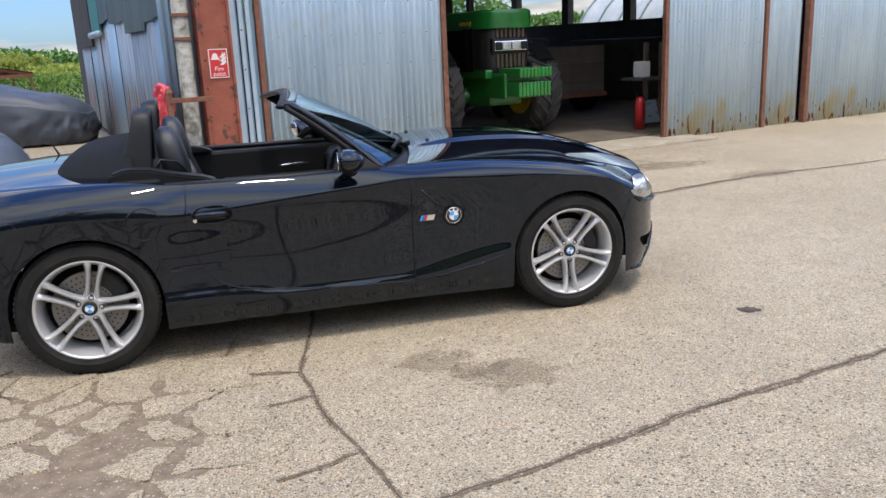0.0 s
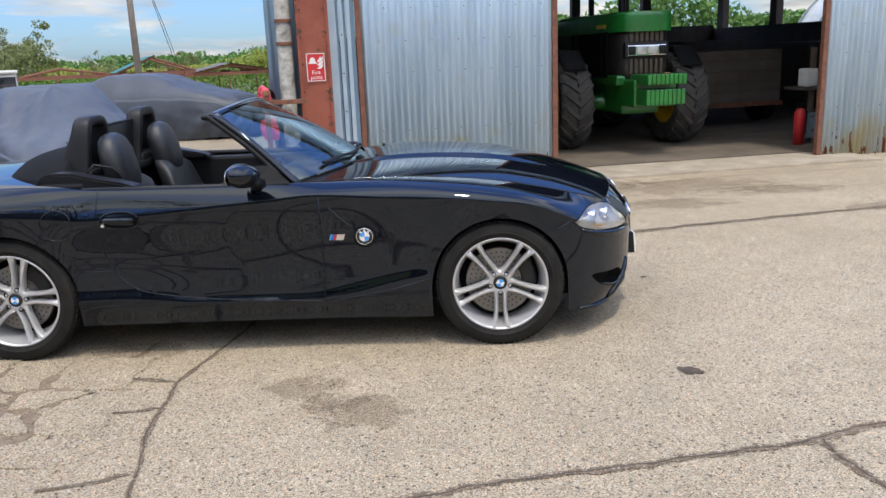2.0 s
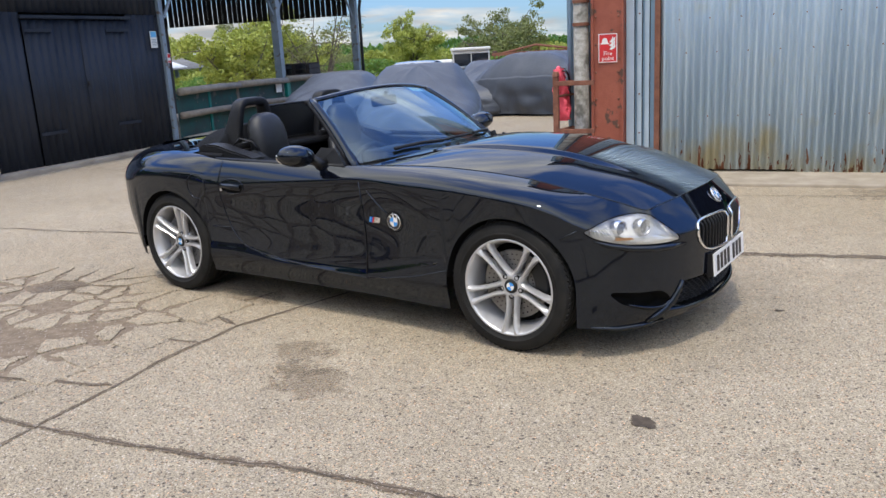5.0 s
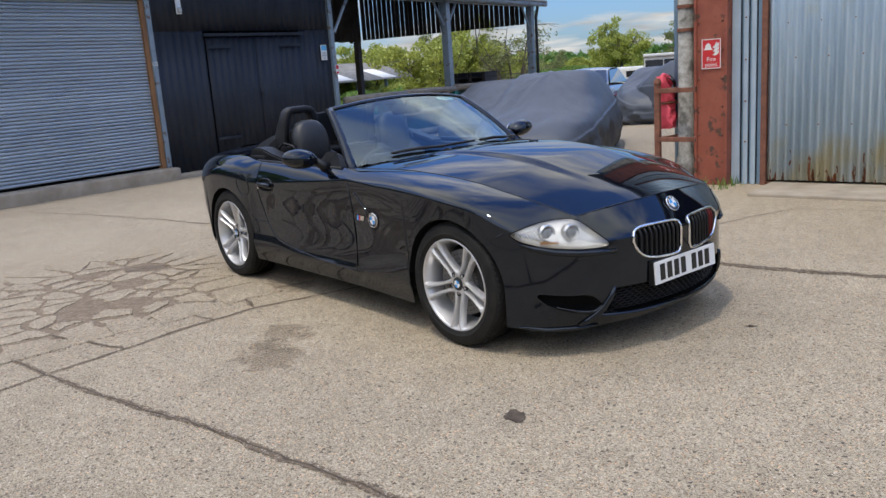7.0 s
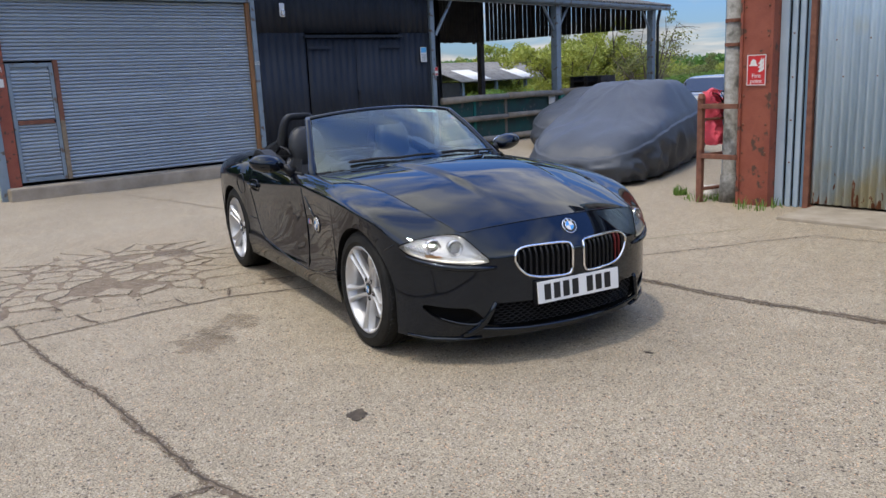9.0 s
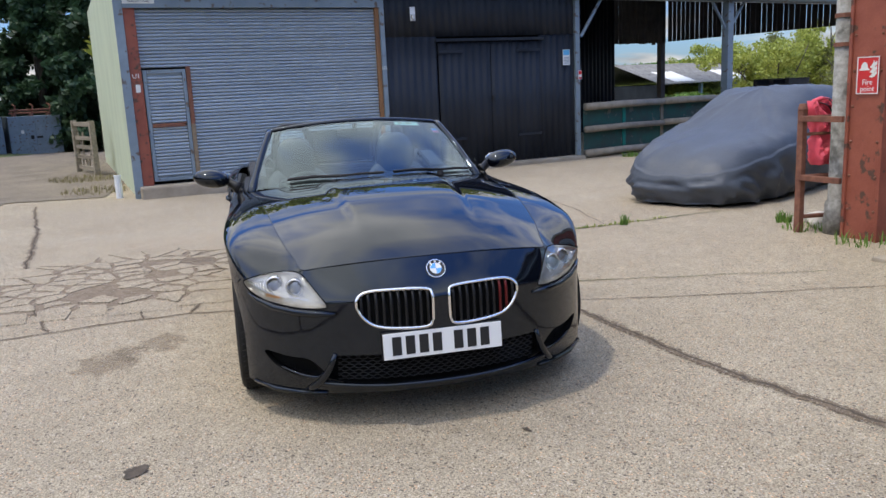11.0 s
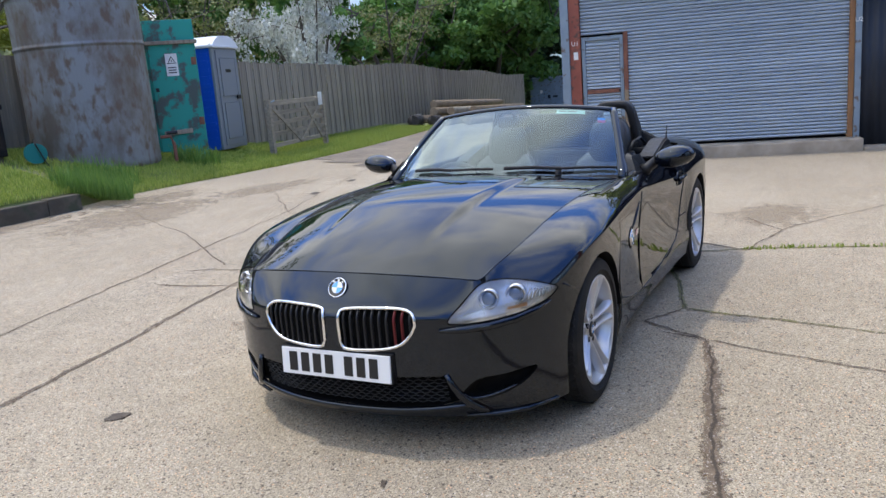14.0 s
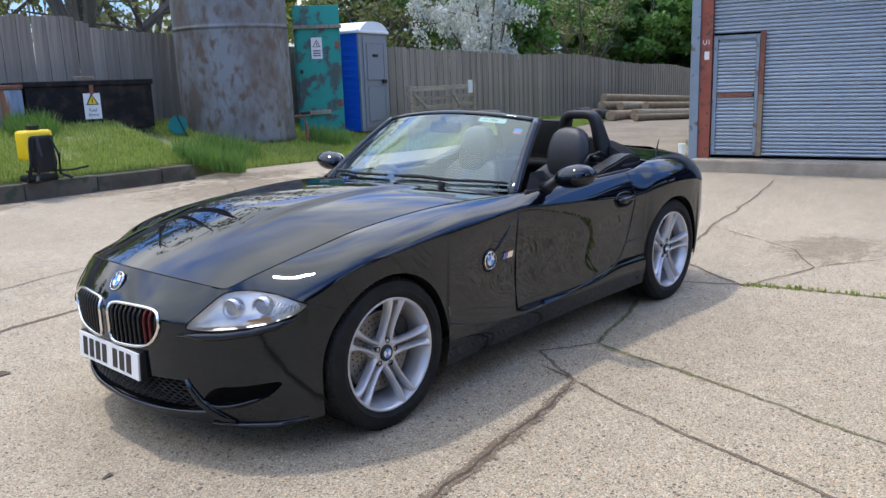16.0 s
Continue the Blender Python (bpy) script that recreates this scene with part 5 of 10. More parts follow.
def side_y(x, z):
    order = SIDE_COLS[::-1]
    ys = np.array([np.interp(z, c[:, 2], c[:, 1]) for c in order])
    xs = np.array([c[NA, 0] for c in order])
    return float(np.interp(x, xs, ys))


def on_front(y, z, off=0.0):
    """The point of the nose at (y, z), off metres proud of it."""
    s, e = abs(y), 0.006
    dy = (front_x(s + e, z) - front_x(max(s - e, 0), z)) / (s + e - max(s - e, 0))
    dz = (front_x(s, z + e) - front_x(s, z - e)) / (2 * e)
    nrm = Vector((1, -max(-1.5, min(1.5, dy)), -max(-1.5, min(1.5, dz)))).normalized()
    p = Vector((front_x(s, z), s, z)) + nrm * off
    return Vector((p.x, p.y if y >= 0 else -p.y, p.z))


def on_side(x, z, off=0.0, side=-1):
    """The point of the flank at (x, z)."""
    e = 0.006
    dx = (side_y(x + e, z) - side_y(x - e, z)) / (2 * e)
    dz = (side_y(x, z + e) - side_y(x, z - e)) / (2 * e)
    nrm = Vector((-max(-1, min(1, dx)), 1, -max(-1.5, min(1.5, dz)))).normalized()
    p = Vector((x, side_y(x, z), z)) + nrm * off
    return Vector((p.x, side * p.y, p.z))


# No real gap: a proud gloss bead, shaped to catch a bright line.
def glint_bead(name, pts, parent, r=0.0036):
    return part(name, tubed(pts, r, 6), PAINT, parent, smooth=True)


def nearest(poly, a, b):
    best = None
    for i in range(len(poly)):
        p, d = Vector(poly[i - 1]), Vector(poly[i]) - Vector(poly[i - 1])
        t = max(0.0, min(1.0, (Vector((a, b)) - p).dot(d) / max(1e-9, d.dot(d))))
        c = p + d * t
        r = (c - Vector((a, b))).length
        if best is None or r < best[0]:
            best = (r, c)
    return best[1]


def region(q, x, y, z, v):
    if q < 7.0:
        for k, h in enumerate(HOLES):
            if inside(h, y, z) and x > 1.5:
                return k
    if q < 4.0 or (q < 7.3 and (v < 1 or x > 1.72) and x > 1.25):
        return "front_bumper"
    if x > 0.35:
        return "sill" if z < 0.268 + 0.10 * step(0.45, 0.88, x) and x < 0.9 else "front_wing"
    if inside(DOOR, x, z) or (-0.755 < x < 0.35 and z > 0.85):
        return "door"
    if x > -0.93 and z < 0.37:
        return "sill"
    if x < -1.62 and z < 0.66:
        return "rear_bumper"
    return "rear_wing"


def build_body(car):
    NV = NA + NB
    faces = {}
    for i in range(len(QS) - 1):
        qm = (QS[i] + QS[i + 1]) / 2
        for j in range(NV):
            c = (WALL[i][j] + WALL[i + 1][j + 1]) / 2
            v = (j + 0.5) / NA if j < NA else 1.5
            faces.setdefault(region(qm, c.x, c.y, c.z, v), []).append((i, j))
    # the edges of the openings follow their outlines
    owner = {}
    for name, fs in faces.items():
        for i, j in fs:
            for k in ((i, j), (i + 1, j), (i + 1, j + 1), (i, j + 1)):
                owner.setdefault(k, set()).add(name)
    for (i, j), names in owner.items():
        cut = [k for k in names if isinstance(k, int)]
        if cut and len(names) > 1:
            p = WALL[i][j]
            if p.y < 1e-4 and cut[0] != 1:
                continue
            c = nearest(HOLES[cut[0]], p.y, p.z)
            WALL[i][j] = Vector((front_x(c.x, c.y), max(0.0, c.x) if p.y > 1e-4 else 0.0, c.y))
    for k in range(4):
        faces.pop(k, None)
    out = {}
    looks = {}
    both = {"front_bumper", "rear_bumper"}
    for name, fs in faces.items():
        for sides in (((1, -1),) if name in both else ((1,), (-1,))):
            bm = bmesh.new()
            vs = {}
            for sd in sides:
                for i, j in fs:
                    quad = []
                    for a, b in ((i, j), (i + 1, j), (i + 1, j + 1), (i, j + 1)):
                        k = (a, b, sd if WALL[a][b].y > 1e-4 else 0)
                        if k not in vs:
                            p = WALL[a][b]
                            vs[k] = bm.verts.new((p.x, sd * p.y, p.z))
                        quad.append(vs[k])
                    try:
                        bm.faces.new(quad if sd < 0 else quad[::-1])
                    except ValueError:
                        pass
            for f in bm.faces:
                f.smooth = True
            me = bpy.data.meshes.new(name)
            bm.normal_update()
            bm.to_mesh(me)
            bm.free()
            me.materials.append(looks.get(name, PAINT))
            ob = new(name, me)
            ob.parent = car
            out[(name, sides[0])] = ob
    # inner lips of the wheel arches
    for ax in AXLES:
        for sd in (1, -1):
            rows = []
            for a in np.linspace(0.0, math.pi, 40):
                x = ax + (ARCH - 0.0005) * math.cos(a)
                p, n = wall_point(q_of_x(x), 0.0)
                rows.append([(p.x, sd * p.y, p.z), (p.x, sd * (p.y - 0.025), p.z - 0.004), (p.x, sd * (p.y - 0.26), p.z + 0.02)])
            bm = bmesh.new()
            grid(bm, rows, flip=sd > 0)
            part("wheel_arch_liner", bm, MATT_BLACK, car, smooth=True)
    return out


def seam(u):
    """Bonnet edge: u from the windscreen (0) to the headlight (1)."""
    c = curve_at(11 - 7 * u)
    return Vector((c[2], c[3], c[4]))


CROWN = np.polyfit([0, 0.15, 0.45, 0.75, 0.9, 1], [0.045, 0.062, 0.078, 0.074, 0.056, 0.037], 4)


def bonnet_point(u, w):
    s = seam(u)
    bow = 0.14 * (1 - u) ** 2 + 0.10 * u * u
    crown = float(np.polyval(CROWN, u))
    dome = 0.017 * (1 - step(0.44 - 0.05 * u, 0.53 - 0.05 * u, abs(w))) * step(0.0, 0.12, u) ** 0.5 * (1 - step(0.30, 0.85, u))
    z = s.z + crown * (1 - abs(w) ** 2.3) + dome
    return Vector((s.x + bow * (1 - w * w), s.y * w, z))


def build_bonnet(car):
    bm = bmesh.new()
    rows = [[bonnet_point(u, w) for w in np.linspace(-1, 1, 121)] for u in np.linspace(0, 1, 61)]
    grid(bm, rows, flip=True)
    b = part("bonnet", bm, PAINT, car, "long gloss black bonnet with a raised centre", smooth=True)
    for sd in (1, -1):
        glint_bead("bonnet_gap_glint", [Vector((seam(u).x, sd * seam(u).y, seam(u).z + 0.0004)) for u in np.linspace(0, 1, 40)], car, 0.0026)
    glint_bead("bonnet_gap_glint", [bonnet_point(1, w) + Vector((0.001, 0, 0)) for w in np.linspace(-1, 1, 40)], car, 0.003)
    for w in (-0.36, 0.36):
        p = bonnet_point(0.06, w)
        bm = bmesh.new()
        bmesh.ops.create_uvsphere(bm, u_segments=10, v_segments=6, radius=0.012, matrix=Matrix.Translation(p))
        part("washer_nozzle", bm, BLACK_PLASTIC, car, smooth=True)
    return b


def build_tail(car):
    # boot deck behind the folded roof
    bm = bmesh.new()
    rows = []
    for q in np.linspace(15.35, 20.3, 40):
        c = curve_at(q)
        rows.append([Vector((c[2] - 0.10 * (1 - w * w) * step(17.5, 20.3, q), c[3] * w, c[4] + (0.028 - 0.018 * step(18, 20.3, q)) * (1 - w * w))) for w in np.linspace(-1, 1, 41)])
    last = rows[-1]
    rows.append([Vector((-1.945 + 0.05 * (p.y / 0.5) ** 2, p.y * 0.9, 0.91)) for p in last])
    grid(bm, rows)
    part("boot_lid", bm, PAINT, car, "gloss black boot lid with a small raised lip", smooth=True)
    # folded fabric roof
    bm = bmesh.new()
    rows = []
    for a in np.linspace(0, 1, 22):
        x = -0.98 - 0.40 * a
        h = 1.052 - 0.03 * a - 0.145 * a ** 5
        half = 0.69 - 0.05 * a - 0.10 * a ** 4
        row = []
        for w in np.linspace(-1, 1, 37):
            z = 0.885 + (h - 0.885) * (1 - abs(w) ** 5)
            row.append((x - 0.04 * (1 - w * w), half * w, z))
        rows.append(row)
    rows.insert(0, [(x + 0.02, y, 0.86) for x, y, z in rows[0]])
    rows.append([(x - 0.01, y, 0.87) for x, y, z in rows[-1]])
    grid(bm, rows)
    part("folded_roof", bm, FABRIC_TOP, car, "folded black fabric roof", smooth=True)


def build_wheel(car, x, side, first=None):
    """An alloy wheel with five pairs of spokes; the outer face looks along +y before it is set in place."""
    m = pose(x, side * 0.742, 0.325, 0, 0, 0 if side > 0 else 180) @ pose(0, 0, 0, 0, (18 if x > 0 else 40) if side < 0 else 42, 0)
    if first is not None:
        return copy_thing(first, m)
    Wh = new("wheel")
    Wh.parent = car
    Wh.matrix_basis = m
    R = 0.325
    prof = [(0.238, -0.10), (0.262, -0.112), (0.292, -0.116), (0.311, -0.108), (0.321, -0.092), (R, -0.06), (R, -0.045), (R - 0.007, -0.044), (R - 0.007, -0.036), (R, -0.035), (R, -0.006), (R - 0.007, -0.005), (R - 0.007, 0.005), (R, 0.006),
            (R, 0.035), (R - 0.007, 0.036), (R - 0.007, 0.044), (R, 0.045), (R, 0.06), (0.321, 0.092), (0.312, 0.108), (0.294, 0.117), (0.275, 0.1175), (0.272, 0.1195), (0.266, 0.1195), (0.262, 0.115), (0.243, 0.108), (0.238, 0.10)]
    tyre = part("tyre", lathe(bmesh.new(), prof, 96), RUBBER, Wh, "low-profile black tyre")
    soften(tyre, 30)
    # tread blocks at the shoulders
    bm = bmesh.new()
    for i in range(70):
        a = 2 * math.pi * i / 70
        for s in (-1, 1):
            mm = Matrix.Rotation(a, 4, "Y") @ Matrix.Translation((R - 0.003, s * 0.073, 0)) @ Matrix.Rotation(radians(25 * s), 4, "X")
            box(bm, (-0.004, -0.022, -0.0105), (0.004, 0.022, 0.0105), 0, mm)
    tagged(part("tread", bm, RUBBER, Wh), kind="stuff")
    barrel = [(0.243, 0.098), (0.2445, 0.108), (0.240, 0.1115), (0.233, 0.108), (0.229, 0.098), (0.224, 0.085), (0.214, 0.06), (0.208, 0.0), (0.206, -0.09)]
    rim = part("rim", lathe(bmesh.new(), barrel, 96), RIM, Wh, "bright silver alloy rim", smooth=True)
    bm = bmesh.new()
    for i in range(5):
        a = 2 * math.pi * i / 5
        for s in (-1, 1):
            # a spoke sweeps from the hub out to the rim, one of a pair
            pts = [(0.046, s * 0.024, 0.064, 0.016), (0.068, s * 0.0225, 0.069, 0.0125), (0.10, s * 0.0210, 0.074, 0.0105), (0.14, s * 0.0225, 0.083, 0.0105), (0.18, s * 0.0262, 0.094, 0.0115), (0.208, s * 0.0305, 0.100, 0.0140), (0.222, s * 0.0345, 0.1015, 0.0185), (0.235, s * 0.039, 0.101, 0.0250)]
            rings = []
            for r, t, h, w in pts:
                sec = [(-w, -0.030), (-w, -0.003), (-w * 0.30, 0.009), (w * 0.30, 0.009), (w, -0.003), (w, -0.030)]
                rings.append([bm.verts.new(Matrix.Rotation(a, 4, "Y") @ Vector((r, h + dh, t + dw))) for dw, dh in sec])
            for r0, r1 in zip(rings, rings[1:]):
                for j in range(6):
                    bm.faces.new((r0[j], r0[(j + 1) % 6], r1[(j + 1) % 6], r1[j]))
    sp = part("spokes", bm, RIM, Wh, "five pairs of silver spokes")
    soften(sp, 40)
    part("hub", lathe(bmesh.new(), [(0.066, 0.03), (0.066, 0.064), (0.058, 0.073), (0.037, 0.076), (0.035, 0.072), (0.0, 0.072)], 40), RIM, Wh, smooth=True)
    for i in range(5):
        a = 2 * math.pi * i / 5
        mm = Matrix.Rotation(a, 4, "Y") @ Matrix.Translation((0.0540, 0, 0))
        part("bolt", lathe(bmesh.new(), [(0.0125, 0.060), (0.0125, 0.0765), (0.009, 0.0765), (0.008, 0.071), (0.0, 0.071)], 12, m=mm), DARK_METAL, Wh, "dark wheel bolt")
    cap = part("centre_cap", lathe(bmesh.new(), [(0.0345, 0.072), (0.0345, 0.079), (0.030, 0.081), (0.0, 0.0815)], 32), BAR_BLACK, Wh, "round badge with blue and white quarters", smooth=True)
    for i in range(4):
        bm = bmesh.new()
        c = bm.verts.new((0, 0.0828, 0))
        arc = [bm.verts.new((0.0205 * math.cos(q), 0.0828, 0.0205 * math.sin(q))) for q in np.linspace(i * math.pi / 2, (i + 1) * math.pi / 2, 9)]
        for u, v in zip(arc, arc[1:]):
            bm.faces.new((c, u, v))
        part("badge_quarter", bm, LIGHT_BLUE if i % 2 else SIGN_WHITE, cap)
    disc = part("brake_disc", lathe(bmesh.new(), [(0.075, 0.010), (0.076, 0.030), (0.0765, 0.030), (0.172, 0.030), (0.172, 0.006)], 64), STEEL, Wh, "drilled steel brake disc")
    soften(disc)
    bm = bmesh.new()
    for i in range(36):
        for r, o in ((0.10, 0), (0.125, 0.06), (0.15, 0.12)):
            a = 2 * math.pi * i / 36 + o
            mm = Matrix.Rotation(a, 4, "Y") @ Matrix.Translation((r, 0.0312, 0)) @ Matrix.Rotation(radians(-90), 4, "X")
            bmesh.ops.create_circle(bm, cap_ends=True, segments=6, radius=0.0042, matrix=mm)
    part("disc_holes", bm, MATT_BLACK, Wh)
    part("disc_bell", lathe(bmesh.new(), [(0.0, 0.045), (0.07, 0.045), (0.076, 0.03)], 32), STEEL, Wh, smooth=True)
    bm = bmesh.new()
    rows = []
    for a in np.linspace(-0.50, 0.50, 13):
        m2 = Matrix.Rotation(math.pi + a, 4, "Y")
        e = 0.010 * step(0.40, 0.5, abs(a))
        rows.append([m2 @ Vector(p) for p in ((0.112 + e, -0.02, 0), (0.112 + e, 0.036 - e, 0), (0.120 + e, 0.043 - e, 0), (0.180 - e, 0.043 - e, 0), (0.190 - e, 0.034 - e, 0), (0.190 - e, -0.02, 0))])
    grid(bm, rows)
    part("brake_caliper", bm, DARK_METAL, Wh, "dark brake caliper")
    part("wheel_back", lathe(bmesh.new(), [(0.0, -0.03), (0.205, -0.03)], 32), MATT_BLACK, Wh)
    return Wh


def bowl(poly, sd, rings, mid):
    """A hollow behind an opening of the nose: rings are (scale, depth)."""
    bm = bmesh.new()
    cy, cz = mid
    vs = []
    for k, dep in rings:
        vs.append([bm.verts.new(on_front(sd * (cy + (y - cy) * k), cz + (z - cz) * k, 0.0) + Vector((-dep, 0, 0))) for y, z in poly])
    n = len(poly)
    for a, b in zip(vs, vs[1:]):
        for i in range(n):
            bm.faces.new((a[i], a[(i + 1) % n], b[(i + 1) % n], b[i]))
    c = bm.verts.new(on_front(sd * cy, cz, 0.0) + Vector((-rings[-1][1], 0, 0)))
    for i in range(n):
        bm.faces.new((vs[-1][i], vs[-1][(i + 1) % n], c))
    return bm


def roundel(name, c, nrm, r, parent, up=(0, 0, 1)):
    """A round badge: dark ring, bright rim, blue and white quarters."""
    z = Vector(nrm).normalized()
    x = Vector(up).cross(z).normalized()
    y = z.cross(x)
    m = Matrix((x, y, z)).transposed().to_4x4()
    m.translation = c
    base = part(name, lathe(bmesh.new(), [(r, -0.004), (r, 0.004), (r * 0.96, 0.0055), (r * 0.92, 0.0045), (0, 0.005)], 40, "Z", m), BAR_BLACK, parent, "round badge with blue and white quarters", smooth=True)
    part("badge_rim", lathe(bmesh.new(), [(r * 1.03, 0.0), (r * 1.03, 0.005), (r * 0.95, 0.0065), (r * 0.94, 0.005)], 40, "Z", m), CHROME, base, smooth=True)
    part("badge_ring", lathe(bmesh.new(), [(r * 0.63, 0.005), (r * 0.62, 0.0066), (r * 0.58, 0.0066)], 32, "Z", m), CHROME, base, smooth=True)
    for i in range(4):
        bm = bmesh.new()
        cc = bm.verts.new(m @ Vector((0, 0, 0.0068)))
        arc = [bm.verts.new(m @ Vector((0.59 * r * math.cos(q), 0.59 * r * math.sin(q), 0.0066))) for q in np.linspace(i * math.pi / 2, (i + 1) * math.pi / 2, 9)]
        for u, v in zip(arc, arc[1:]):
            bm.faces.new((cc, u, v))
        part("badge_quarter", bm, SIGN_WHITE if i % 2 == 0 else LIGHT_BLUE, base)
    # the letters on the ring become short bars
    for a in (50, 90, 130):
        bm = boxed((-0.10 * r, 0.66 * r, 0.005), (0.10 * r, 0.88 * r, 0.0062), 0, m @ Matrix.Rotation(radians(a - 90), 4, "Z"))
        part("badge_bar", bm, SIGN_WHITE, base)
    return base


def kidney(car, sd):
    """One of the pair of grilles."""
    g = part("grille_surround", tubed([on_front(sd * y, z, 0.003) for y, z in KIDNEY], 0.0070, 8, closed=True), CHROME, car, "chrome-ringed kidney grille", smooth=True)
    part("grille_back", bowl(KIDNEY, sd, ((1.0, 0.0), (0.97, 0.03), (0.5, 0.035)), (0.19, 0.53)), MATT_BLACK, g)
    for i in range(10):
        y = 0.056 + i * 0.0310
        zs = [z for z in np.linspace(0.44, 0.62, 60) if inside(KIDNEY, y, z)]
        if len(zs) < 3:
            continue
        a, b = min(zs) + 0.002, max(zs) - 0.002
        part("grille_bar", tubed([on_front(sd * y, z, -0.004) for z in np.linspace(a, b, 8)], 0.0065, 6), GRILLE_RED if sd > 0 and i in (7, 8) else BLACK_PLASTIC, g, smooth=True)


def headlight(car, sd):
    cy, cz = 0.640, 0.605

    def fan(off, dome):
        bm = bmesh.new()
        rings = []
        for k in (1.0, 0.85, 0.65, 0.42, 0.2):
            rings.append([bm.verts.new(on_front(sd * (cy + (y - cy) * k), cz + (z - cz) * k, off + dome * (1 - k ** 4))) for y, z in LAMP])
        c = bm.verts.new(on_front(sd * cy, cz, off + dome))
        n = len(LAMP)
        for a, b in zip(rings, rings[1:]):
            for i in range(n):
                bm.faces.new((a[i], a[(i + 1) % n], b[(i + 1) % n], b[i]))
        for i in range(n):
            bm.faces.new((rings[-1][i], rings[-1][(i + 1) % n], c))
        return bm
    H = part("headlight", bowl(LAMP, sd, ((1.0, 0.001), (0.96, 0.022), (0.80, 0.034), (0.4, 0.042)), (cy, cz)), LAMP_SILVER, car, "clear headlight with twin round lenses", smooth=True)
    part("lens_cover", fan(0.001, 0.006), LENS_GLASS, H, "clear curved cover", smooth=True).visible_shadow = False
    part("lamp_edge", tubed([on_front(sd * y, z, 0.0) for y, z in LAMP], 0.003, 6, closed=True), MATT_BLACK, H)
    for y, z in ((0.590, 0.617), (0.672, 0.619)):
        c = on_front(sd * y, z, 0.0) + Vector((-0.026, 0, 0))
        zax = Vector((1, sd * 0.30, 0.06)).normalized()
        xax = Vector((0, 0, 1)).cross(zax).normalized()
        m = Matrix((xax, zax.cross(xax), zax)).transposed().to_4x4()
        m.translation = c
        part("lamp_ring", lathe(bmesh.new(), [(0.041, -0.03), (0.040, 0.008), (0.036, 0.012), (0.033, 0.009), (0.031, 0.0), (0.028, -0.010)], 36, "Z", m), mat_ring, H, "bright ring", smooth=True)
        bm = bmesh.new()
        bmesh.ops.create_uvsphere(bm, u_segments=20, v_segments=10, radius=0.027, matrix=m @ Matrix.Diagonal((1, 1, 0.32, 1)))
        part("lamp_bulb_lens", bm, mat_lens, H, "grey round projector lens", smooth=True)
    bm = bmesh.new()
    rows = [[on_front(sd * y, z, -0.012) for y in np.linspace(0.665, 0.725, 8)] for z in (0.572, 0.588)]
    grid(bm, rows)
    part("reflector_strip", bm, AMBER, H, "small amber reflector")
    # fluted outer end
    for k in range(7):
        y = 0.725 + 0.011 * k
        part("lamp_flute", tubed([on_front(sd * y, z, -0.008) for z in np.linspace(0.592 + 0.003 * k, 0.640 - 0.002 * k, 5)], 0.0035, 5), mat_ring, H, smooth=True)


mat_ring = mat("lamp_chrome", (0.66, 0.66, 0.65), 0.18, metal=0.8)
mat_lens = mat("projector_lens", (0.22, 0.23, 0.24), 0.08, metal=0.5, coat=1.0)


def windscreen_point(u, w):
    """Glass: u from its foot (0) to the header (1), w across from -1 to 1."""
    a = 1 - w * w
    foot = Vector((0.22 + 0.29 * a, 0.715 * w, 0.872 + 0.038 * a))
    head = Vector((-0.19 + 0.075 * a, 0.565 * w, 1.205 + 0.045 * a))
    p = foot.lerp(head, u)
    p.z += 0.018 * math.sin(math.pi * u)
    return p


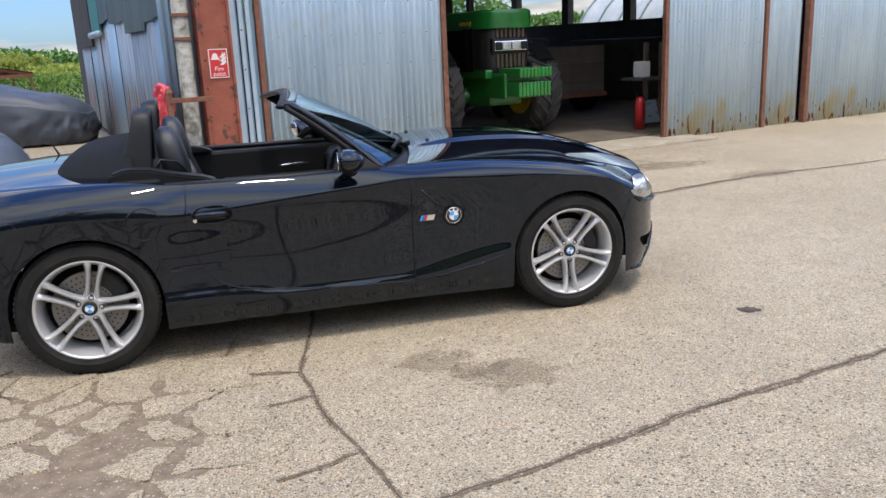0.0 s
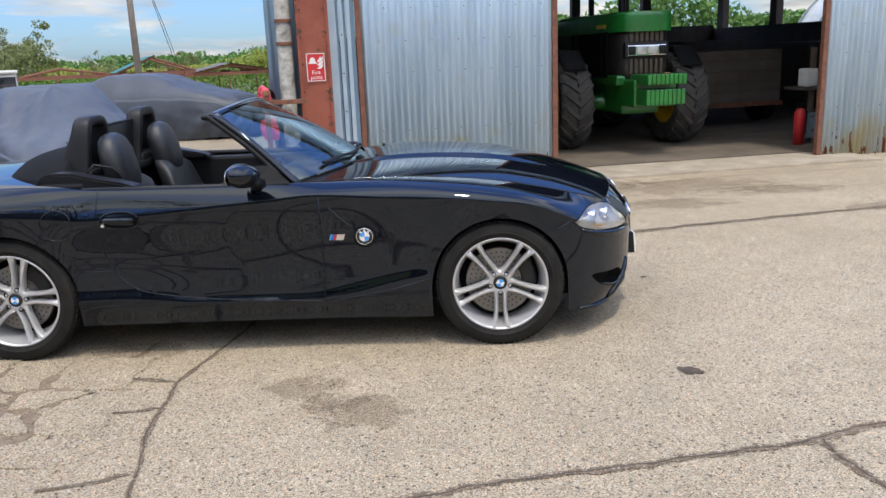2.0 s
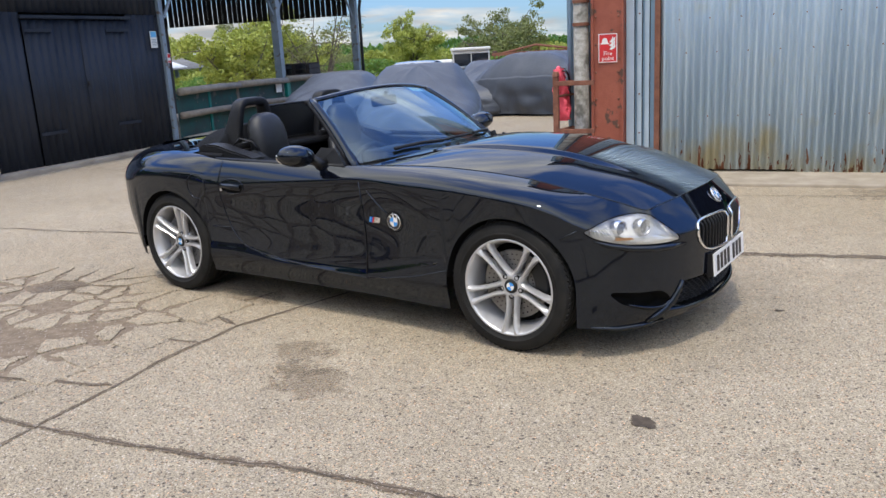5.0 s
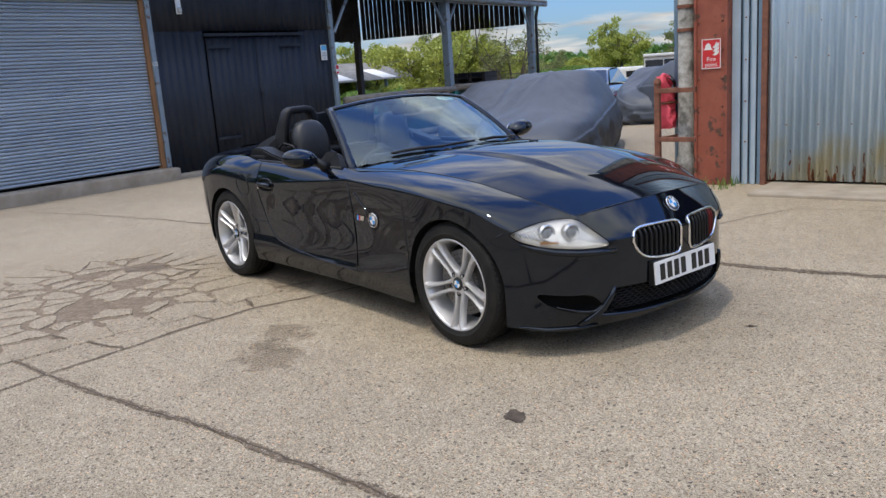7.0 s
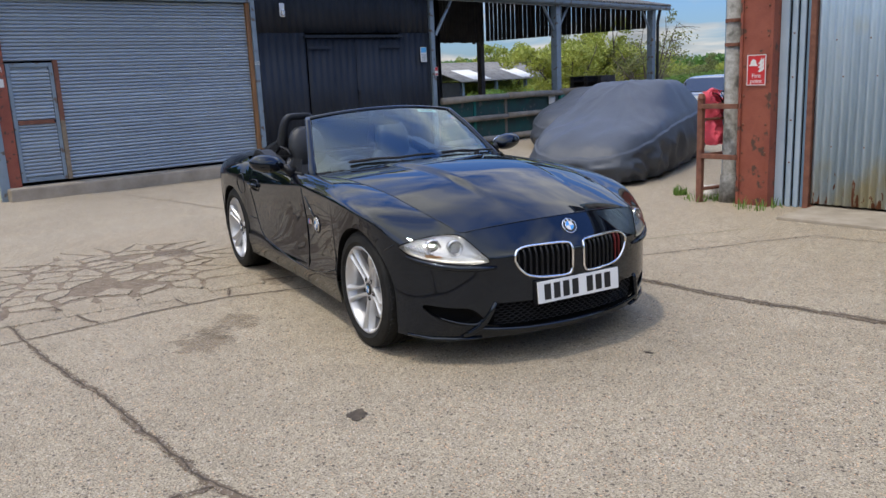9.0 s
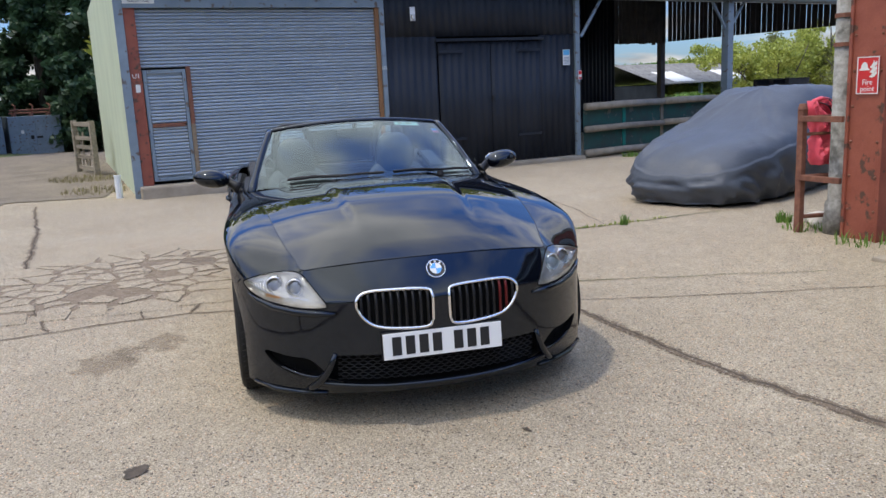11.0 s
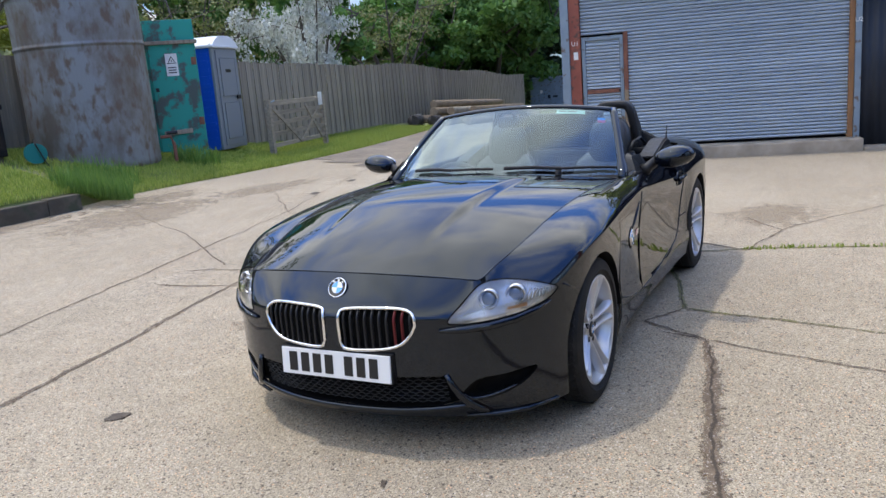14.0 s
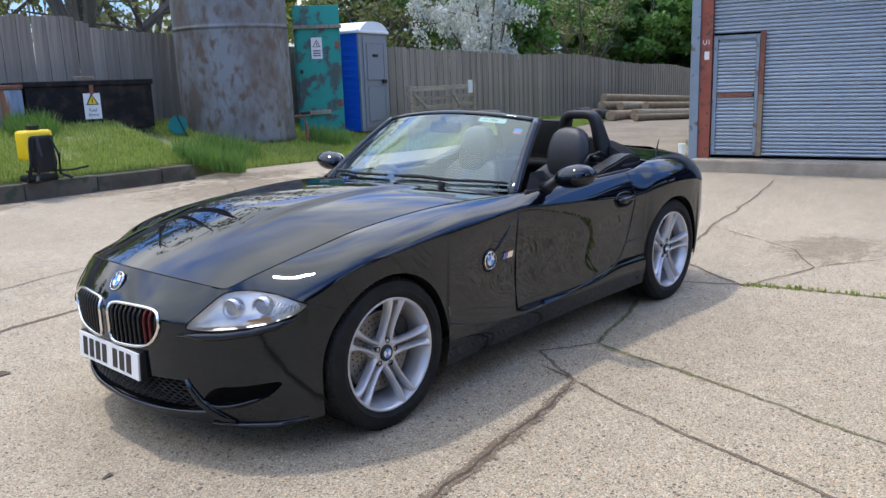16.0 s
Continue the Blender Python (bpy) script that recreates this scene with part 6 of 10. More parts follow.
def build_screen(car):
    bm = bmesh.new()
    grid(bm, [[windscreen_point(u, w) for w in np.linspace(-0.985, 0.985, 41)] for u in np.linspace(0.0, 0.985, 15)])
    ws = part("windscreen", bm, GLASS, car, "clear curved windscreen", smooth=True)
    ws.visible_shadow = False
    for sd in (1, -1):
        pts = [windscreen_point(u, sd) for u in np.linspace(-0.06, 1.0, 14)]
        part("windscreen_pillar", tubed(pts, [0.030] * 3 + [0.023] * 11, 10, squash=0.75), PAINT, car, "gloss black windscreen pillar", smooth=True)
        part("pillar_seal", tubed([p + Vector((-0.03, -sd * 0.006, -0.012)) for p in pts], 0.018, 8), BLACK_PLASTIC, car, smooth=True)
    top = [windscreen_point(1.01, w) for w in np.linspace(-1, 1, 31)]
    part("windscreen_header", tubed([p + Vector((-0.012, 0, -0.004)) for p in top], 0.030, 12, squash=0.5), PAINT, car, "black windscreen header rail", smooth=True)
    part("header_trim", tubed([p + Vector((-0.050, 0, -0.012)) for p in top], 0.028, 10, squash=0.5), BLACK_PLASTIC, car, smooth=True)
    bm = bmesh.new()
    grid(bm, [[windscreen_point(-0.02, w) + Vector((dx, 0, dz)) for w in np.linspace(-1, 1, 31)] for dx, dz in ((-0.03, -0.012), (0.0, -0.006), (0.05, -0.016), (0.12, -0.03))])
    part("scuttle", bm, BLACK_PLASTIC, car, "black plastic scuttle", smooth=True)
    # interior mirror, tax disc and sticker
    for sd, y0, dirn in ((-1, -0.20, -1), (1, 0.42, -1)):
        base = Vector((0.485, y0, 0.917)) if sd < 0 else Vector((0.42, y0, 0.918))
        wp = [windscreen_point(0.07 + 0.03 * t, (y0 + d) / 0.70) + Vector((0.02, 0, 0.012)) for t, d in ((0, 0.0), (0.3, 0.12), (0.2, 0.26))]
        wq = [windscreen_point(0.07 + 0.03 * t, (y0 + d) / 0.70) + Vector((0.02, 0, 0.012)) for t, d in ((0, 0.0), (0.6, -0.14), (0.3, -0.30))]
        wi = part("wiper_arm", tubed([base + Vector((0.02, 0, -0.015)), base + Vector((0.01, 0.0, 0.012))], 0.019, 10), BLACK_PLASTIC, car, "black wiper arm")
        part("wiper_blade", tubed(wp[:1] + wp, 0.0075, 8), BLACK_PLASTIC, wi)
        part("wiper_blade", tubed(wq[:1] + wq, 0.0095, 8), BLACK_PLASTIC, wi)
    mir = part("interior_mirror", boxed((-0.012, -0.115, -0.033), (0.02, 0.115, 0.033), 0.014, pose(-0.10, -0.02, 1.165, 0, -8, 0)), BLACK_PLASTIC, car, "black interior mirror", smooth=True)
    part("mirror_stem", tubed([(-0.09, -0.02, 1.18), (-0.07, -0.02, 1.225)], 0.014, 8), BLACK_PLASTIC, mir)
    bm = bmesh.new()
    grid(bm, [[windscreen_point(u, w) + Vector((-0.003, 0, -0.003)) for w in np.linspace(0.43, 0.72, 8)] for u in (0.885, 0.955)])
    part("sticker", bm, mat_sticker, ws, "pale green sticker in the windscreen")
    for u0, u1, mt in ((0.745, 0.79, mat_pink), (0.79, 0.835, LIGHT_BLUE)):
        bm = bmesh.new()
        grid(bm, [[windscreen_point(u, w) + Vector((-0.003, 0, -0.003)) for w in np.linspace(0.84, 0.91, 4)] for u in (u0, u1)])
        part("permit", bm, mt, ws, "small pink and blue permit")
    for i, (a, b) in enumerate(((0.47, 0.53), (0.56, 0.64))):
        bm = bmesh.new()
        grid(bm, [[windscreen_point(u, w) + Vector((0.001, 0, 0.001)) for w in np.linspace(a, b, 4)] for u in (0.91, 0.93)])
        part("sticker_bar", bm, mat_bar_grey, ws)


mat_pink = mat("pink_permit", (0.45, 0.10, 0.22), 0.5)
mat_sticker = mat("pale_sticker", (0.45, 0.66, 0.60), 0.5)
mat_bar_grey = mat("grey_ink", (0.25, 0.32, 0.30), 0.6)


def build_mirrors(car):
    for sd in (1, -1):
        bm = bmesh.new()
        bmesh.ops.create_uvsphere(bm, u_segments=24, v_segments=14, radius=1.0)
        for v in bm.verts:
            x, y, z = v.co
            if x < -0.35:
                x = -0.35 - (abs(x) - 0.35) * 0.12
            v.co = Vector((0.055 + x * 0.085, y * 0.112, z * 0.060 + 0.012 * y * sd))
        bmesh.ops.transform(bm, matrix=pose(-0.04, sd * 0.945, 0.942, 0, 0, sd * 8), verts=bm.verts)
        mr = part("door_mirror", bm, PAINT, car, "gloss black door mirror", smooth=True)
        bm = bmesh.new()
        bmesh.ops.create_uvsphere(bm, u_segments=24, v_segments=10, radius=1.0, matrix=pose(-0.031, sd * 0.945, 0.942, 0, 0, sd * 8) @ Matrix.Diagonal((0.006, 0.098, 0.048, 1)))
        part("mirror_glass", bm, CHROME, mr, smooth=True)
        part("mirror_foot", tubed([(0.02, sd * 0.86, 0.925), (0.04, sd * 0.815, 0.89), (0.05, sd * 0.785, 0.868)], [0.026, 0.028, 0.045], 10), BLACK_PLASTIC, mr, smooth=True)
        bm = bmesh.new()
        pr = [(0.22, 0.79, 0.868), (0.02, 0.795, 0.868), (-0.03, 0.79, 0.90), (0.03, 0.765, 0.965), (0.10, 0.735, 0.96)]
        bm.faces.new([bm.verts.new((x, sd * y, z)) for x, y, z in pr])
        bmesh.ops.solidify(bm, geom=bm.faces[:], thickness=0.012)
        part("mirror_triangle", bm, BLACK_PLASTIC, mr)


def seat(car, y):
    S = new("seat")
    S.parent = car
    S.matrix_basis = pose(-0.62, y, 0)

    def pad(name, prof, half, label=""):
        """A padded slab: (x, z, thickness, half width) rows from foot to head."""
        bm = bmesh.new()
        rows = []
        for x, z, th, hw in prof:
            ring = []
            for q in np.linspace(0, 2 * math.pi, 21)[:-1]:
                c, s_ = math.cos(q), math.sin(q)
                yy = hw * math.copysign(abs(s_) ** 0.6, s_)
                xx = th * math.copysign(abs(c) ** 0.7, c) + 0.045 * (abs(s_) ** 4) * (1 if hw > 0.2 else 0)
                ring.append((x + xx, yy, z))
            rows.append(ring + ring[:1])
        vs = grid(bm, rows)
        bm.faces.new([v for v in vs[-1][:-1]])
        bm.faces.new([v for v in vs[0][:-1]])
        bmesh.ops.remove_doubles(bm, verts=bm.verts, dist=1e-4)
        return part(name, bm, LEATHER, S, label, smooth=True)
    pad("backrest", [(0.02, 0.36, 0.07, 0.20), (-0.02, 0.46, 0.075, 0.245), (-0.07, 0.60, 0.07, 0.25), (-0.12, 0.74, 0.06, 0.24), (-0.155, 0.84, 0.055, 0.215), (-0.172, 0.89, 0.052, 0.16), (-0.178, 0.905, 0.045, 0.11)], 0.24, "black leather bucket backrest")
    pad("headrest", [(-0.155, 0.80, 0.050, 0.105), (-0.160, 0.84, 0.064, 0.128), (-0.170, 0.90, 0.070, 0.140), (-0.182, 0.97, 0.070, 0.142), (-0.193, 1.03, 0.066, 0.134), (-0.202, 1.08, 0.056, 0.112), (-0.207, 1.108, 0.042, 0.080), (-0.209, 1.122, 0.020, 0.04)], 0.13, "tall oval black leather headrest")
    bm = bmesh.new()
    box(bm, (-0.02, -0.25, 0.24), (0.50, 0.25, 0.40), 0.05)
    part("cushion", bm, LEATHER, S, smooth=True)
    return S


def build_cabin(car):
    # tub
    part("cabin_floor", boxed((-1.0, -0.70, 0.20), (0.50, 0.70, 0.235)), MATT_BLACK, car)
    part("underbody", boxed((-1.75, -0.62, 0.19), (1.80, 0.62, 0.30), 0.02), MATT_BLACK, car)
    part("rear_bulkhead", boxed((-1.06, -0.70, 0.22), (-0.97, 0.70, 0.90), 0.03), BLACK_PLASTIC, car)
    part("rear_shelf", boxed((-1.12, -0.72, 0.86), (-0.86, 0.72, 0.905), 0.018), BLACK_PLASTIC, car)
    for sd in (1, -1):
        dl = part("door_card", boxed((-0.90, sd * 0.68, 0.25), (0.36, sd * 0.765, 0.855), 0.02), BLACK_PLASTIC, car, "black door lining")
        part("armrest", boxed((-0.55, sd * 0.615, 0.62), (0.20, sd * 0.69, 0.68), 0.022), LEATHER, dl, smooth=True)
        part("door_pull", tubed([(0.02, sd * 0.66, 0.735), (-0.03, sd * 0.645, 0.74), (-0.14, sd * 0.645, 0.735), (-0.18, sd * 0.66, 0.73)], 0.008, 8), CHROME, dl, "bright door pull", smooth=True)
        part("door_top", tubed([(0.20, sd * 0.775, 0.868), (-0.3, sd * 0.785, 0.868), (-0.84, sd * 0.78, 0.872)], 0.016, 8), BLACK_PLASTIC, car, smooth=True)
        # roll hoop: a deep padded arch that leans forward
        y0 = sd * 0.375
        path = spline([(0, -0.155, 0.885), (0, -0.135, 1.02), (0, -0.112, 1.145), (0, -0.078, 1.190), (0, 0, 1.196), (0, 0.078, 1.190), (0, 0.112, 1.145), (0, 0.135, 1.02), (0, 0.155, 0.885)], 5)
        bm = bmesh.new()
        rows = []
        for i, p in enumerate(path):
            d = (path[min(i + 1, len(path) - 1)] - path[max(i - 1, 0)]).normalized()
            nn = Vector((0, -d.z, d.y))
            up = step(0.90, 1.19, p.z)
            xc, dx, th = -0.985 + 0.055 * up, 0.085 - 0.040 * up, 0.027
            ring = []
            for q in np.linspace(0, 2 * math.pi, 17)[:-1]:
                c, s_ = math.cos(q), math.sin(q)
                v = Vector((xc + dx * math.copysign(abs(c) ** 0.45, c), y0, 0)) + Vector((0, p.y, p.z)) + nn * (th * math.copysign(abs(s_) ** 0.45, s_))
                ring.append(v)
            rows.append(ring + ring[:1])
        grid(bm, rows)
        bmesh.ops.remove_doubles(bm, verts=bm.verts, dist=1e-5)
        hp = part("roll_hoop", bm, BLACK_PLASTIC, car, "black padded roll hoop", smooth=True)
        part("hoop_base", boxed((-1.08, y0 - 0.165, 0.87), (-0.88, y0 + 0.165, 0.945), 0.02), BLACK_PLASTIC, hp)
        # angular trim that runs from the door back to the roof
        bm = bmesh.new()
        prism(bm, [(-1.11, 0.86), (-1.09, 0.935), (-1.02, 0.955), (-0.92, 0.950), (-0.80, 0.920), (-0.66, 0.893), (-0.60, 0.872), (-0.60, 0.86)], sd * 0.11, pose(0, sd * 0.600, 0))
        bmesh.ops.bevel(bm, geom=bm.edges[:], offset=0.010, segments=2, affect="EDGES")
        part("side_fairing", bm, BLACK_PLASTIC, car, "black plastic trim behind the door")
        part("belt_guide", tubed([(-0.90, sd * 0.585, 0.93), (-0.86, sd * 0.56, 0.975), (-0.78, sd * 0.53, 0.955), (-0.74, sd * 0.52, 0.90)], 0.013, 8, squash=0.5), BLACK_PLASTIC, car, smooth=True)
    part("wind_deflector", boxed((-0.945, -0.25, 0.93), (-0.935, 0.25, 1.145), 0.004), mat_mesh, car, "dark mesh wind deflector between the hoops")
    part("deflector_frame", tubed(spline([(-0.94, -0.26, 0.92), (-0.94, -0.25, 1.13), (-0.94, -0.2, 1.15), (-0.94, 0.2, 1.15), (-0.94, 0.25, 1.13), (-0.94, 0.26, 0.92)], 4), 0.010, 8), BLACK_PLASTIC, car, smooth=True)
    seat(car, -0.37)
    seat(car, 0.37)
    # dash, binnacle, console
    bm = bmesh.new()
    rows = []
    for x, z in ((0.46, 0.86), (0.36, 0.885), (0.24, 0.885), (0.16, 0.865), (0.13, 0.82), (0.16, 0.70), (0.22, 0.52)):
        rows.append([(x - 0.02 * (1 - (y / 0.7) ** 2), y, z - 0.05 * (abs(y) / 0.7) ** 4) for y in np.linspace(-0.70, 0.70, 21)])
    grid(bm, rows)
    part("dashboard", bm, BLACK_PLASTIC, car, "black dashboard", smooth=True)
    part("binnacle", boxed((0.12, -0.55, 0.82), (0.32, -0.20, 0.925), 0.04), BLACK_PLASTIC, car, smooth=True)
    part("centre_console", boxed((-0.75, -0.10, 0.22), (0.25, 0.10, 0.50), 0.03), BLACK_PLASTIC, car, smooth=True)
    ring = [Vector((0.02 + 0.055 * math.sin(q), -0.37 + 0.178 * math.cos(q), 0.77 + 0.168 * math.sin(q))) for q in np.linspace(0, 2 * math.pi, 33)[:-1]]
    sw = part("steering_wheel", tubed(ring, 0.0155, 10, closed=True), LEATHER, car, "black leather steering wheel", smooth=True)
    bm = bmesh.new()
    bmesh.ops.create_uvsphere(bm, u_segments=16, v_segments=8, radius=1, matrix=pose(0.03, -0.37, 0.77, 0, 18, 0) @ Matrix.Diagonal((0.03, 0.07, 0.065, 1)))
    part("wheel_boss", bm, BLACK_PLASTIC, sw, smooth=True)
    for a in (0, 180, 270):
        q = radians(a)
        part("wheel_spoke", tubed([(0.03, -0.37, 0.77), (0.02 + 0.055 * math.sin(q), -0.37 + 0.17 * math.cos(q), 0.77 + 0.16 * math.sin(q))], 0.012, 8), STEEL, sw)


mat_mesh = glass_mat("deflector_mesh", (0.35, 0.36, 0.38), 0.3, 0.5)


def build_details(car):
    for sd in (1, -1):
        kidney(car, sd)
        headlight(car, sd)
        # panel gaps, drawn as raised gloss beads that glint like their bright edges
        glint_bead("door_gap_glint", [on_side(x, z, 0.0004, sd) for x, z in [(0.35, 0.865), (0.352, 0.80), (0.353, 0.6), (0.354, 0.4), (0.352, 0.268)]], car)
        rear = spline([(x, 0, z) for x, z in [(0.352, 0.268), (0.0, 0.284), (-0.25, 0.303), (-0.45, 0.328), (-0.60, 0.365), (-0.695, 0.45), (-0.745, 0.56), (-0.765, 0.70), (-0.755, 0.80), (-0.752, 0.872)]], 5)
        glint_bead("door_gap_glint", [on_side(p.x, p.z, 0.0004, sd) for p in rear], car)
        glint_bead("sill_gap_glint", [on_side(x, z, 0.0004, sd) for x, z in [(0.352, 0.268), (0.5, 0.285), (0.7, 0.32), (0.897, 0.375)]], car)
        glint_bead("bumper_gap_glint", [on_side(x, z, 0.0004, sd) for x, z in [(-0.875, 0.466), (-0.83, 0.465), (-0.71, 0.465)]], car)
        glint_bead("bumper_gap_glint", [on_side(x, z, 0.0004, sd) for x, z in [(1.60, 0.628), (1.57, 0.612), (1.53, 0.592)]], car)
        # fuel flap on the driver's side only, its bright edge a raised gloss ring
        if sd < 0:
            ring = [on_side(-0.955 + 0.077 * math.cos(q), 0.715 + 0.077 * math.sin(q), 0.0006, sd) for q in np.linspace(0, 2 * math.pi, 30)[:-1]]
            part("fuel_flap_glint", tubed(ring, 0.0034, 6, closed=True), PAINT, car, smooth=True)
        # handle: a flush matt black patch for the shade in its cup, with a bar
        cup = [on_side(-0.640 + 0.094 * math.copysign(abs(math.cos(q)) ** 0.7, math.cos(q)), 0.728 + 0.043 * math.sin(q), 0.0012, sd) for q in np.linspace(0, 2 * math.pi, 30)[:-1]]
        bm = bmesh.new()
        bm.faces.new([bm.verts.new(p) for p in cup])
        part("handle_cup_shade", bm, MATT_BLACK, car)
        part("handle_rim", tubed(cup, 0.0045, 6, closed=True), PAINT, car, smooth=True)
        part("door_handle", tubed([on_side(-0.725, 0.728, 0.010, sd), on_side(-0.70, 0.735, 0.022, sd), on_side(-0.60, 0.735, 0.022, sd), on_side(-0.565, 0.730, 0.010, sd)], 0.014, 10), PAINT, car, "gloss black door handle", smooth=True)
        if sd < 0:
            part("key_lock", lathe(bmesh.new(), [(0.009, 0), (0.009, 0.005), (0, 0.005)], 14, "Z", Matrix.Translation(on_side(-0.722, 0.710, 0.012, sd)) @ Matrix.Rotation(radians(90), 4, "X")), CHROME, car)
        # badges on the wing
        c = on_side(0.573, 0.600, 0.004, sd)
        roundel("wing_badge", c, (0, sd, -0.05), 0.042, car)
        well = [on_side(0.573 + 0.055 * math.cos(q), 0.600 + 0.055 * math.sin(q), 0.0005, sd) for q in np.linspace(0, 2 * math.pi, 30)[:-1]]
        part("badge_well", tubed(well, 0.003, 6, closed=True), MATT_BLACK, car)
        for i, mt in enumerate((LIGHT_BLUE, BLUE, RED, CHROME)):
            x0 = 0.392 + i * 0.011
            w = 0.009 if i < 3 else 0.040
            quad = [(x0, 0.583), (x0 + w, 0.583), (x0 + w + 0.010, 0.613), (x0 + 0.010, 0.613)]
            if sd > 0:
                quad = [(0.855 - x, z) for x, z in quad]
            bm = bmesh.new()
            bm.faces.new([bm.verts.new(on_side(x if sd < 0 else x - 0.0, z, 0.004, sd)) for x, z in quad])
            part("stripe_badge", bm, mt, car)
        # slash vent edge behind the wheel, lower body crease
        part("wing_slash", tubed([on_side(x, z, 0.001, sd) for x, z in [(0.40, 0.755), (0.45, 0.70), (0.50, 0.655), (0.53, 0.64)]], [0.003, 0.006, 0.006, 0.002], 6), PAINT, car, smooth=True)
        # bumper shelf under the lamp, washer cover
        part("bumper_shelf", tubed([on_front(sd * y, z, 0.006) for y, z in ((0.44, 0.522), (0.52, 0.522), (0.60, 0.524), (0.68, 0.535), (0.745, 0.556), (0.785, 0.58))], [0.007, 0.015, 0.016, 0.015, 0.012, 0.003], 10), PAINT, car, smooth=True)
        part("side_intake", bowl(SIDE_INTAKE, sd, ((1.0, 0.0), (0.93, 0.03), (0.80, 0.06)), (0.62, 0.272)), MATT_BLACK, car, "hollow side intake")
        part("intake_pillar", tubed([on_front(sd * y, z, 0.001) for y, z in ((0.452, 0.345), (0.468, 0.300), (0.488, 0.255), (0.512, 0.215), (0.545, 0.180), (0.580, 0.158))], [0.010, 0.014, 0.017, 0.019, 0.018, 0.010], 10), PAINT, car, "gloss black blade beside the intake", smooth=True)
        bl = spline([(0, 0.500, 0.250), (0, 0.530, 0.226), (0, 0.600, 0.234), (0, 0.680, 0.262)], 5)
        part("intake_blade", tubed([on_front(sd * p.y, p.z, -0.004) for p in bl], [0.012 - 0.008 * k / len(bl) for k in range(len(bl))], 8), PAINT, car, smooth=True)
        part("lip_corner", tubed([on_front(sd * y, z, 0.004) for y, z in ((0.49, 0.15), (0.60, 0.145), (0.70, 0.148), (0.79, 0.165))], [0.008, 0.012, 0.012, 0.008], 8), PAINT, car, smooth=True)
    # lower lip and grille mesh
    part("centre_intake", bowl([(-0.452, 0.336), (0.452, 0.336), (0.490, 0.228), (0.400, 0.202), (0.2, 0.190), (-0.2, 0.190), (-0.400, 0.202), (-0.490, 0.228)], 1, ((1.0, 0.0), (0.97, 0.06), (0.9, 0.07)), (0.0, 0.262)), MATT_BLACK, car)
    part("front_lip", tubed([on_front(y, 0.186 + 0.018 * (abs(y) / 0.5) ** 3, 0.004) for y in np.linspace(-0.52, 0.52, 41)], 0.012, 8), PAINT, car, "gloss black lower lip", smooth=True)
    bm = bmesh.new()
    for k, z in enumerate(np.linspace(0.215, 0.33, 9)):
        tube(bm, [on_front(y, z, -0.018) + Vector((0.0, 0, 0.004 * math.sin(y * 160 + k * math.pi))) for y in np.linspace(-0.45, 0.45, 80)], 0.0028, 4)
    part("lower_mesh", bm, BLACK_PLASTIC, car, "black honeycomb mesh")
    # number plate: writing as plain bars
    pm = pose(2.060, 0, 0.376, 0, -4, 0)
    plate = part("number_plate", boxed((-0.004, -0.26, -0.0555), (0.004, 0.26, 0.0555), 0.002, pm), WHITE, car, "white front number plate")
    for i in range(7):
        y = -0.222 + i * 0.0585 + (0.035 if i > 3 else 0)
        part("plate_bar", boxed((0.0042, y, -0.040), (0.0055, y + 0.040, 0.040), 0, pm), BAR_BLACK, plate)
    part("plate_backing", boxed((-0.035, -0.265, -0.06), (-0.0045, 0.265, 0.06), 0.004, pm), BLACK_PLASTIC, car)
    roundel("bonnet_badge", on_front(0.0, 0.672, 0.004), (0.83, 0, 0.55), 0.041, car)
    # tail lamps and aerial
    for sd in (1, -1):
        bm = bmesh.new()
        rows = []
        for q in np.linspace(18.75, 20.1, 12):
            rows.append([wall_point(q, v)[0] for v in (1.05, 1.35, 1.7)])
        grid(bm, [[Vector((p.x * 1.003, sd * p.y * 1.006, p.z)) for p in r] for r in rows])
        part("tail_lamp", bm, RED, car, "red tail lamp", smooth=True)
    part("aerial", tubed([(-1.50, 0.60, 0.91), (-1.54, 0.60, 1.00)], [0.008, 0.002], 8), BLACK_PLASTIC, car)


def build_roadster():
    car = thing("sports_car", "gloss black two-seat roadster with its roof folded down", "car")
    build_body(car)
    build_bonnet(car)
    build_tail(car)
    w = build_wheel(car, AXLES[0], -1)
    build_wheel(car, AXLES[0], 1, w)
    build_wheel(car, AXLES[1], -1, w)
    build_wheel(car, AXLES[1], 1, w)
    build_screen(car)
    build_mirrors(car)
    build_cabin(car)
    build_details(car)
    return car


roadster = build_roadster()


# ---- things along the north side ----
def text_mesh(body, size, material, m, parent, name="lettering"):
    cu = bpy.data.curves.new(name, "FONT")
    cu.body, cu.size, cu.extrude, cu.align_x = body, size, 0.001, "CENTER"
    tmp = bpy.data.objects.new(name, cu)
    scene.collection.objects.link(tmp)
    dg = bpy.context.evaluated_depsgraph_get()
    me = bpy.data.meshes.new_from_object(tmp.evaluated_get(dg))
    bpy.data.objects.remove(tmp)
    me.materials.clear()
    me.materials.append(material)
    ob = new(name, me)
    ob.parent = parent
    ob.matrix_basis = m
    return ob


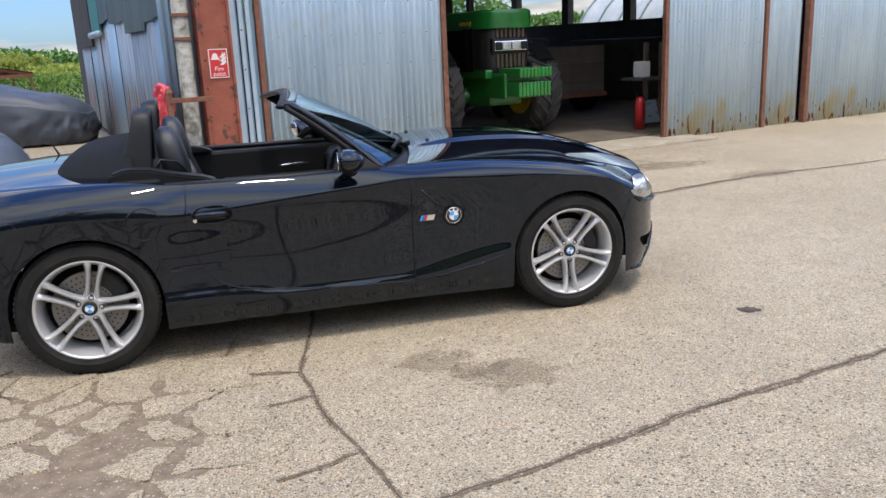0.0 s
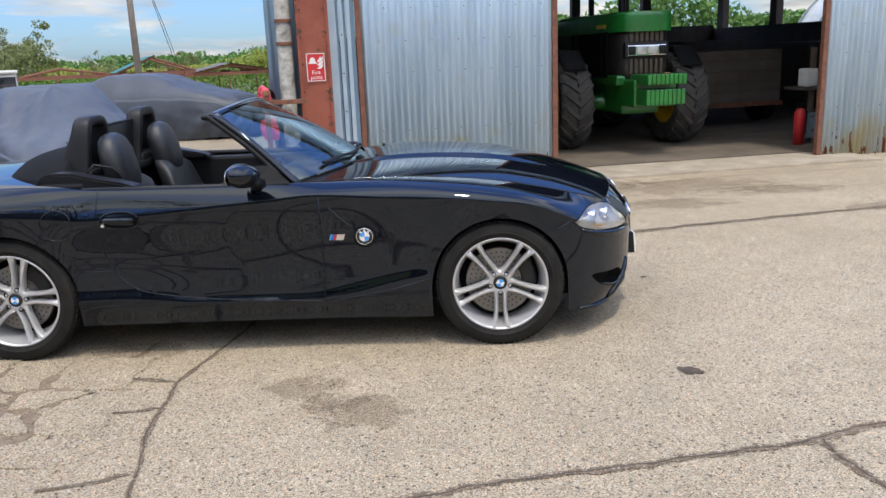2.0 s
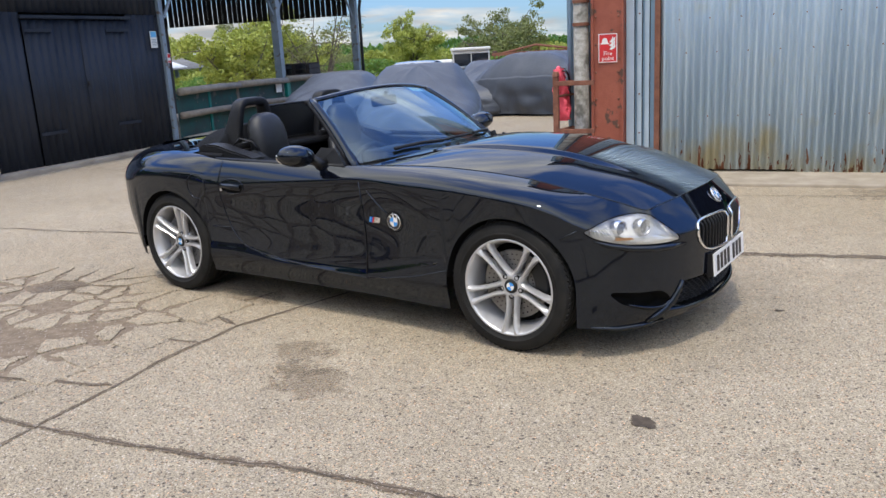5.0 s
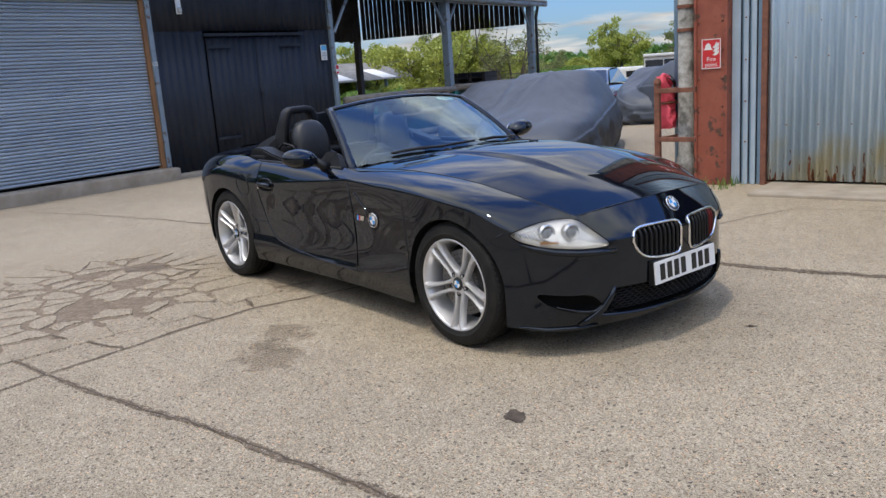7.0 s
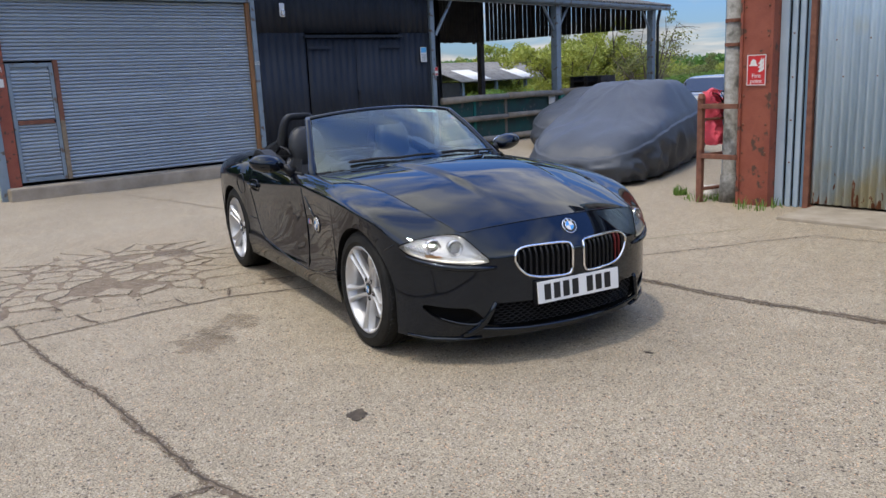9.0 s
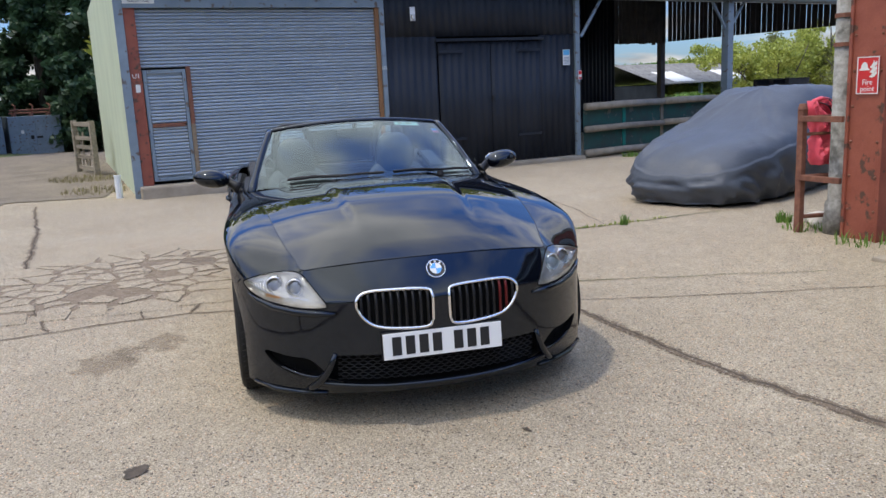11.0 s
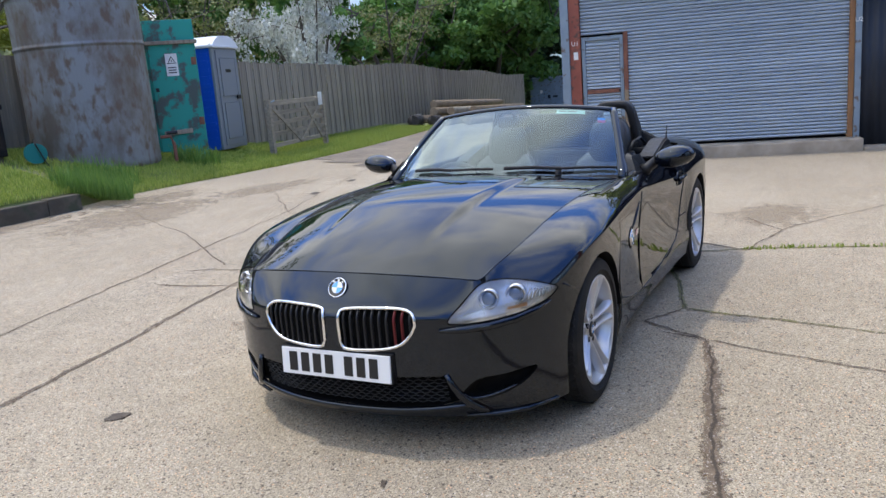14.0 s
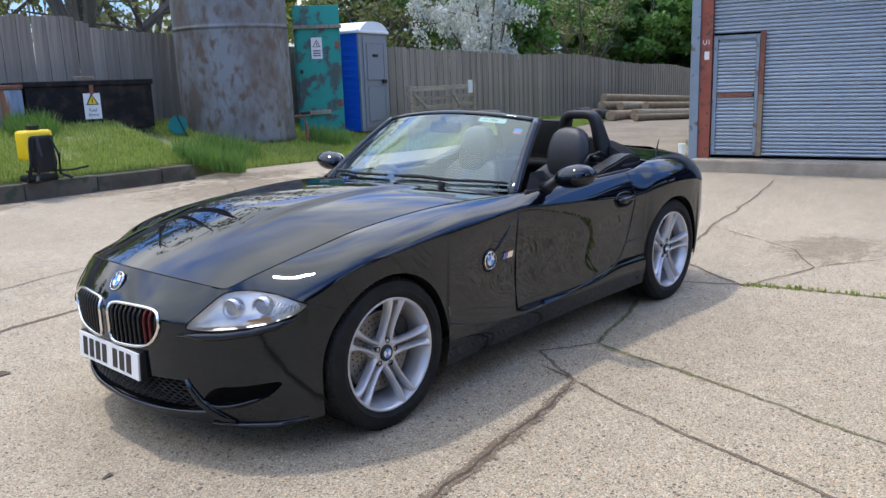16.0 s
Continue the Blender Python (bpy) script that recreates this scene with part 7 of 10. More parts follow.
def fire_sign():
    T = thing("fire_point_sign", "red sign with white flames and the words Fire point", "sign", M_BARN @ pose(-0.472, -0.136, 1.372))
    part("panel", boxed((-0.10, -0.006, -0.15), (0.10, 0.0, 0.15), 0.002), SIGN_RED, T)
    for lo, hi in (((-0.10, -0.0085, 0.142), (0.10, -0.0065, 0.15)), ((-0.10, -0.0085, -0.15), (0.10, -0.0065, -0.142)), ((-0.10, -0.0085, -0.1418), (-0.092, -0.0065, 0.1418)), ((0.092, -0.0085, -0.1418), (0.10, -0.0065, 0.1418))):
        part("border", boxed(lo, hi), SIGN_WHITE, T)
    text_mesh("Fire", 0.062, SIGN_WHITE, pose(0, -0.0072, -0.075, 90, 0, 0), T)
    text_mesh("point", 0.062, SIGN_WHITE, pose(0, -0.0072, -0.128, 90, 0, 0), T)
    helmet = [(-0.078, 0.04), (-0.078, 0.052), (-0.066, 0.055), (-0.06, 0.085), (-0.045, 0.104), (-0.03, 0.108), (-0.014, 0.10), (-0.004, 0.08), (0.0, 0.055), (0.016, 0.05), (0.016, 0.04)]
    part("helmet_symbol", prism(bmesh.new(), helmet, -0.002, pose(0, -0.0065, 0)), SIGN_WHITE, T)
    for i in range(3):
        z = 0.0 + i * 0.038
        fl = [(0.012, z - 0.012), (0.03, z + 0.0), (0.045, z + 0.024), (0.052, z + 0.044), (0.062, z + 0.02), (0.078, z + 0.04), (0.082, z + 0.012), (0.06, z - 0.012), (0.035, z - 0.02)]
        part("flame_symbol", prism(bmesh.new(), fl, -0.002, pose(0, -0.0065, 0)), SIGN_WHITE, T)
    return T


fire_sign()


def rust_rack():
    """A rusty iron rail frame beside the concrete post."""
    T = thing("iron_rack", "rusty iron rail frame beside the column", "rack", M_BARN @ pose(0, 0, 0))
    for x, y in ((-1.03, -0.22), (-0.86, 0.40)):
        part("upright", boxed((x - 0.03, y - 0.03, 0.0), (x + 0.03, y + 0.03, 1.10), 0.006), RUST, T)
        part("cap", tubed([(x, y, 1.10), (x, y, 1.15)], [0.045, 0.03], 10), RUST, T)
    for z in (0.50, 1.02):
        part("rail", boxed((-1.03, -0.262, z - 0.025), (-0.60, -0.224, z + 0.025), 0.005), RUST, T)
        part("rail", tubed([(-1.03, -0.22, z), (-0.86, 0.40, z)], 0.022, 8), RUST, T)
    part("strap", tubed([(-1.02, -0.20, 0.88), (-0.87, 0.36, 0.88)], 0.014, 8), RUST, T)
    part("foot_rail", tubed([(-1.03, -0.22, 0.14), (-0.86, 0.40, 0.14)], 0.020, 8), RUST, T)
    return T


rust_rack()


def red_bag():
    T = thing("red_bag", "limp faded red nylon bag hung on the iron rack", "bag", M_BARN @ pose(-1.04, 0.05, 0.60, 0, 0, 8) @ Matrix.Diagonal((1, 0.92, 0.86, 1)))
    bm = bmesh.new()
    rows = []
    for k in range(25):
        t = k / 24
        z = 0.66 * t
        half = 0.150 + 0.022 * t + 0.012 * math.sin(9 * t)
        deep = 0.070 * (1 - 0.55 * step(0.55, 0.95, t)) * (0.75 + 0.25 * step(0.0, 0.12, t))
        row = []
        for j in range(49):
            q = 2 * math.pi * j / 48
            c, d = math.cos(q), math.sin(q)
            x, y = deep * math.copysign(abs(c) ** 0.6, c), half * math.copysign(abs(d) ** 0.7, d)
            crease = 0.055 * (0.4 - 2 * abs(noise.noise((y * 7, z * 6 + y * 5, 3)))) + 0.030 * (0.4 - 2 * abs(noise.noise((y * 15 + 4, z * 11 - y * 9, 9))))
            row.append((x + crease * (1 if c > 0 else -1) - 0.05 * (t - 0.5), y + 0.02 * noise.noise((z * 6, 1, 2)), z))
        rows.append(row)
    vs = grid(bm, rows)
    bm.faces.new(vs[-1][:-1])
    bm.faces.new(vs[0][:-1])
    bmesh.ops.remove_doubles(bm, verts=bm.verts, dist=1e-5)
    part("cloth", bm, RED_CLOTH, T)
    part("roll_top", tubed([(-0.02, -0.13, 0.655), (-0.03, 0.0, 0.672), (-0.02, 0.12, 0.66)], [0.022, 0.028, 0.020], 10), RED_CLOTH, T, smooth=True)
    for pts in ([(0.03, -0.12, 0.64), (0.075, -0.05, 0.60), (0.095, 0.02, 0.47), (0.10, 0.03, 0.30), (0.09, 0.06, 0.12)], [(0.03, 0.03, 0.67), (0.07, 0.05, 0.60), (0.085, 0.08, 0.52)], [(0.085, -0.10, 0.46), (0.10, 0.0, 0.45), (0.085, 0.10, 0.47)]):
        part("strap", tubed(spline(pts, 4), 0.013, 6, squash=0.4), BLACK_PLASTIC, T, "black webbing strap")
    return T


red_bag()
rnd = random.Random(11)
for i, (x, y, r) in enumerate(((-1.08, 4.45, 0.13), (-1.28, 4.52, 0.10), (-0.98, 4.62, 0.09), (-1.45, 4.7, 0.07))):
    bm = bmesh.new()
    bmesh.ops.create_icosphere(bm, subdivisions=3, radius=r)
    for v in bm.verts:
        v.co *= 1 + 0.35 * noise.noise(v.co * 9 + Vector((i * 5, 0, 0)))
        v.co.z *= 0.62
    st = part("stone", bm, WHITE_STONE, smooth=False)
    st.location = (x, y, gz(x, y) + r * 0.40)
    tagged(st, "pale broken stone at the foot of the column", "stone", "stones by the column")


def covered_car(m, L=4.3, Wd=1.78, roof=1.25, hood=0.82, tail=0.90, seed=0, label="", hem=0.04):
    """A loose cover over a parked car, nose along +x: drawn tight over bonnet and cabin, hanging in folds below."""
    T = thing("car_cover", label or "parked car under a wrinkled grey fabric cover", "covered car", m, "covered cars")
    rnd = random.Random(seed)

    def top(x, y):
        t = x / L
        body = float(np.interp(t, (-0.5, -0.46, -0.36, 0.20, 0.30, 0.40, 0.47, 0.5), (tail - 0.14, tail - 0.04, tail, hood + 0.10, hood + 0.02, hood - 0.07, hood - 0.17, hood - 0.26)))
        cx = min(step(-0.46, -0.20, t), 1 - step(-0.04, 0.25, t))
        hw = Wd / 2
        cy = 1 - step(0.55, 1.0, abs(y) / hw) * 0.85
        arch = 1 - 0.07 * (abs(y) / hw) ** 2
        return body * arch + (roof - body * 0.97) * cx * cy

    def folds(x, y):
        """Long slack folds drawn between the corners of the cabin and the hem."""
        a = noise.noise((x * 1.3 + y * 2.4 + seed, y * 0.9 - x * 0.35, seed))
        b = noise.noise((x * 2.9 - y * 3.4 + seed, y * 1.3 + x * 0.8, seed + 5))
        c = noise.noise((x * 6.1 + y * 4.7 + seed, y * 2.9 - x * 1.8, seed + 9))
        return -0.036 * abs(a) * 2 - 0.024 * abs(b) * 2 - 0.009 * abs(c) * 2
    n = 240
    rings = []
    # crown: rings from the middle out to the edge
    for s in [0.02, 0.12, 0.24, 0.36, 0.47, 0.57, 0.66, 0.74, 0.80, 0.85, 0.89, 0.92, 0.945, 0.965, 0.98, 0.99]:
        ring = []
        for k in range(n):
            q = 2 * math.pi * k / n
            c, d = math.cos(q), math.sin(q)
            px = L / 2 * math.copysign(abs(c) ** 0.62, c)
            py = Wd / 2 * math.copysign(abs(d) ** 0.55, d)
            x, y = px * s, py * s
            z = top(x, y) + folds(x, y) * (1 - 0.35 * s) + 0.04 - 0.16 * s ** 14
            ring.append(Vector((x, y, z)))
        rings.append(ring)
    # hanging cloth
    for u in [0.0, 0.04, 0.09, 0.15, 0.22, 0.30, 0.38, 0.47, 0.56, 0.65, 0.74, 0.82, 0.89, 0.95, 1.0]:
        ring = []
        for k in range(n):
            q = 2 * math.pi * k / n
            e = rings[15][k]
            out = Vector((e.x / (L / 2) ** 2, e.y / (Wd / 2) ** 2, 0)).normalized()
            arc = q + 0.10 * u * math.sin(3 * q + seed)
            cx, cy = math.cos(arc), math.sin(arc)
            px, py = e.x + 0.4 * u * cx, e.y
            f1 = 0.45 - abs(noise.noise((px * 2.3 + seed, py * 2.3, u * 0.9))) * 2
            f2 = 0.45 - abs(noise.noise((px * 5.5 + 1.6 * u, py * 5.5 + seed, u * 1.4 + 4))) * 2
            f3 = noise.noise((cx * 4 + seed, cy * 4, u * 5))
            amp = step(0.05, 0.55, u)
            bulge = 0.045 * math.sin(math.pi * min(1, u * 1.15)) - 0.05 * step(0.80, 1.0, u)
            low = hem + 0.05 * max(0.0, noise.noise((cx * 3, cy * 3, seed + 2)))
            z = e.z + (low - e.z) * u
            p = e + out * (0.012 + bulge + amp * (0.10 * f1 + 0.060 * f2) + 0.035 * f3 * math.sin(math.pi * u))
            ring.append(Vector((p.x, p.y, z)))
        rings.append(ring)
    bm = bmesh.new()
    vs = [[bm.verts.new(p) for p in r] for r in rings]
    for a, b in zip(vs, vs[1:]):
        for k in range(n):
            bm.faces.new((a[k], b[k], b[(k + 1) % n], a[(k + 1) % n]))
    bm.faces.new(vs[0])
    part("cover", bm, COVER, T, smooth=True)
    part("body_shell", boxed((-L / 2 + 0.5, -Wd / 2 + 0.22, 0.20), (L / 2 - 0.5, Wd / 2 - 0.22, 0.5), 0.05), MATT_BLACK, T)
    for x in (-1.25, 1.25):
        for y in (-0.7, 0.7):
            part("tyre", lathe(bmesh.new(), [(0.2, y - 0.09), (0.31, y - 0.09), (0.31, y + 0.09), (0.2, y + 0.09)], 24, m=pose(x, 0, 0.31)), RUBBER, T)
    return T


def at(x, y, heading):
    return pose(x, y, gz(x, y), 0, 0, heading)


covered_car(at(-4.15, 5.95, -57), L=4.9, roof=1.22, hood=0.72, tail=0.86, seed=1, label="parked saloon under a wrinkled dark grey fabric cover")
covered_car(at(-8.75, 9.25, -62), L=4.1, roof=1.12, hood=0.78, tail=0.82, seed=3, label="low sports car under a grey cover beside the netted rail")
covered_car(at(-7.05, 12.95, -60), L=4.2, roof=1.16, seed=5, label="parked car under a grey fabric cover")
covered_car(at(-4.75, 11.9, -8), L=4.3, roof=1.26, hood=0.9, seed=7, label="dark car half wrapped in a grey cover by the barn wall")
covered_car(at(-6.6, 17.2, -40), L=4.3, roof=1.25, seed=9, label="parked car under a pale grey cover")


def saloon(m, paint, label, plate=True):
    """A plain four-door saloon; its nose looks along +x."""
    T = thing("saloon_car", label, "car", m, "parked saloons")
    secs = [(-2.2, 0.35, 0.62, 0.72), (-2.18, 0.28, 0.86, 0.80), (-1.9, 0.26, 0.96, 0.85), (-1.3, 0.25, 0.98, 0.86), (0, 0.24, 0.95, 0.86), (0.9, 0.24, 0.92, 0.86), (1.6, 0.25, 0.85, 0.84), (2.05, 0.28, 0.74, 0.76), (2.2, 0.33, 0.60, 0.66)]
    bm = bmesh.new()
    rows = []
    for x, z0, z1, hw in secs:
        rows.append([(x, hw * math.copysign(abs(math.sin(q)) ** 0.55, math.sin(q)), (z0 + z1) / 2 - (z1 - z0) / 2 * math.copysign(abs(math.cos(q)) ** 0.55, math.cos(q))) for q in np.linspace(0, 2 * math.pi, 29)])
    vs = grid(bm, rows)
    bm.faces.new(vs[0][:-1])
    bm.faces.new(vs[-1][:-1])
    part("body", bm, paint, T, smooth=True)
    bm = bmesh.new()
    rows = []
    for x, hw, z in ((-1.55, 0.72, 0.95), (-1.02, 0.60, 1.34), (-0.6, 0.585, 1.40), (0.0, 0.585, 1.405), (0.35, 0.60, 1.36), (1.05, 0.72, 0.92)):
        rows.append([(x, y * hw, z - 0.03 * abs(y) ** 3) for y in np.linspace(-1, 1, 9)])
    grid(bm, rows)
    part("roof", bm, paint, T, smooth=True)
    for s in (-1, 1):
        bm = bmesh.new()
        bm.faces.new([bm.verts.new(p) for p in ((-1.5, s * 0.755, 0.97), (1.0, s * 0.755, 0.93), (0.34, s * 0.615, 1.34), (-0.98, s * 0.615, 1.32))])
        part("side_window", bm, WINDOW_DARK, T)
    for x0, x1, z0, z1, h0, h1 in ((-1.56, -1.05, 0.985, 1.325, 0.66, 0.55), (1.04, 0.40, 0.955, 1.345, 0.66, 0.55)):
        dx = 0.012 if x0 > 0 else -0.012
        bm = bmesh.new()
        bm.faces.new([bm.verts.new(p) for p in ((x0 + dx, -h0, z0), (x0 + dx, h0, z0), (x1 + dx, h1, z1 + 0.006), (x1 + dx, -h1, z1 + 0.006))])
        part("window", bm, WINDOW_DARK, T)
    for x in (-1.35, 1.35):
        for s in (-1, 1):
            w = part("wheel", lathe(bmesh.new(), [(0.0, s * 0.86), (0.19, s * 0.86), (0.2, s * 0.87), (0.31, s * 0.865), (0.315, s * 0.70), (0.1, s * 0.70)], 28, m=pose(x, 0, 0.315)), RUBBER, T)
            part("rim", lathe(bmesh.new(), [(0.0, s * 0.872), (0.18, s * 0.875), (0.19, s * 0.868)], 24, m=pose(x, 0, 0.315)), RIM, w)
    for s in (-1, 1):
        part("tail_lamp", boxed((-2.22, s * 0.40, 0.70), (-2.16, s * 0.77, 0.82), 0.01), RED, T, "red tail lamp")
    part("bumper", boxed((-2.27, -0.80, 0.42), (-2.12, 0.80, 0.60), 0.04), paint, T)
    if plate:
        p = part("number_plate", boxed((-2.235, -0.26, 0.655), (-2.205, 0.26, 0.765), 0.003), SIGN_YELLOW, T, "yellow rear number plate")
        for i in range(6):
            part("plate_bar", boxed((-2.238, -0.22 + i * 0.075, 0.68), (-2.2355, -0.17 + i * 0.075, 0.74)), BAR_BLACK, p)
    return T


saloon(at(-11.6, 16.2, 116), PAINT_SILVER, "silver four-door saloon parked tail on")
saloon(at(-12.4, 22.8, 150), RED_PAINT, "dark red car parked behind the covered cars", plate=False)


def off_roader(m):
    T = thing("off_road_vehicle", "boxy old off-road vehicle with a white roof", "vehicle", m)
    part("body", boxed((-2.0, -0.85, 0.5), (1.0, 0.85, 1.12), 0.05), MATT_BLACK, T, "dark lower body")
    part("bonnet", boxed((1.0, -0.78, 0.5), (2.0, 0.78, 1.10), 0.06), BLACK_PLASTIC, T)
    part("cab", boxed((-2.0, -0.80, 1.12), (0.85, 0.80, 1.86), 0.06), WHITE_PAINT, T, "white upper cab")
    part("roof", boxed((-2.05, -0.84, 1.86), (0.95, 0.84, 1.99), 0.05), WHITE_PAINT, T, "white roof")
    for y0, y1 in ((-0.74, -0.02), (0.02, 0.74)):
        part("windscreen_pane", boxed((0.835, y0, 1.22), (0.865, y1, 1.74), 0.01), WINDOW_DARK, T)
    for s in (-1, 1):
        for x0, x1 in ((-1.9, -1.1), (-1.0, -0.2), (-0.1, 0.75)):
            part("side_window", boxed((x0, s * 0.79, 1.24), (x1, s * 0.812, 1.74), 0.01), WINDOW_DARK, T)
        for x in (-1.3, 1.35):
            part("wheel", lathe(bmesh.new(), [(0.0, s * 0.84), (0.36, s * 0.86), (0.38, s * 0.80), (0.38, s * 0.64)], 24, m=pose(x, 0, 0.38)), RUBBER, T)
        part("mirror", boxed((0.85, s * 0.92, 1.2), (0.92, s * 1.06, 1.36), 0.01), BLACK_PLASTIC, T)
    return T


off_roader(at(-16.5, 26.8, -55))
cv = thing("white_trailer", "white box trailer parked near the hedge", "trailer", at(-22.5, 33.2, 20) @ Matrix.Scale(0.8, 4))
part("body", boxed((-1.6, -1.0, 0.45), (1.6, 1.0, 1.75), 0.15), WHITE_PAINT, cv)
part("window", boxed((-0.5, -1.02, 1.1), (0.5, -0.99, 1.5), 0.02), WINDOW_DARK, cv)
for y in (-0.8, 0.8):
    part("wheel", lathe(bmesh.new(), [(0.0, y - 0.08), (0.3, y - 0.08), (0.3, y + 0.08), (0.0, y + 0.08)], 20, m=pose(0, 0, 0.3)), RUBBER, cv)

# ---- open hay shed with netted rail ----
M_HAY = pose(-10.02, 5.90, 0, 0, 0, 107.1)


def hay_shed():
    T = thing("open_shed", "open steel-framed shed with a dark sheet roof", "shed", M_HAY)
    tagged(T, kind="structure")
    for x in (4.42, 9.12):
        part("post", boxed((x - 0.09, -0.09, -0.2), (x + 0.09, 0.09, 3.12), 0.008), GREY_STEEL, T, "grey steel post")
        for s in (-1, 1):
            if x > 9 and s > 0:
                continue
            part("brace", tubed([(x + s * 0.08, 0, 2.45), (x + s * 0.55, 0, 3.05)], 0.032, 8), GREY_STEEL, T)
    part("brace", tubed([(0.10, 0, 2.3), (0.65, 0, 3.05)], 0.032, 8), GREY_STEEL, T)
    part("eaves_beam", boxed((-0.1, -0.06, 3.02), (9.3, 0.08, 3.18), 0.006), GREY_STEEL, T)
    part("gutter", tubed([(-0.2, -0.22, 3.12), (9.75, -0.22, 3.08)], 0.065, 10), GREY_STEEL, T, "grey gutter")
    part("downpipe", tubed([(9.3, -0.18, 3.06), (9.27, -0.12, 2.7), (9.27, -0.12, -0.1)], 0.045, 10), BLACK_PLASTIC, T, "black downpipe")
    r = part("roof", corrugated(9.95, 0.0, 7.4, 0.146, 0.045, 0.012), ROOF_SHEET, T, "grey corrugated roof")
    r.matrix_basis = pose(-0.2, -0.30, 3.16, -78, 0, 0)
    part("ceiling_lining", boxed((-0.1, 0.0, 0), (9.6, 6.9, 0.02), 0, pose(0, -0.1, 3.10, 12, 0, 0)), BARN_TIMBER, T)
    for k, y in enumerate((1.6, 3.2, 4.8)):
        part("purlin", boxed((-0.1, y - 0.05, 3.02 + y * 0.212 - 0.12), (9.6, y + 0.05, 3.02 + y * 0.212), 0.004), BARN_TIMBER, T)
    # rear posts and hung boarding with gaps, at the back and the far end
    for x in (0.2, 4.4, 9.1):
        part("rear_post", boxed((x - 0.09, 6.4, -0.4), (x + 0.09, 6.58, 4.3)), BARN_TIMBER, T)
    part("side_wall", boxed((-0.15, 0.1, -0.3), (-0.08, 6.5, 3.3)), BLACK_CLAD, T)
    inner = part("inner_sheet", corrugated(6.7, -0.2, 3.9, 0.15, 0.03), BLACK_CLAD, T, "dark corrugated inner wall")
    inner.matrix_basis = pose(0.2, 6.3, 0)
    rnd = random.Random(4)
    x = 0.1
    while x < 9.1:
        w = rnd.uniform(0.09, 0.14)
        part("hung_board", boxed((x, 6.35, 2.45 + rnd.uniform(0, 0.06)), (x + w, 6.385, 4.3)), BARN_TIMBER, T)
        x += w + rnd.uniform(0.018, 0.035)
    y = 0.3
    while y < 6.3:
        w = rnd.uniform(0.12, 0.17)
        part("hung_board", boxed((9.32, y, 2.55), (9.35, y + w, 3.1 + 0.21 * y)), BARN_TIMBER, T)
        y += w + rnd.uniform(0.02, 0.04)
    return T


hay_shed()


def netted_rail():
    T = thing("netted_rail", "round timber rails backed with torn green netting", "fence", M_HAY)
    for x0, x1 in ((0.06, 2.35), (2.25, 4.5), (4.4, 6.8), (6.7, 9.05)):
        for z, r in ((0.93, 0.07), (0.48, 0.062), (0.0, 0.07)):
            dz = 0.05 * ((x0 * 7) % 1 - 0.5)
            part("rail", tubed([(x0, -0.16, z + dz), ((x0 + x1) / 2, -0.15, z + 0.01), (x1, -0.16, z - dz)], [r * 1.08, r, r * 0.92], 12), RAIL_WOOD, T, smooth=True)
    for x in (1.2, 2.3, 6.75):
        part("net_post", boxed((x - 0.04, -0.07, -0.15), (x + 0.04, -0.01, 0.95), 0.006), TEAL if x > 4 or x < 2 else RAIL_WOOD, T)
    part("painted_post", boxed((4.34, -0.19, -0.15), (4.50, -0.10, 0.98), 0.006), TEAL, T, "teal painted post")
    bm = bmesh.new()
    rows = []
    for x in np.linspace(0.1, 9.0, 90):
        rows.append([(x, -0.05 + 0.018 * noise.noise((x * 2, z * 2, 0)), z + 0.02 * noise.noise((x, 3, 0))) for z in np.linspace(-0.08, 0.90, 10)])
    grid(bm, rows)
    part("netting", bm, NET, T, "dark green netting", smooth=True)
    part("pale_patch", boxed((3.95, -0.10, 0.66), (4.22, -0.085, 0.86), 0.004), SIGN_WHITE, T)
    return T


netted_rail()


def pallet_stack(m):
    T = thing("pallet_stack", "stack of dark weathered wooden pallets", "pallets", m)
    for k in range(4):
        z = k * 0.145
        for i in range(7):
            part("deck_board", boxed((-0.6 + i * 0.18 + 0.02 * ((k * 3 + i) % 3), -0.5, z + 0.12), (-0.47 + i * 0.18, 0.5, z + 0.142)), BARN_TIMBER, T)
        for y in (-0.48, -0.06, 0.38):
            part("bearer", boxed((-0.62, y, z), (0.64, y + 0.1, z + 0.119)), BARN_TIMBER, T)
    return T


pallet_stack(pose(-14.2, 13.7, 0.68, 0, 0, 119))
blk = part("stacked_timber", boxed((-0.7, -0.5, -0.9), (0.7, 0.5, 0.0), 0.01), BARN_TIMBER)
place(blk, pose(-14.2, 13.7, 0.675, 0, 0, 119))
tagged(blk, "dark stacked timber under the pallets", "timber")


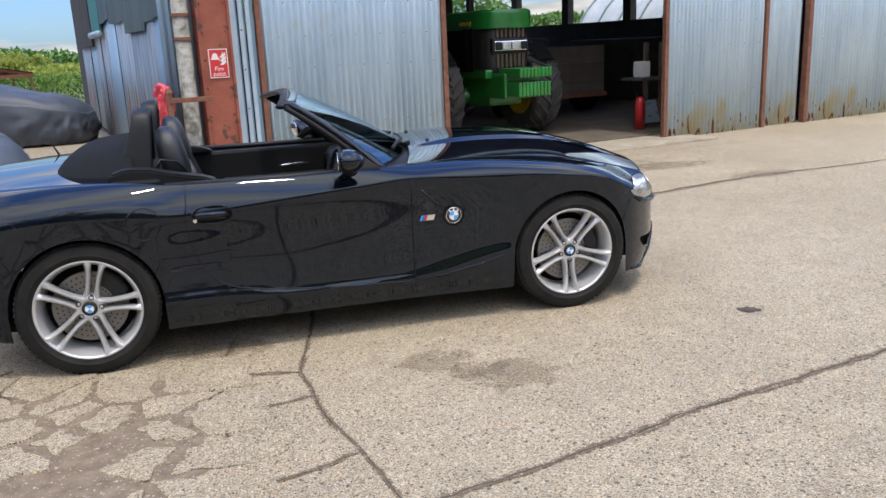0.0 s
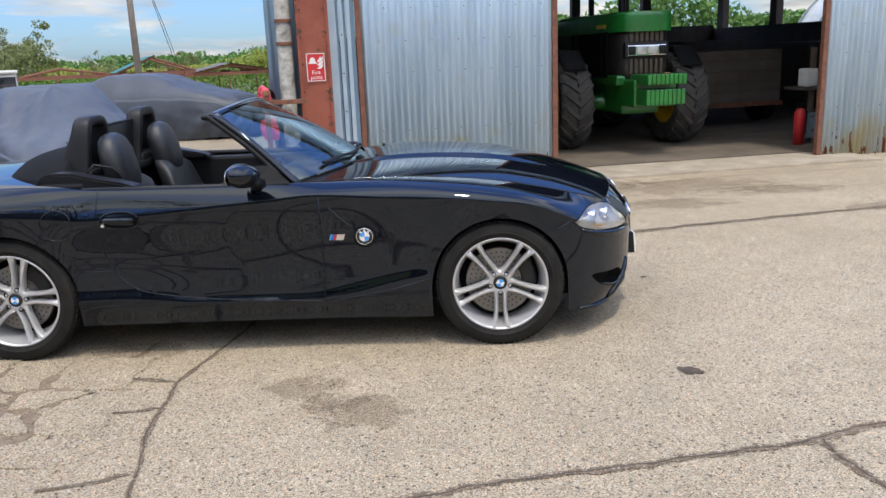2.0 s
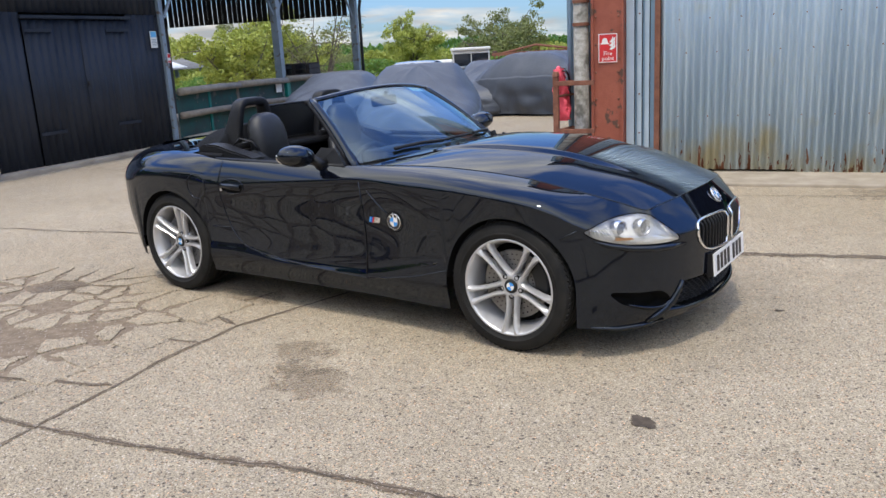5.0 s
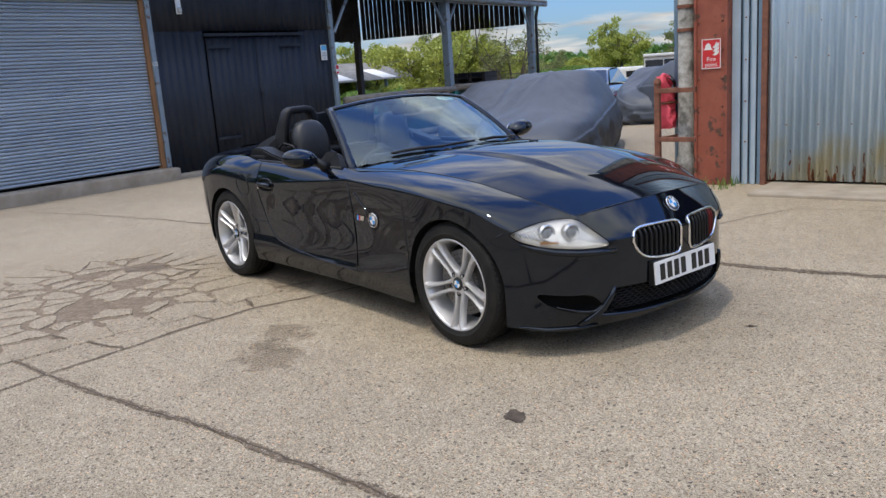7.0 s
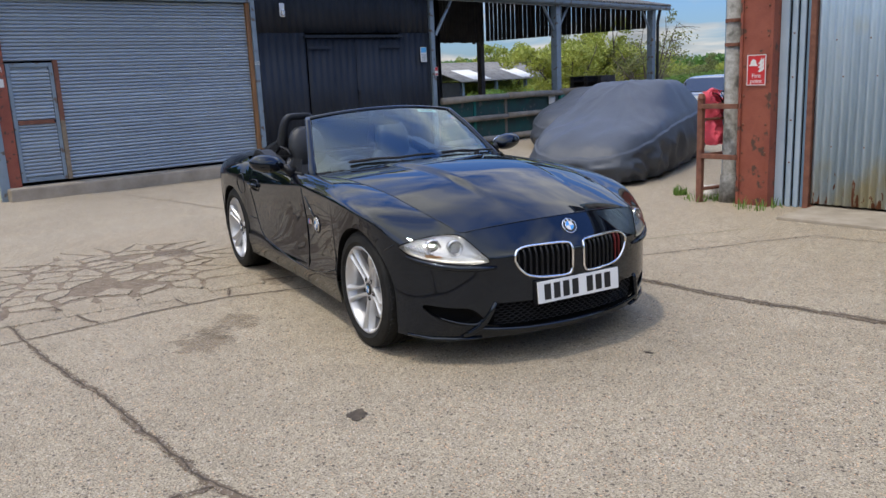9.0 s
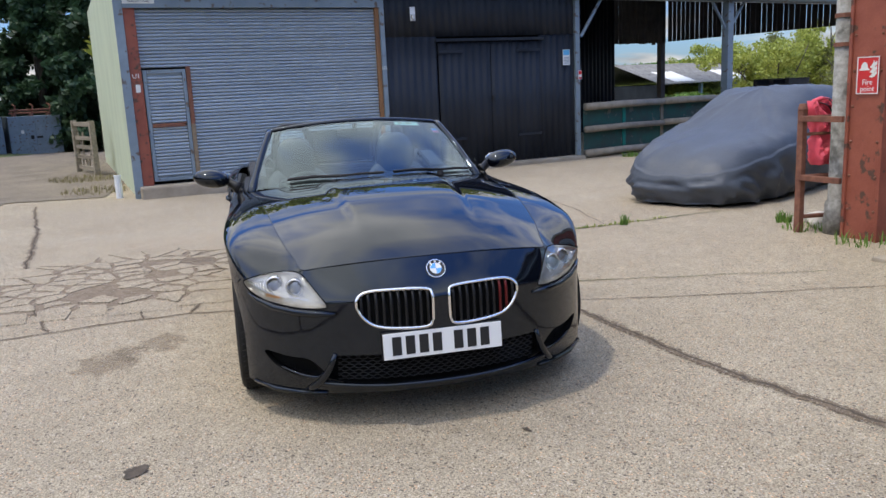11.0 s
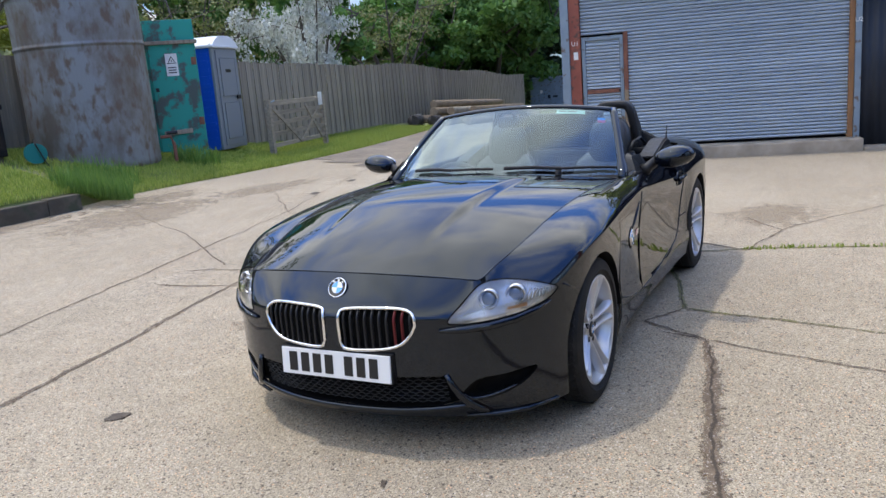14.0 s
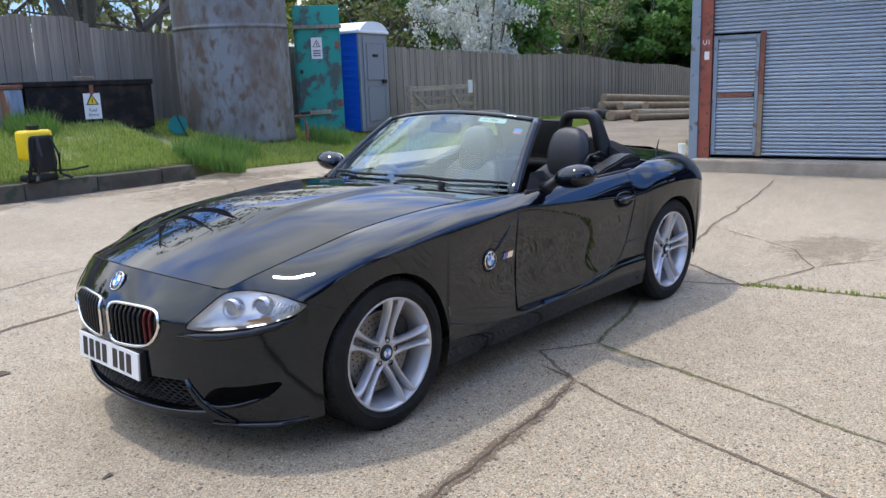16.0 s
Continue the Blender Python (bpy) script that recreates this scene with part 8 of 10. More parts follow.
def low_shed():
    T = thing("low_shed", "low grey-roofed farm shed in the distance", "shed", pose(-41.5, 29.5, -1.2, 0, 0, 118))
    part("wall_back", boxed((-7, 5.8, 0), (6, 6.0, 2.2)), BLACK_CLAD, T)
    part("wall_side", boxed((-7, 0, 0), (-6.8, 6, 2.2)), BLACK_CLAD, T)
    for x in (-6.8, -2.5, 1.8, 5.8):
        part("post", boxed((x, -0.1, 0), (x + 0.16, 0.1, 2.3)), GREY_STEEL, T)
    r = part("roof", corrugated(13.6, 0, 3.6, 0.15, 0.05, 0.02), ROOF_SHEET, T, "grey corrugated roof")
    r.matrix_basis = pose(-7.3, -0.4, 2.25, -70, 0, 0)
    r = part("roof", corrugated(13.6, 0, 3.6, 0.15, 0.05, 0.02), ROOF_SHEET, T, "grey corrugated roof")
    r.matrix_basis = pose(6.3, 6.4, 2.25, -70, 0, 180)
    for x in (-5.6, 1.0):
        s = part("roof_light", corrugated(2.2, 0.2, 2.0, 0.15, 0.05, 0.02), SIGN_WHITE, T, "pale roof light sheet")
        s.matrix_basis = pose(x, -0.4, 2.285, -70, 0, 0)
    return T


low_shed()


def utility_pole(x, y, h):
    T = thing("utility_pole", "tall pale timber utility pole with wires", "pole", pose(x, y, gz(x, y)))
    part("shaft", tubed([(0, 0, -0.3), (0, 0, h)], [0.17, 0.11], 12), POLE_WOOD, T, smooth=True)
    part("wire", tubed([(0, 0, h - 0.4), (1.2, 0.4, 3.6), (1.6, 0.5, 1.9)], 0.015, 5), BLACK_PLASTIC, T)
    part("wire", tubed([(0, 0, h - 0.6), (1.35, 0.45, 3.4), (1.7, 0.55, 1.9)], 0.015, 5), BLACK_PLASTIC, T)
    return T


utility_pole(-13.1, 33.0, 9.0)


def canopy_frame(m, tarp=False):
    """A rusty open truss roof on thin legs."""
    T = thing("canopy_frame", "rusty steel canopy frame with no roof sheets" if not tarp else "rusty canopy frame under a green tarpaulin", "canopy", m, "canopy frames")
    apex = 2.10 if tarp else 1.80
    for y in (0, 3.2):
        part("beam", boxed((-4.5, y - 0.05, 1.42), (4.5, y + 0.05, 1.54)), RUST, T)
        part("rafter", tubed([(-3.4, y, 1.52), (0.2, y, apex), (4.3, y, 1.56)], 0.05, 6), RUST, T)
        for x in (-2.4, -1.4, -0.4, 0.6, 1.6, 2.6):
            top = 1.52 + (apex - 1.52) * ((x + 3.4) / 3.6 if x < 0.2 else (4.3 - x) / 4.1)
            part("web", tubed([(x, y, 1.5), (x, y, top)], 0.03, 6), RUST, T)
        for x in (-4.2, 0, 4.2):
            part("leg", boxed((x - 0.05, y - 0.05, -0.3), (x + 0.05, y + 0.05, 1.42)), RUST, T)
    for x in (-4.4, -2.4, 0.2, 2.4, 4.4):
        part("purlin", boxed((x - 0.04, 0.05, 1.54), (x + 0.04, 3.15, 1.62)), RUST, T)
    if tarp:
        bm = bmesh.new()
        grid(bm, [[(-3.5, y, 1.56), (0.2, y, 2.16), (0.6, y, 2.08)] for y in (-0.1, 1.6, 3.3)])
        part("tarpaulin", bm, GREEN_TARP, T, "green tarpaulin")
    return T


canopy_frame(pose(-18.1, 35.7, -0.95, 0, 0, 27) @ Matrix.Diagonal((0.5, 1, 1.3, 1)))
canopy_frame(pose(-14.1, 37.4, -0.95, 0, 0, 26) @ Matrix.Diagonal((0.5, 1, 1.3, 1)), True)
cf = canopy_frame(pose(-10.4, 38.5, -1.1, 0, 0, 25) @ Matrix.Diagonal((0.5, 1, 1.3, 1)))
bm = bmesh.new()
grid(bm, [[(-3.6, y, 1.58), (0.2, y, 1.90), (4.5, y, 1.60)] for y in (-0.2, 1.6, 3.4)])
part("roof_sheet", bm, mat("brown_roof_sheet", (0.09, 0.075, 0.06), 0.8, color2=(0.16, 0.14, 0.12), scale=3), cf, "brown weathered roof sheets")


def polytunnel():
    """Pale tunnel house beyond the open side of the barn."""
    T = thing("polytunnel", "pale plastic tunnel house beyond the barn", "tunnel house", M_BARN @ pose(17.5, 6.0, 0.0))
    skin = mat("tunnel_sheet", (0.55, 0.57, 0.56), 0.5, color2=(0.40, 0.45, 0.44), scale=2)
    arc = [(3.0 * math.cos(q), 3.3 * math.sin(q)) for q in np.linspace(0, math.pi, 17)]
    bm = bmesh.new()
    grid(bm, [[(x, y, z) for x, z in arc] for y in (-8.0, 0.0, 8.0)])
    part("skin", bm, skin, T, smooth=True)
    for y in np.linspace(-8, 8, 17):
        part("hoop", tubed([(x * 1.012, y, z * 1.012) for x, z in arc], 0.03, 6), GREY_STEEL, T, smooth=True)
    return T


polytunnel()
tagged(text_mesh("U1", 0.10, SIGN_WHITE, M_ROLL @ pose(0.19, -0.033, 1.80, 90, 0, 0), None, "bay_mark"), "white painted bay mark U1 on the brown post", "marking")
tagged(text_mesh("U2", 0.09, SIGN_WHITE, M_ROLL @ pose(4.352, -0.053, 1.80, 90, 0, 0), None, "bay_mark"), "white painted bay mark U2 on the grey post", "marking")

# ---- inside the galvanised barn ----


def lug_tyre(T, x, y, r, w, name="front_wheel"):
    wm = pose(x, y, r, 0, 0, 90)
    W_ = new(name)
    W_.parent = T
    W_.matrix_basis = wm
    prof = [(r * 0.55, -w / 2 * 0.8), (r * 0.72, -w / 2), (r * 0.88, -w / 2 * 0.98), (r * 0.94, -w / 2 * 0.8), (r * 0.95, 0), (r * 0.94, w / 2 * 0.8), (r * 0.88, w / 2 * 0.98), (r * 0.72, w / 2), (r * 0.55, w / 2 * 0.8)]
    part("tyre", lathe(bmesh.new(), prof, 64), TRAC_RUBBER, W_, "deep-lugged tractor tyre", smooth=True)
    k = 22
    for i in range(k):
        for s in (-1, 1):
            a = 2 * math.pi * (i + (0.5 if s > 0 else 0)) / k
            bm = bmesh.new()
            mm = Matrix.Rotation(a, 4, "Y")
            sec = []
            for u, (yy, off, rr) in enumerate(((0.0, 0.10, r), (0.35, 0.03, r), (0.75, -0.05, r * 0.985), (1.02, -0.09, r * 0.90), (1.03, -0.11, r * 0.80))):
                base = rr - 0.055 if u < 3 else rr - 0.05
                sec.append([bm.verts.new(mm @ Vector((q, s * w / 2 * yy, off + d))) for q, d in ((base, -0.036), (rr, -0.024), (rr, 0.024), (base, 0.036))])
            for c0, c1 in zip(sec, sec[1:]):
                for j in range(4):
                    bm.faces.new((c0[j], c0[(j + 1) % 4], c1[(j + 1) % 4], c1[j]))
            bm.faces.new(sec[0])
            bm.faces.new(sec[-1][::-1])
            part("lug", bm, TRAC_RUBBER, W_)
    for s in (-1, 1):
        part("rim", lathe(bmesh.new(), [(r * 0.57, s * w / 2 * 0.80), (r * 0.53, s * w / 2 * 0.86), (r * 0.50, s * w / 2 * 0.6), (r * 0.40, s * w / 2 * 0.15), (0.0, s * w / 2 * 0.15)], 40), YELLOW, W_, "yellow steel rim", smooth=True)
    part("hub", lathe(bmesh.new(), [(0.11, -w * 0.25), (0.11, w * 0.25), (0.0, w * 0.25)], 16), YELLOW, W_)
    return W_


def tractor():
    """A green tractor, its nose looking out of the door (local -y)."""
    T = thing("tractor", "green tractor with yellow wheels standing in the barn doorway", "tractor", M_BARN @ pose(3.98, 1.95, 0.045))
    lug_tyre(T, -0.86, 0, 0.66, 0.46)
    lug_tyre(T, 0.86, 0, 0.66, 0.46)
    lug_tyre(T, -0.92, 2.75, 0.92, 0.55, "rear_wheel")
    lug_tyre(T, 0.92, 2.75, 0.92, 0.55, "rear_wheel")
    bm = bmesh.new()
    rows = []
    for y, hw, z0, z1 in ((-0.82, 0.24, 0.98, 1.62), (-0.80, 0.32, 0.93, 1.72), (-0.62, 0.37, 0.92, 1.79), (0.0, 0.40, 0.92, 1.83), (1.4, 0.42, 0.95, 1.90)):
        rows.append([(hw * math.copysign(abs(math.sin(q)) ** 0.5, math.sin(q)), y, (z0 + z1) / 2 - (z1 - z0) / 2 * math.copysign(abs(math.cos(q)) ** 0.45, math.cos(q))) for q in np.linspace(0, 2 * math.pi, 33)])
    vs = grid(bm, rows)
    bm.faces.new(vs[0][:-1])
    part("engine_cowl", bm, TRAC_DARK, T, "dark wrap-round engine cowl", smooth=True)

    def band(z0, z1, grow, ys, name, material, label=""):
        """A strip of the cowl between two heights, a little proud of it."""
        bm = bmesh.new()
        rows = []
        for y, hw, b0, b1 in ys:
            rows.append([(hw * grow * math.copysign(min(1.0, abs(t) * 1.35) ** 0.8, t), y, max(z0, min(z1, z1 - 0.10 * max(0.0, abs(t) - 0.62) / 0.38 - (z1 - z0) * (abs(t) > 0.97)))) for t in np.linspace(-1, 1, 31)])
        vs = grid(bm, rows)
        bm.faces.new(vs[0])
        return part(name, bm, material, T, label, smooth=True)
    band(1.60, 1.86, 1.04, ((-0.90, 0.25, 0, 0), (-0.86, 0.33, 0, 0), (-0.62, 0.39, 0, 0), (0.0, 0.42, 0, 0), (1.4, 0.44, 0, 0)), "bonnet", GREEN, "rounded green bonnet top")
    part("lower_frame", boxed((-0.40, -0.80, 0.90), (0.40, 0.9, 1.03), 0.03), GREEN, T)
    for x in (-0.425, 0.395):
        part("side_frame", boxed((x, -0.42, 1.0), (x + 0.03, -0.26, 1.68), 0.012), GREEN, T)
        part("side_frame", boxed((x, 0.55, 1.0), (x + 0.03, 0.75, 1.72), 0.012), GREEN, T)
    for i in range(7):
        x = -0.235 + i * 0.072
        part("grille_slat", boxed((x, -0.850, 1.47), (x + 0.045, -0.80, 1.66), 0.008), TRAC_MESH, T)
        part("grille_slat", boxed((x, -0.850, 1.05), (x + 0.045, -0.80, 1.24), 0.008), TRAC_MESH, T)
    lp = part("lamp_panel", boxed((-0.315, -0.875, 1.255), (0.315, -0.76, 1.465), 0.03), BLACK_PLASTIC, T, "black lamp surround")
    part("lamp_bezel", boxed((-0.280, -0.882, 1.285), (0.280, -0.80, 1.425), 0.018), CHROME, lp, "bright lamp surround")
    for x0, x1 in ((-0.268, -0.165), (-0.155, -0.005), (0.005, 0.155), (0.165, 0.268)):
        part("lamp", boxed((x0, -0.892, 1.296), (x1, -0.85, 1.414), 0.016), LAMP_SILVER if x1 < 0.2 and x0 > -0.2 else BLACK_PLASTIC, lp, "clear front lamp", smooth=True)
    part("side_panel", boxed((-0.425, -0.5, 1.0), (-0.40, 0.9, 1.62), 0.01), MATT_BLACK, T)
    part("side_panel", boxed((0.40, -0.5, 1.0), (0.425, 0.9, 1.62), 0.01), MATT_BLACK, T)
    part("yellow_stripe", boxed((-0.43, -0.45, 1.66), (-0.415, 1.2, 1.71)), YELLOW, T)
    part("yellow_stripe", boxed((0.415, -0.45, 1.66), (0.43, 1.2, 1.71)), YELLOW, T)
    # front weight block on its bracket
    part("bracket", boxed((-0.30, -1.15, 0.62), (0.30, -0.6, 0.98), 0.03), GREEN, T)
    for i in range(9):
        part("weight_plate", boxed((-0.27 + i * 0.060, -1.47, 0.66), (-0.215 + i * 0.060, -1.12, 0.86), 0.014), GREEN, T)
        part("weight_plate", boxed((-0.27 + i * 0.060, -1.50, 0.92), (-0.215 + i * 0.060, -0.95, 1.05), 0.014), GREEN, T)
    part("weight_hook", tubed([(0, -1.4, 1.03), (0, -1.42, 1.06), (0.06, -1.42, 1.06)], 0.012, 6), RUST, T)
    part("chassis", boxed((-0.28, -0.7, 0.50), (0.28, 3.0, 0.96), 0.05), GREEN, T)
    part("front_axle", tubed([(-0.75, 0, 0.64), (0.75, 0, 0.64)], 0.11, 12), GREEN, T, smooth=True)
    cab = part("cab", boxed((-0.75, 1.45, 1.0), (0.75, 3.1, 1.3), 0.04), GREEN, T)
    for x in (-0.72, 0.72):
        for y in (1.5, 3.0):
            part("cab_post", boxed((x - 0.04, y - 0.04, 1.3), (x + 0.04, y + 0.04, 2.6)), BLACK_PLASTIC, cab)
    part("cab_roof", boxed((-0.82, 1.3, 2.6), (0.82, 3.2, 2.78), 0.06), GREEN, cab)
    part("exhaust", tubed([(0.55, 1.25, 1.3), (0.55, 1.25, 2.6)], 0.06, 10), DARK_METAL, T)
    for s in (-1, 1):
        part("mudguard", tubed([(s * 0.86, -0.52, 1.12), (s * 0.86, -0.2, 1.37), (s * 0.86, 0.25, 1.38), (s * 0.86, 0.55, 1.2)], 0.16, 8, squash=0.12), BLACK_PLASTIC, T)
    return T


TRAC_DARK = mat("dark_cowl", (0.014, 0.013, 0.012), 0.45, color2=(0.030, 0.026, 0.022), scale=7, bump=0.2, bump_scale=150)
TRAC_MESH = mat("grille_mesh", (0.085, 0.060, 0.040), 0.6, bump=0.5, bump_scale=200)
tractor()


def farm_trailer():
    T = thing("farm_trailer", "old wooden box trailer in the dim barn", "trailer", M_BARN @ pose(6.5, 3.3, 0.045))
    for i in range(5):
        part("board", boxed((-1.1, 0.0, 0.42 + i * 0.17), (0.95, 0.04, 0.585 + i * 0.17), 0.004), TRAILER_WOOD, T)
        part("board", boxed((0.95, 0.04, 0.42 + i * 0.17), (0.99, 3.0, 0.585 + i * 0.17), 0.004), TRAILER_WOOD, T)
    part("rail", boxed((-1.15, -0.03, 0.34), (1.0, 0.1, 0.415)), RUST, T)
    part("load_bed", boxed((-1.1, 0.04, 0.40), (0.95, 3.0, 0.46)), TRAILER_WOOD, T)
    for x in (-0.7, 1.15):
        part("wheel", lathe(bmesh.new(), [(0.0, -0.1), (0.36, -0.1), (0.37, 0.1), (0.0, 0.1)], 24, m=pose(x, 0.9, 0.37, 0, 0, 90)), RUBBER, T)
    return T


farm_trailer()
ex = thing("fire_extinguisher", "red fire extinguisher standing inside the doorway", "fire extinguisher", M_BARN @ pose(6.10, 0.75, 0.045))
part("cylinder", tubed([(0, 0, 0), (0, 0, 0.42), (0, 0, 0.48), (0, 0, 0.5)], [0.075, 0.075, 0.05, 0.02], 16), SIGN_RED, ex, smooth=True)
part("valve", boxed((-0.06, -0.02, 0.50), (0.05, 0.02, 0.56), 0.008), BLACK_PLASTIC, ex)
part("hose", tubed([(0.03, 0, 0.53), (0.10, 0, 0.45), (0.09, 0, 0.15)], 0.012, 6), BLACK_PLASTIC, ex)
bench = thing("tool_rack", "cluttered timber tool rack beside the barn door", "rack", M_BARN @ pose(6.32, 1.0, 0.045))
for x in (0.10, 0.42):
    part("leg", boxed((x, 0, 0), (x + 0.06, 0.06, 1.3)), TRAILER_WOOD, bench)
part("shelf", boxed((-0.05, -0.1, 0.72), (0.55, 0.4, 0.76)), TRAILER_WOOD, bench)
part("leaning_board", boxed((-0.12, -0.25, 0.0), (0.22, -0.22, 0.35), 0.0, pose(0, 0, 0, -20, 0, 0)), GREY_STEEL, bench)
can = part("jerry_can", boxed((6.32, 0.98, 0.81), (6.51, 1.18, 1.06), 0.03), SIGN_WHITE)
place(can, M_BARN)
tagged(can, "white plastic can on the tool rack", "can")
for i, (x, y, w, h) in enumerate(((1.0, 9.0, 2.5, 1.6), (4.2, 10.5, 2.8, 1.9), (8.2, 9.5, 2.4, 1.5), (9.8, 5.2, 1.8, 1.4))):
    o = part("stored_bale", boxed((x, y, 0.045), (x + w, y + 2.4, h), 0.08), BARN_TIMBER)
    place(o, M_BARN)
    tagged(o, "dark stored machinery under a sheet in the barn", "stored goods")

# ---- south side: kerb, tank, stores ----


def kerb_run():
    x = 7.0
    i = 0
    T = structure(new("kerb"), "old concrete kerb along the grass", "kerb")
    while x > -2.6:
        w = 0.915
        x0 = max(x - w, -2.66)
        y = -7.10 + 0.06 * (x0 - 7) / 9.6 * 2
        z = gz(x0, -7)
        bm = boxed((x0 + 0.004, y - 0.16, z - 0.2), (x - 0.004, y, z + 0.225 + 0.008 * ((i * 7) % 3 - 1)), 0.02)
        part("kerb_stone", bm, KERB, T)
        x -= w
        i += 1


kerb_run()


def storage_tank():
    T = thing("storage_tank", "large upright cylindrical steel tank, grey and rusting", "tank", pose(-5.10, -9.66, 0.42, 0.4, 0.3, 0))
    r = 1.0
    part("shell", lathe(bmesh.new(), [(r * 0.97, 0.0), (r, 0.05), (r, 0.12), (r, 1.1), (r, 1.95), (r, 1.98), (r + 0.012, 1.985), (r + 0.012, 2.02), (r, 2.025), (r, 2.06), (r, 2.4), (r, 2.72), (r, 2.78)], 72, "Z"), TANK_METAL, T, smooth=True)
    part("dome", lathe(bmesh.new(), [(r + 0.03, 2.76), (r + 0.03, 2.80), (r * 0.9, 2.88), (r * 0.55, 2.98), (0.32, 3.02), (0.0, 3.02)], 72, "Z"), TANK_METAL, T, "rusty domed top", smooth=True)
    part("hatch", lathe(bmesh.new(), [(0.34, 3.0), (0.36, 3.10), (0.30, 3.12), (0.0, 3.12)], 32, "Z"), RUST, T)
    part("foot", lathe(bmesh.new(), [(r * 0.9, -0.35), (r * 0.9, 0.02)], 40, "Z"), KERB, T)
    part("outlet_pipe", tubed([(-0.62, 0.85, 0.42), (-0.72, 0.98, 0.42), (-0.74, 1.02, 0.30), (-0.74, 1.02, 0.0)], 0.03, 8), RUST, T)
    part("valve", tubed([(-0.70, 0.92, 0.48), (-0.85, 1.02, 0.48)], 0.03, 8), DARK_METAL, T)
    return T


storage_tank()


def green_store():
    T = thing("green_store", "tall narrow steel store with flaking green paint", "store", pose(-6.80, -9.36, 0.47, 0, 0, 141))
    part("body", boxed((-0.44, 0.01, -0.1), (0.44, 0.9, 2.42), 0.01), GREEN_FLAKE, T)
    part("door", boxed((-0.40, -0.02, 0.06), (0.40, 0.025, 1.98), 0.006), GREEN_FLAKE, T)
    part("top_rail", boxed((-0.47, -0.07, 1.985), (0.47, 0.03, 2.05), 0.006), GREY_TIMBER, T, "weathered timber rail")
    part("low_rail", boxed((-0.30, -0.07, 0.36), (0.20, 0.0, 0.44), 0.006, pose(0, 0, 0, 0, -2, 0)), GREY_TIMBER, T, "weathered timber rail")
    for z in (0.5, 1.6):
        part("hinge", boxed((0.33, -0.035, z), (0.42, -0.015, z + 0.14), 0.004), RUST, T)
    part("lock", boxed((-0.36, -0.045, 1.15), (-0.30, -0.015, 1.22), 0.006), DARK_METAL, T)
    return T


green_store()


def warning_notice(name, m, w, h, label, tri=True):
    T = thing(name, label, "sign", m)
    part("panel", boxed((-w / 2, -0.004, -h / 2), (w / 2, 0.0, h / 2), 0.001), SIGN_WHITE, T)
    s = w * 0.38
    if tri:
        part("triangle", prism(bmesh.new(), [(-s, h * 0.05), (s, h * 0.05), (0, h * 0.05 + s * 1.75)], -0.002, pose(0, -0.0045, 0)), BAR_BLACK, T)
        k = s * 0.72
        part("triangle_field", prism(bmesh.new(), [(-k, h * 0.05 + s * 0.15), (k, h * 0.05 + s * 0.15), (0, h * 0.05 + s * 0.15 + k * 1.7)], -0.002, pose(0, -0.0068, 0)), SIGN_YELLOW if w > 0.25 else SIGN_WHITE, T)
        part("symbol_bar", boxed((-0.008, -0.0105, h * 0.05 + s * 0.35), (0.008, -0.009, h * 0.05 + s * 0.95)), BAR_BLACK, T)
    return T


w1 = warning_notice("warning_sign", pose(-6.80, -9.36, 0.47, 0, 0, 141) @ pose(-0.02, -0.026, 1.62), 0.21, 0.40, "white warning sign with a black triangle on the green store")
for i in range(3):
    part("text_bar", boxed((-0.07, -0.0055, -0.06 - i * 0.045), (0.07, -0.0042, -0.04 - i * 0.045)), BAR_BLACK, w1)


def fuel_store():
    T = thing("fuel_store", "long low blackened steel store with a hinged lid", "store box", pose(-3.42, -9.62, 0.80))
    part("body", boxed((0, -0.85, 0.02), (2.02, 0, 0.72), 0.012), BLACK_BOX, T)
    part("lid", boxed((-0.02, -0.88, 0.72), (2.04, 0.03, 0.80), 0.012), BLACK_BOX, T, "overhanging lid")
    part("hasp", boxed((1.0, 0.0, 0.58), (1.06, 0.03, 0.74), 0.006), RUST, T)
    part("plinth", boxed((0.05, -0.8, -0.5), (1.95, -0.05, 0.02)), KERB, T)
    S = thing("old_store", "second older timber and steel store box", "store box", pose(-1.36, -9.66, 0.80))
    part("body", boxed((0, -0.8, -0.4), (2.2, 0, 0.70), 0.012), GREY_TIMBER, S)
    part("lid", boxed((-0.02, -0.85, 0.70), (2.24, 0.04, 0.76), 0.012), RUST, S)
    part("end_plate", boxed((-0.005, 0.0, 0.0), (0.30, 0.02, 0.69), 0.004), GALV_STREAK, S)
    return T


fuel_store()
w2 = warning_notice("fuel_sign", pose(-2.38, -9.598, 1.20, 0, 0, 180), 0.27, 0.40, "yellow and white warning sign reading Fuel store")
text_mesh("Fuel", 0.075, BAR_BLACK, pose(0, -0.0048, -0.085, 90, 0, 0), w2)
text_mesh("store", 0.075, BAR_BLACK, pose(0, -0.0048, -0.155, 90, 0, 0), w2)
bk = part("timber_block", boxed((-0.16, -0.07, 0), (0.16, 0.07, 0.07), 0.012), LOG_END)
bk.matrix_basis = pose(-2.42, -9.9, 1.602, 0, 0, 8)
tagged(bk, "short block of pale timber on the store lid", "timber block")


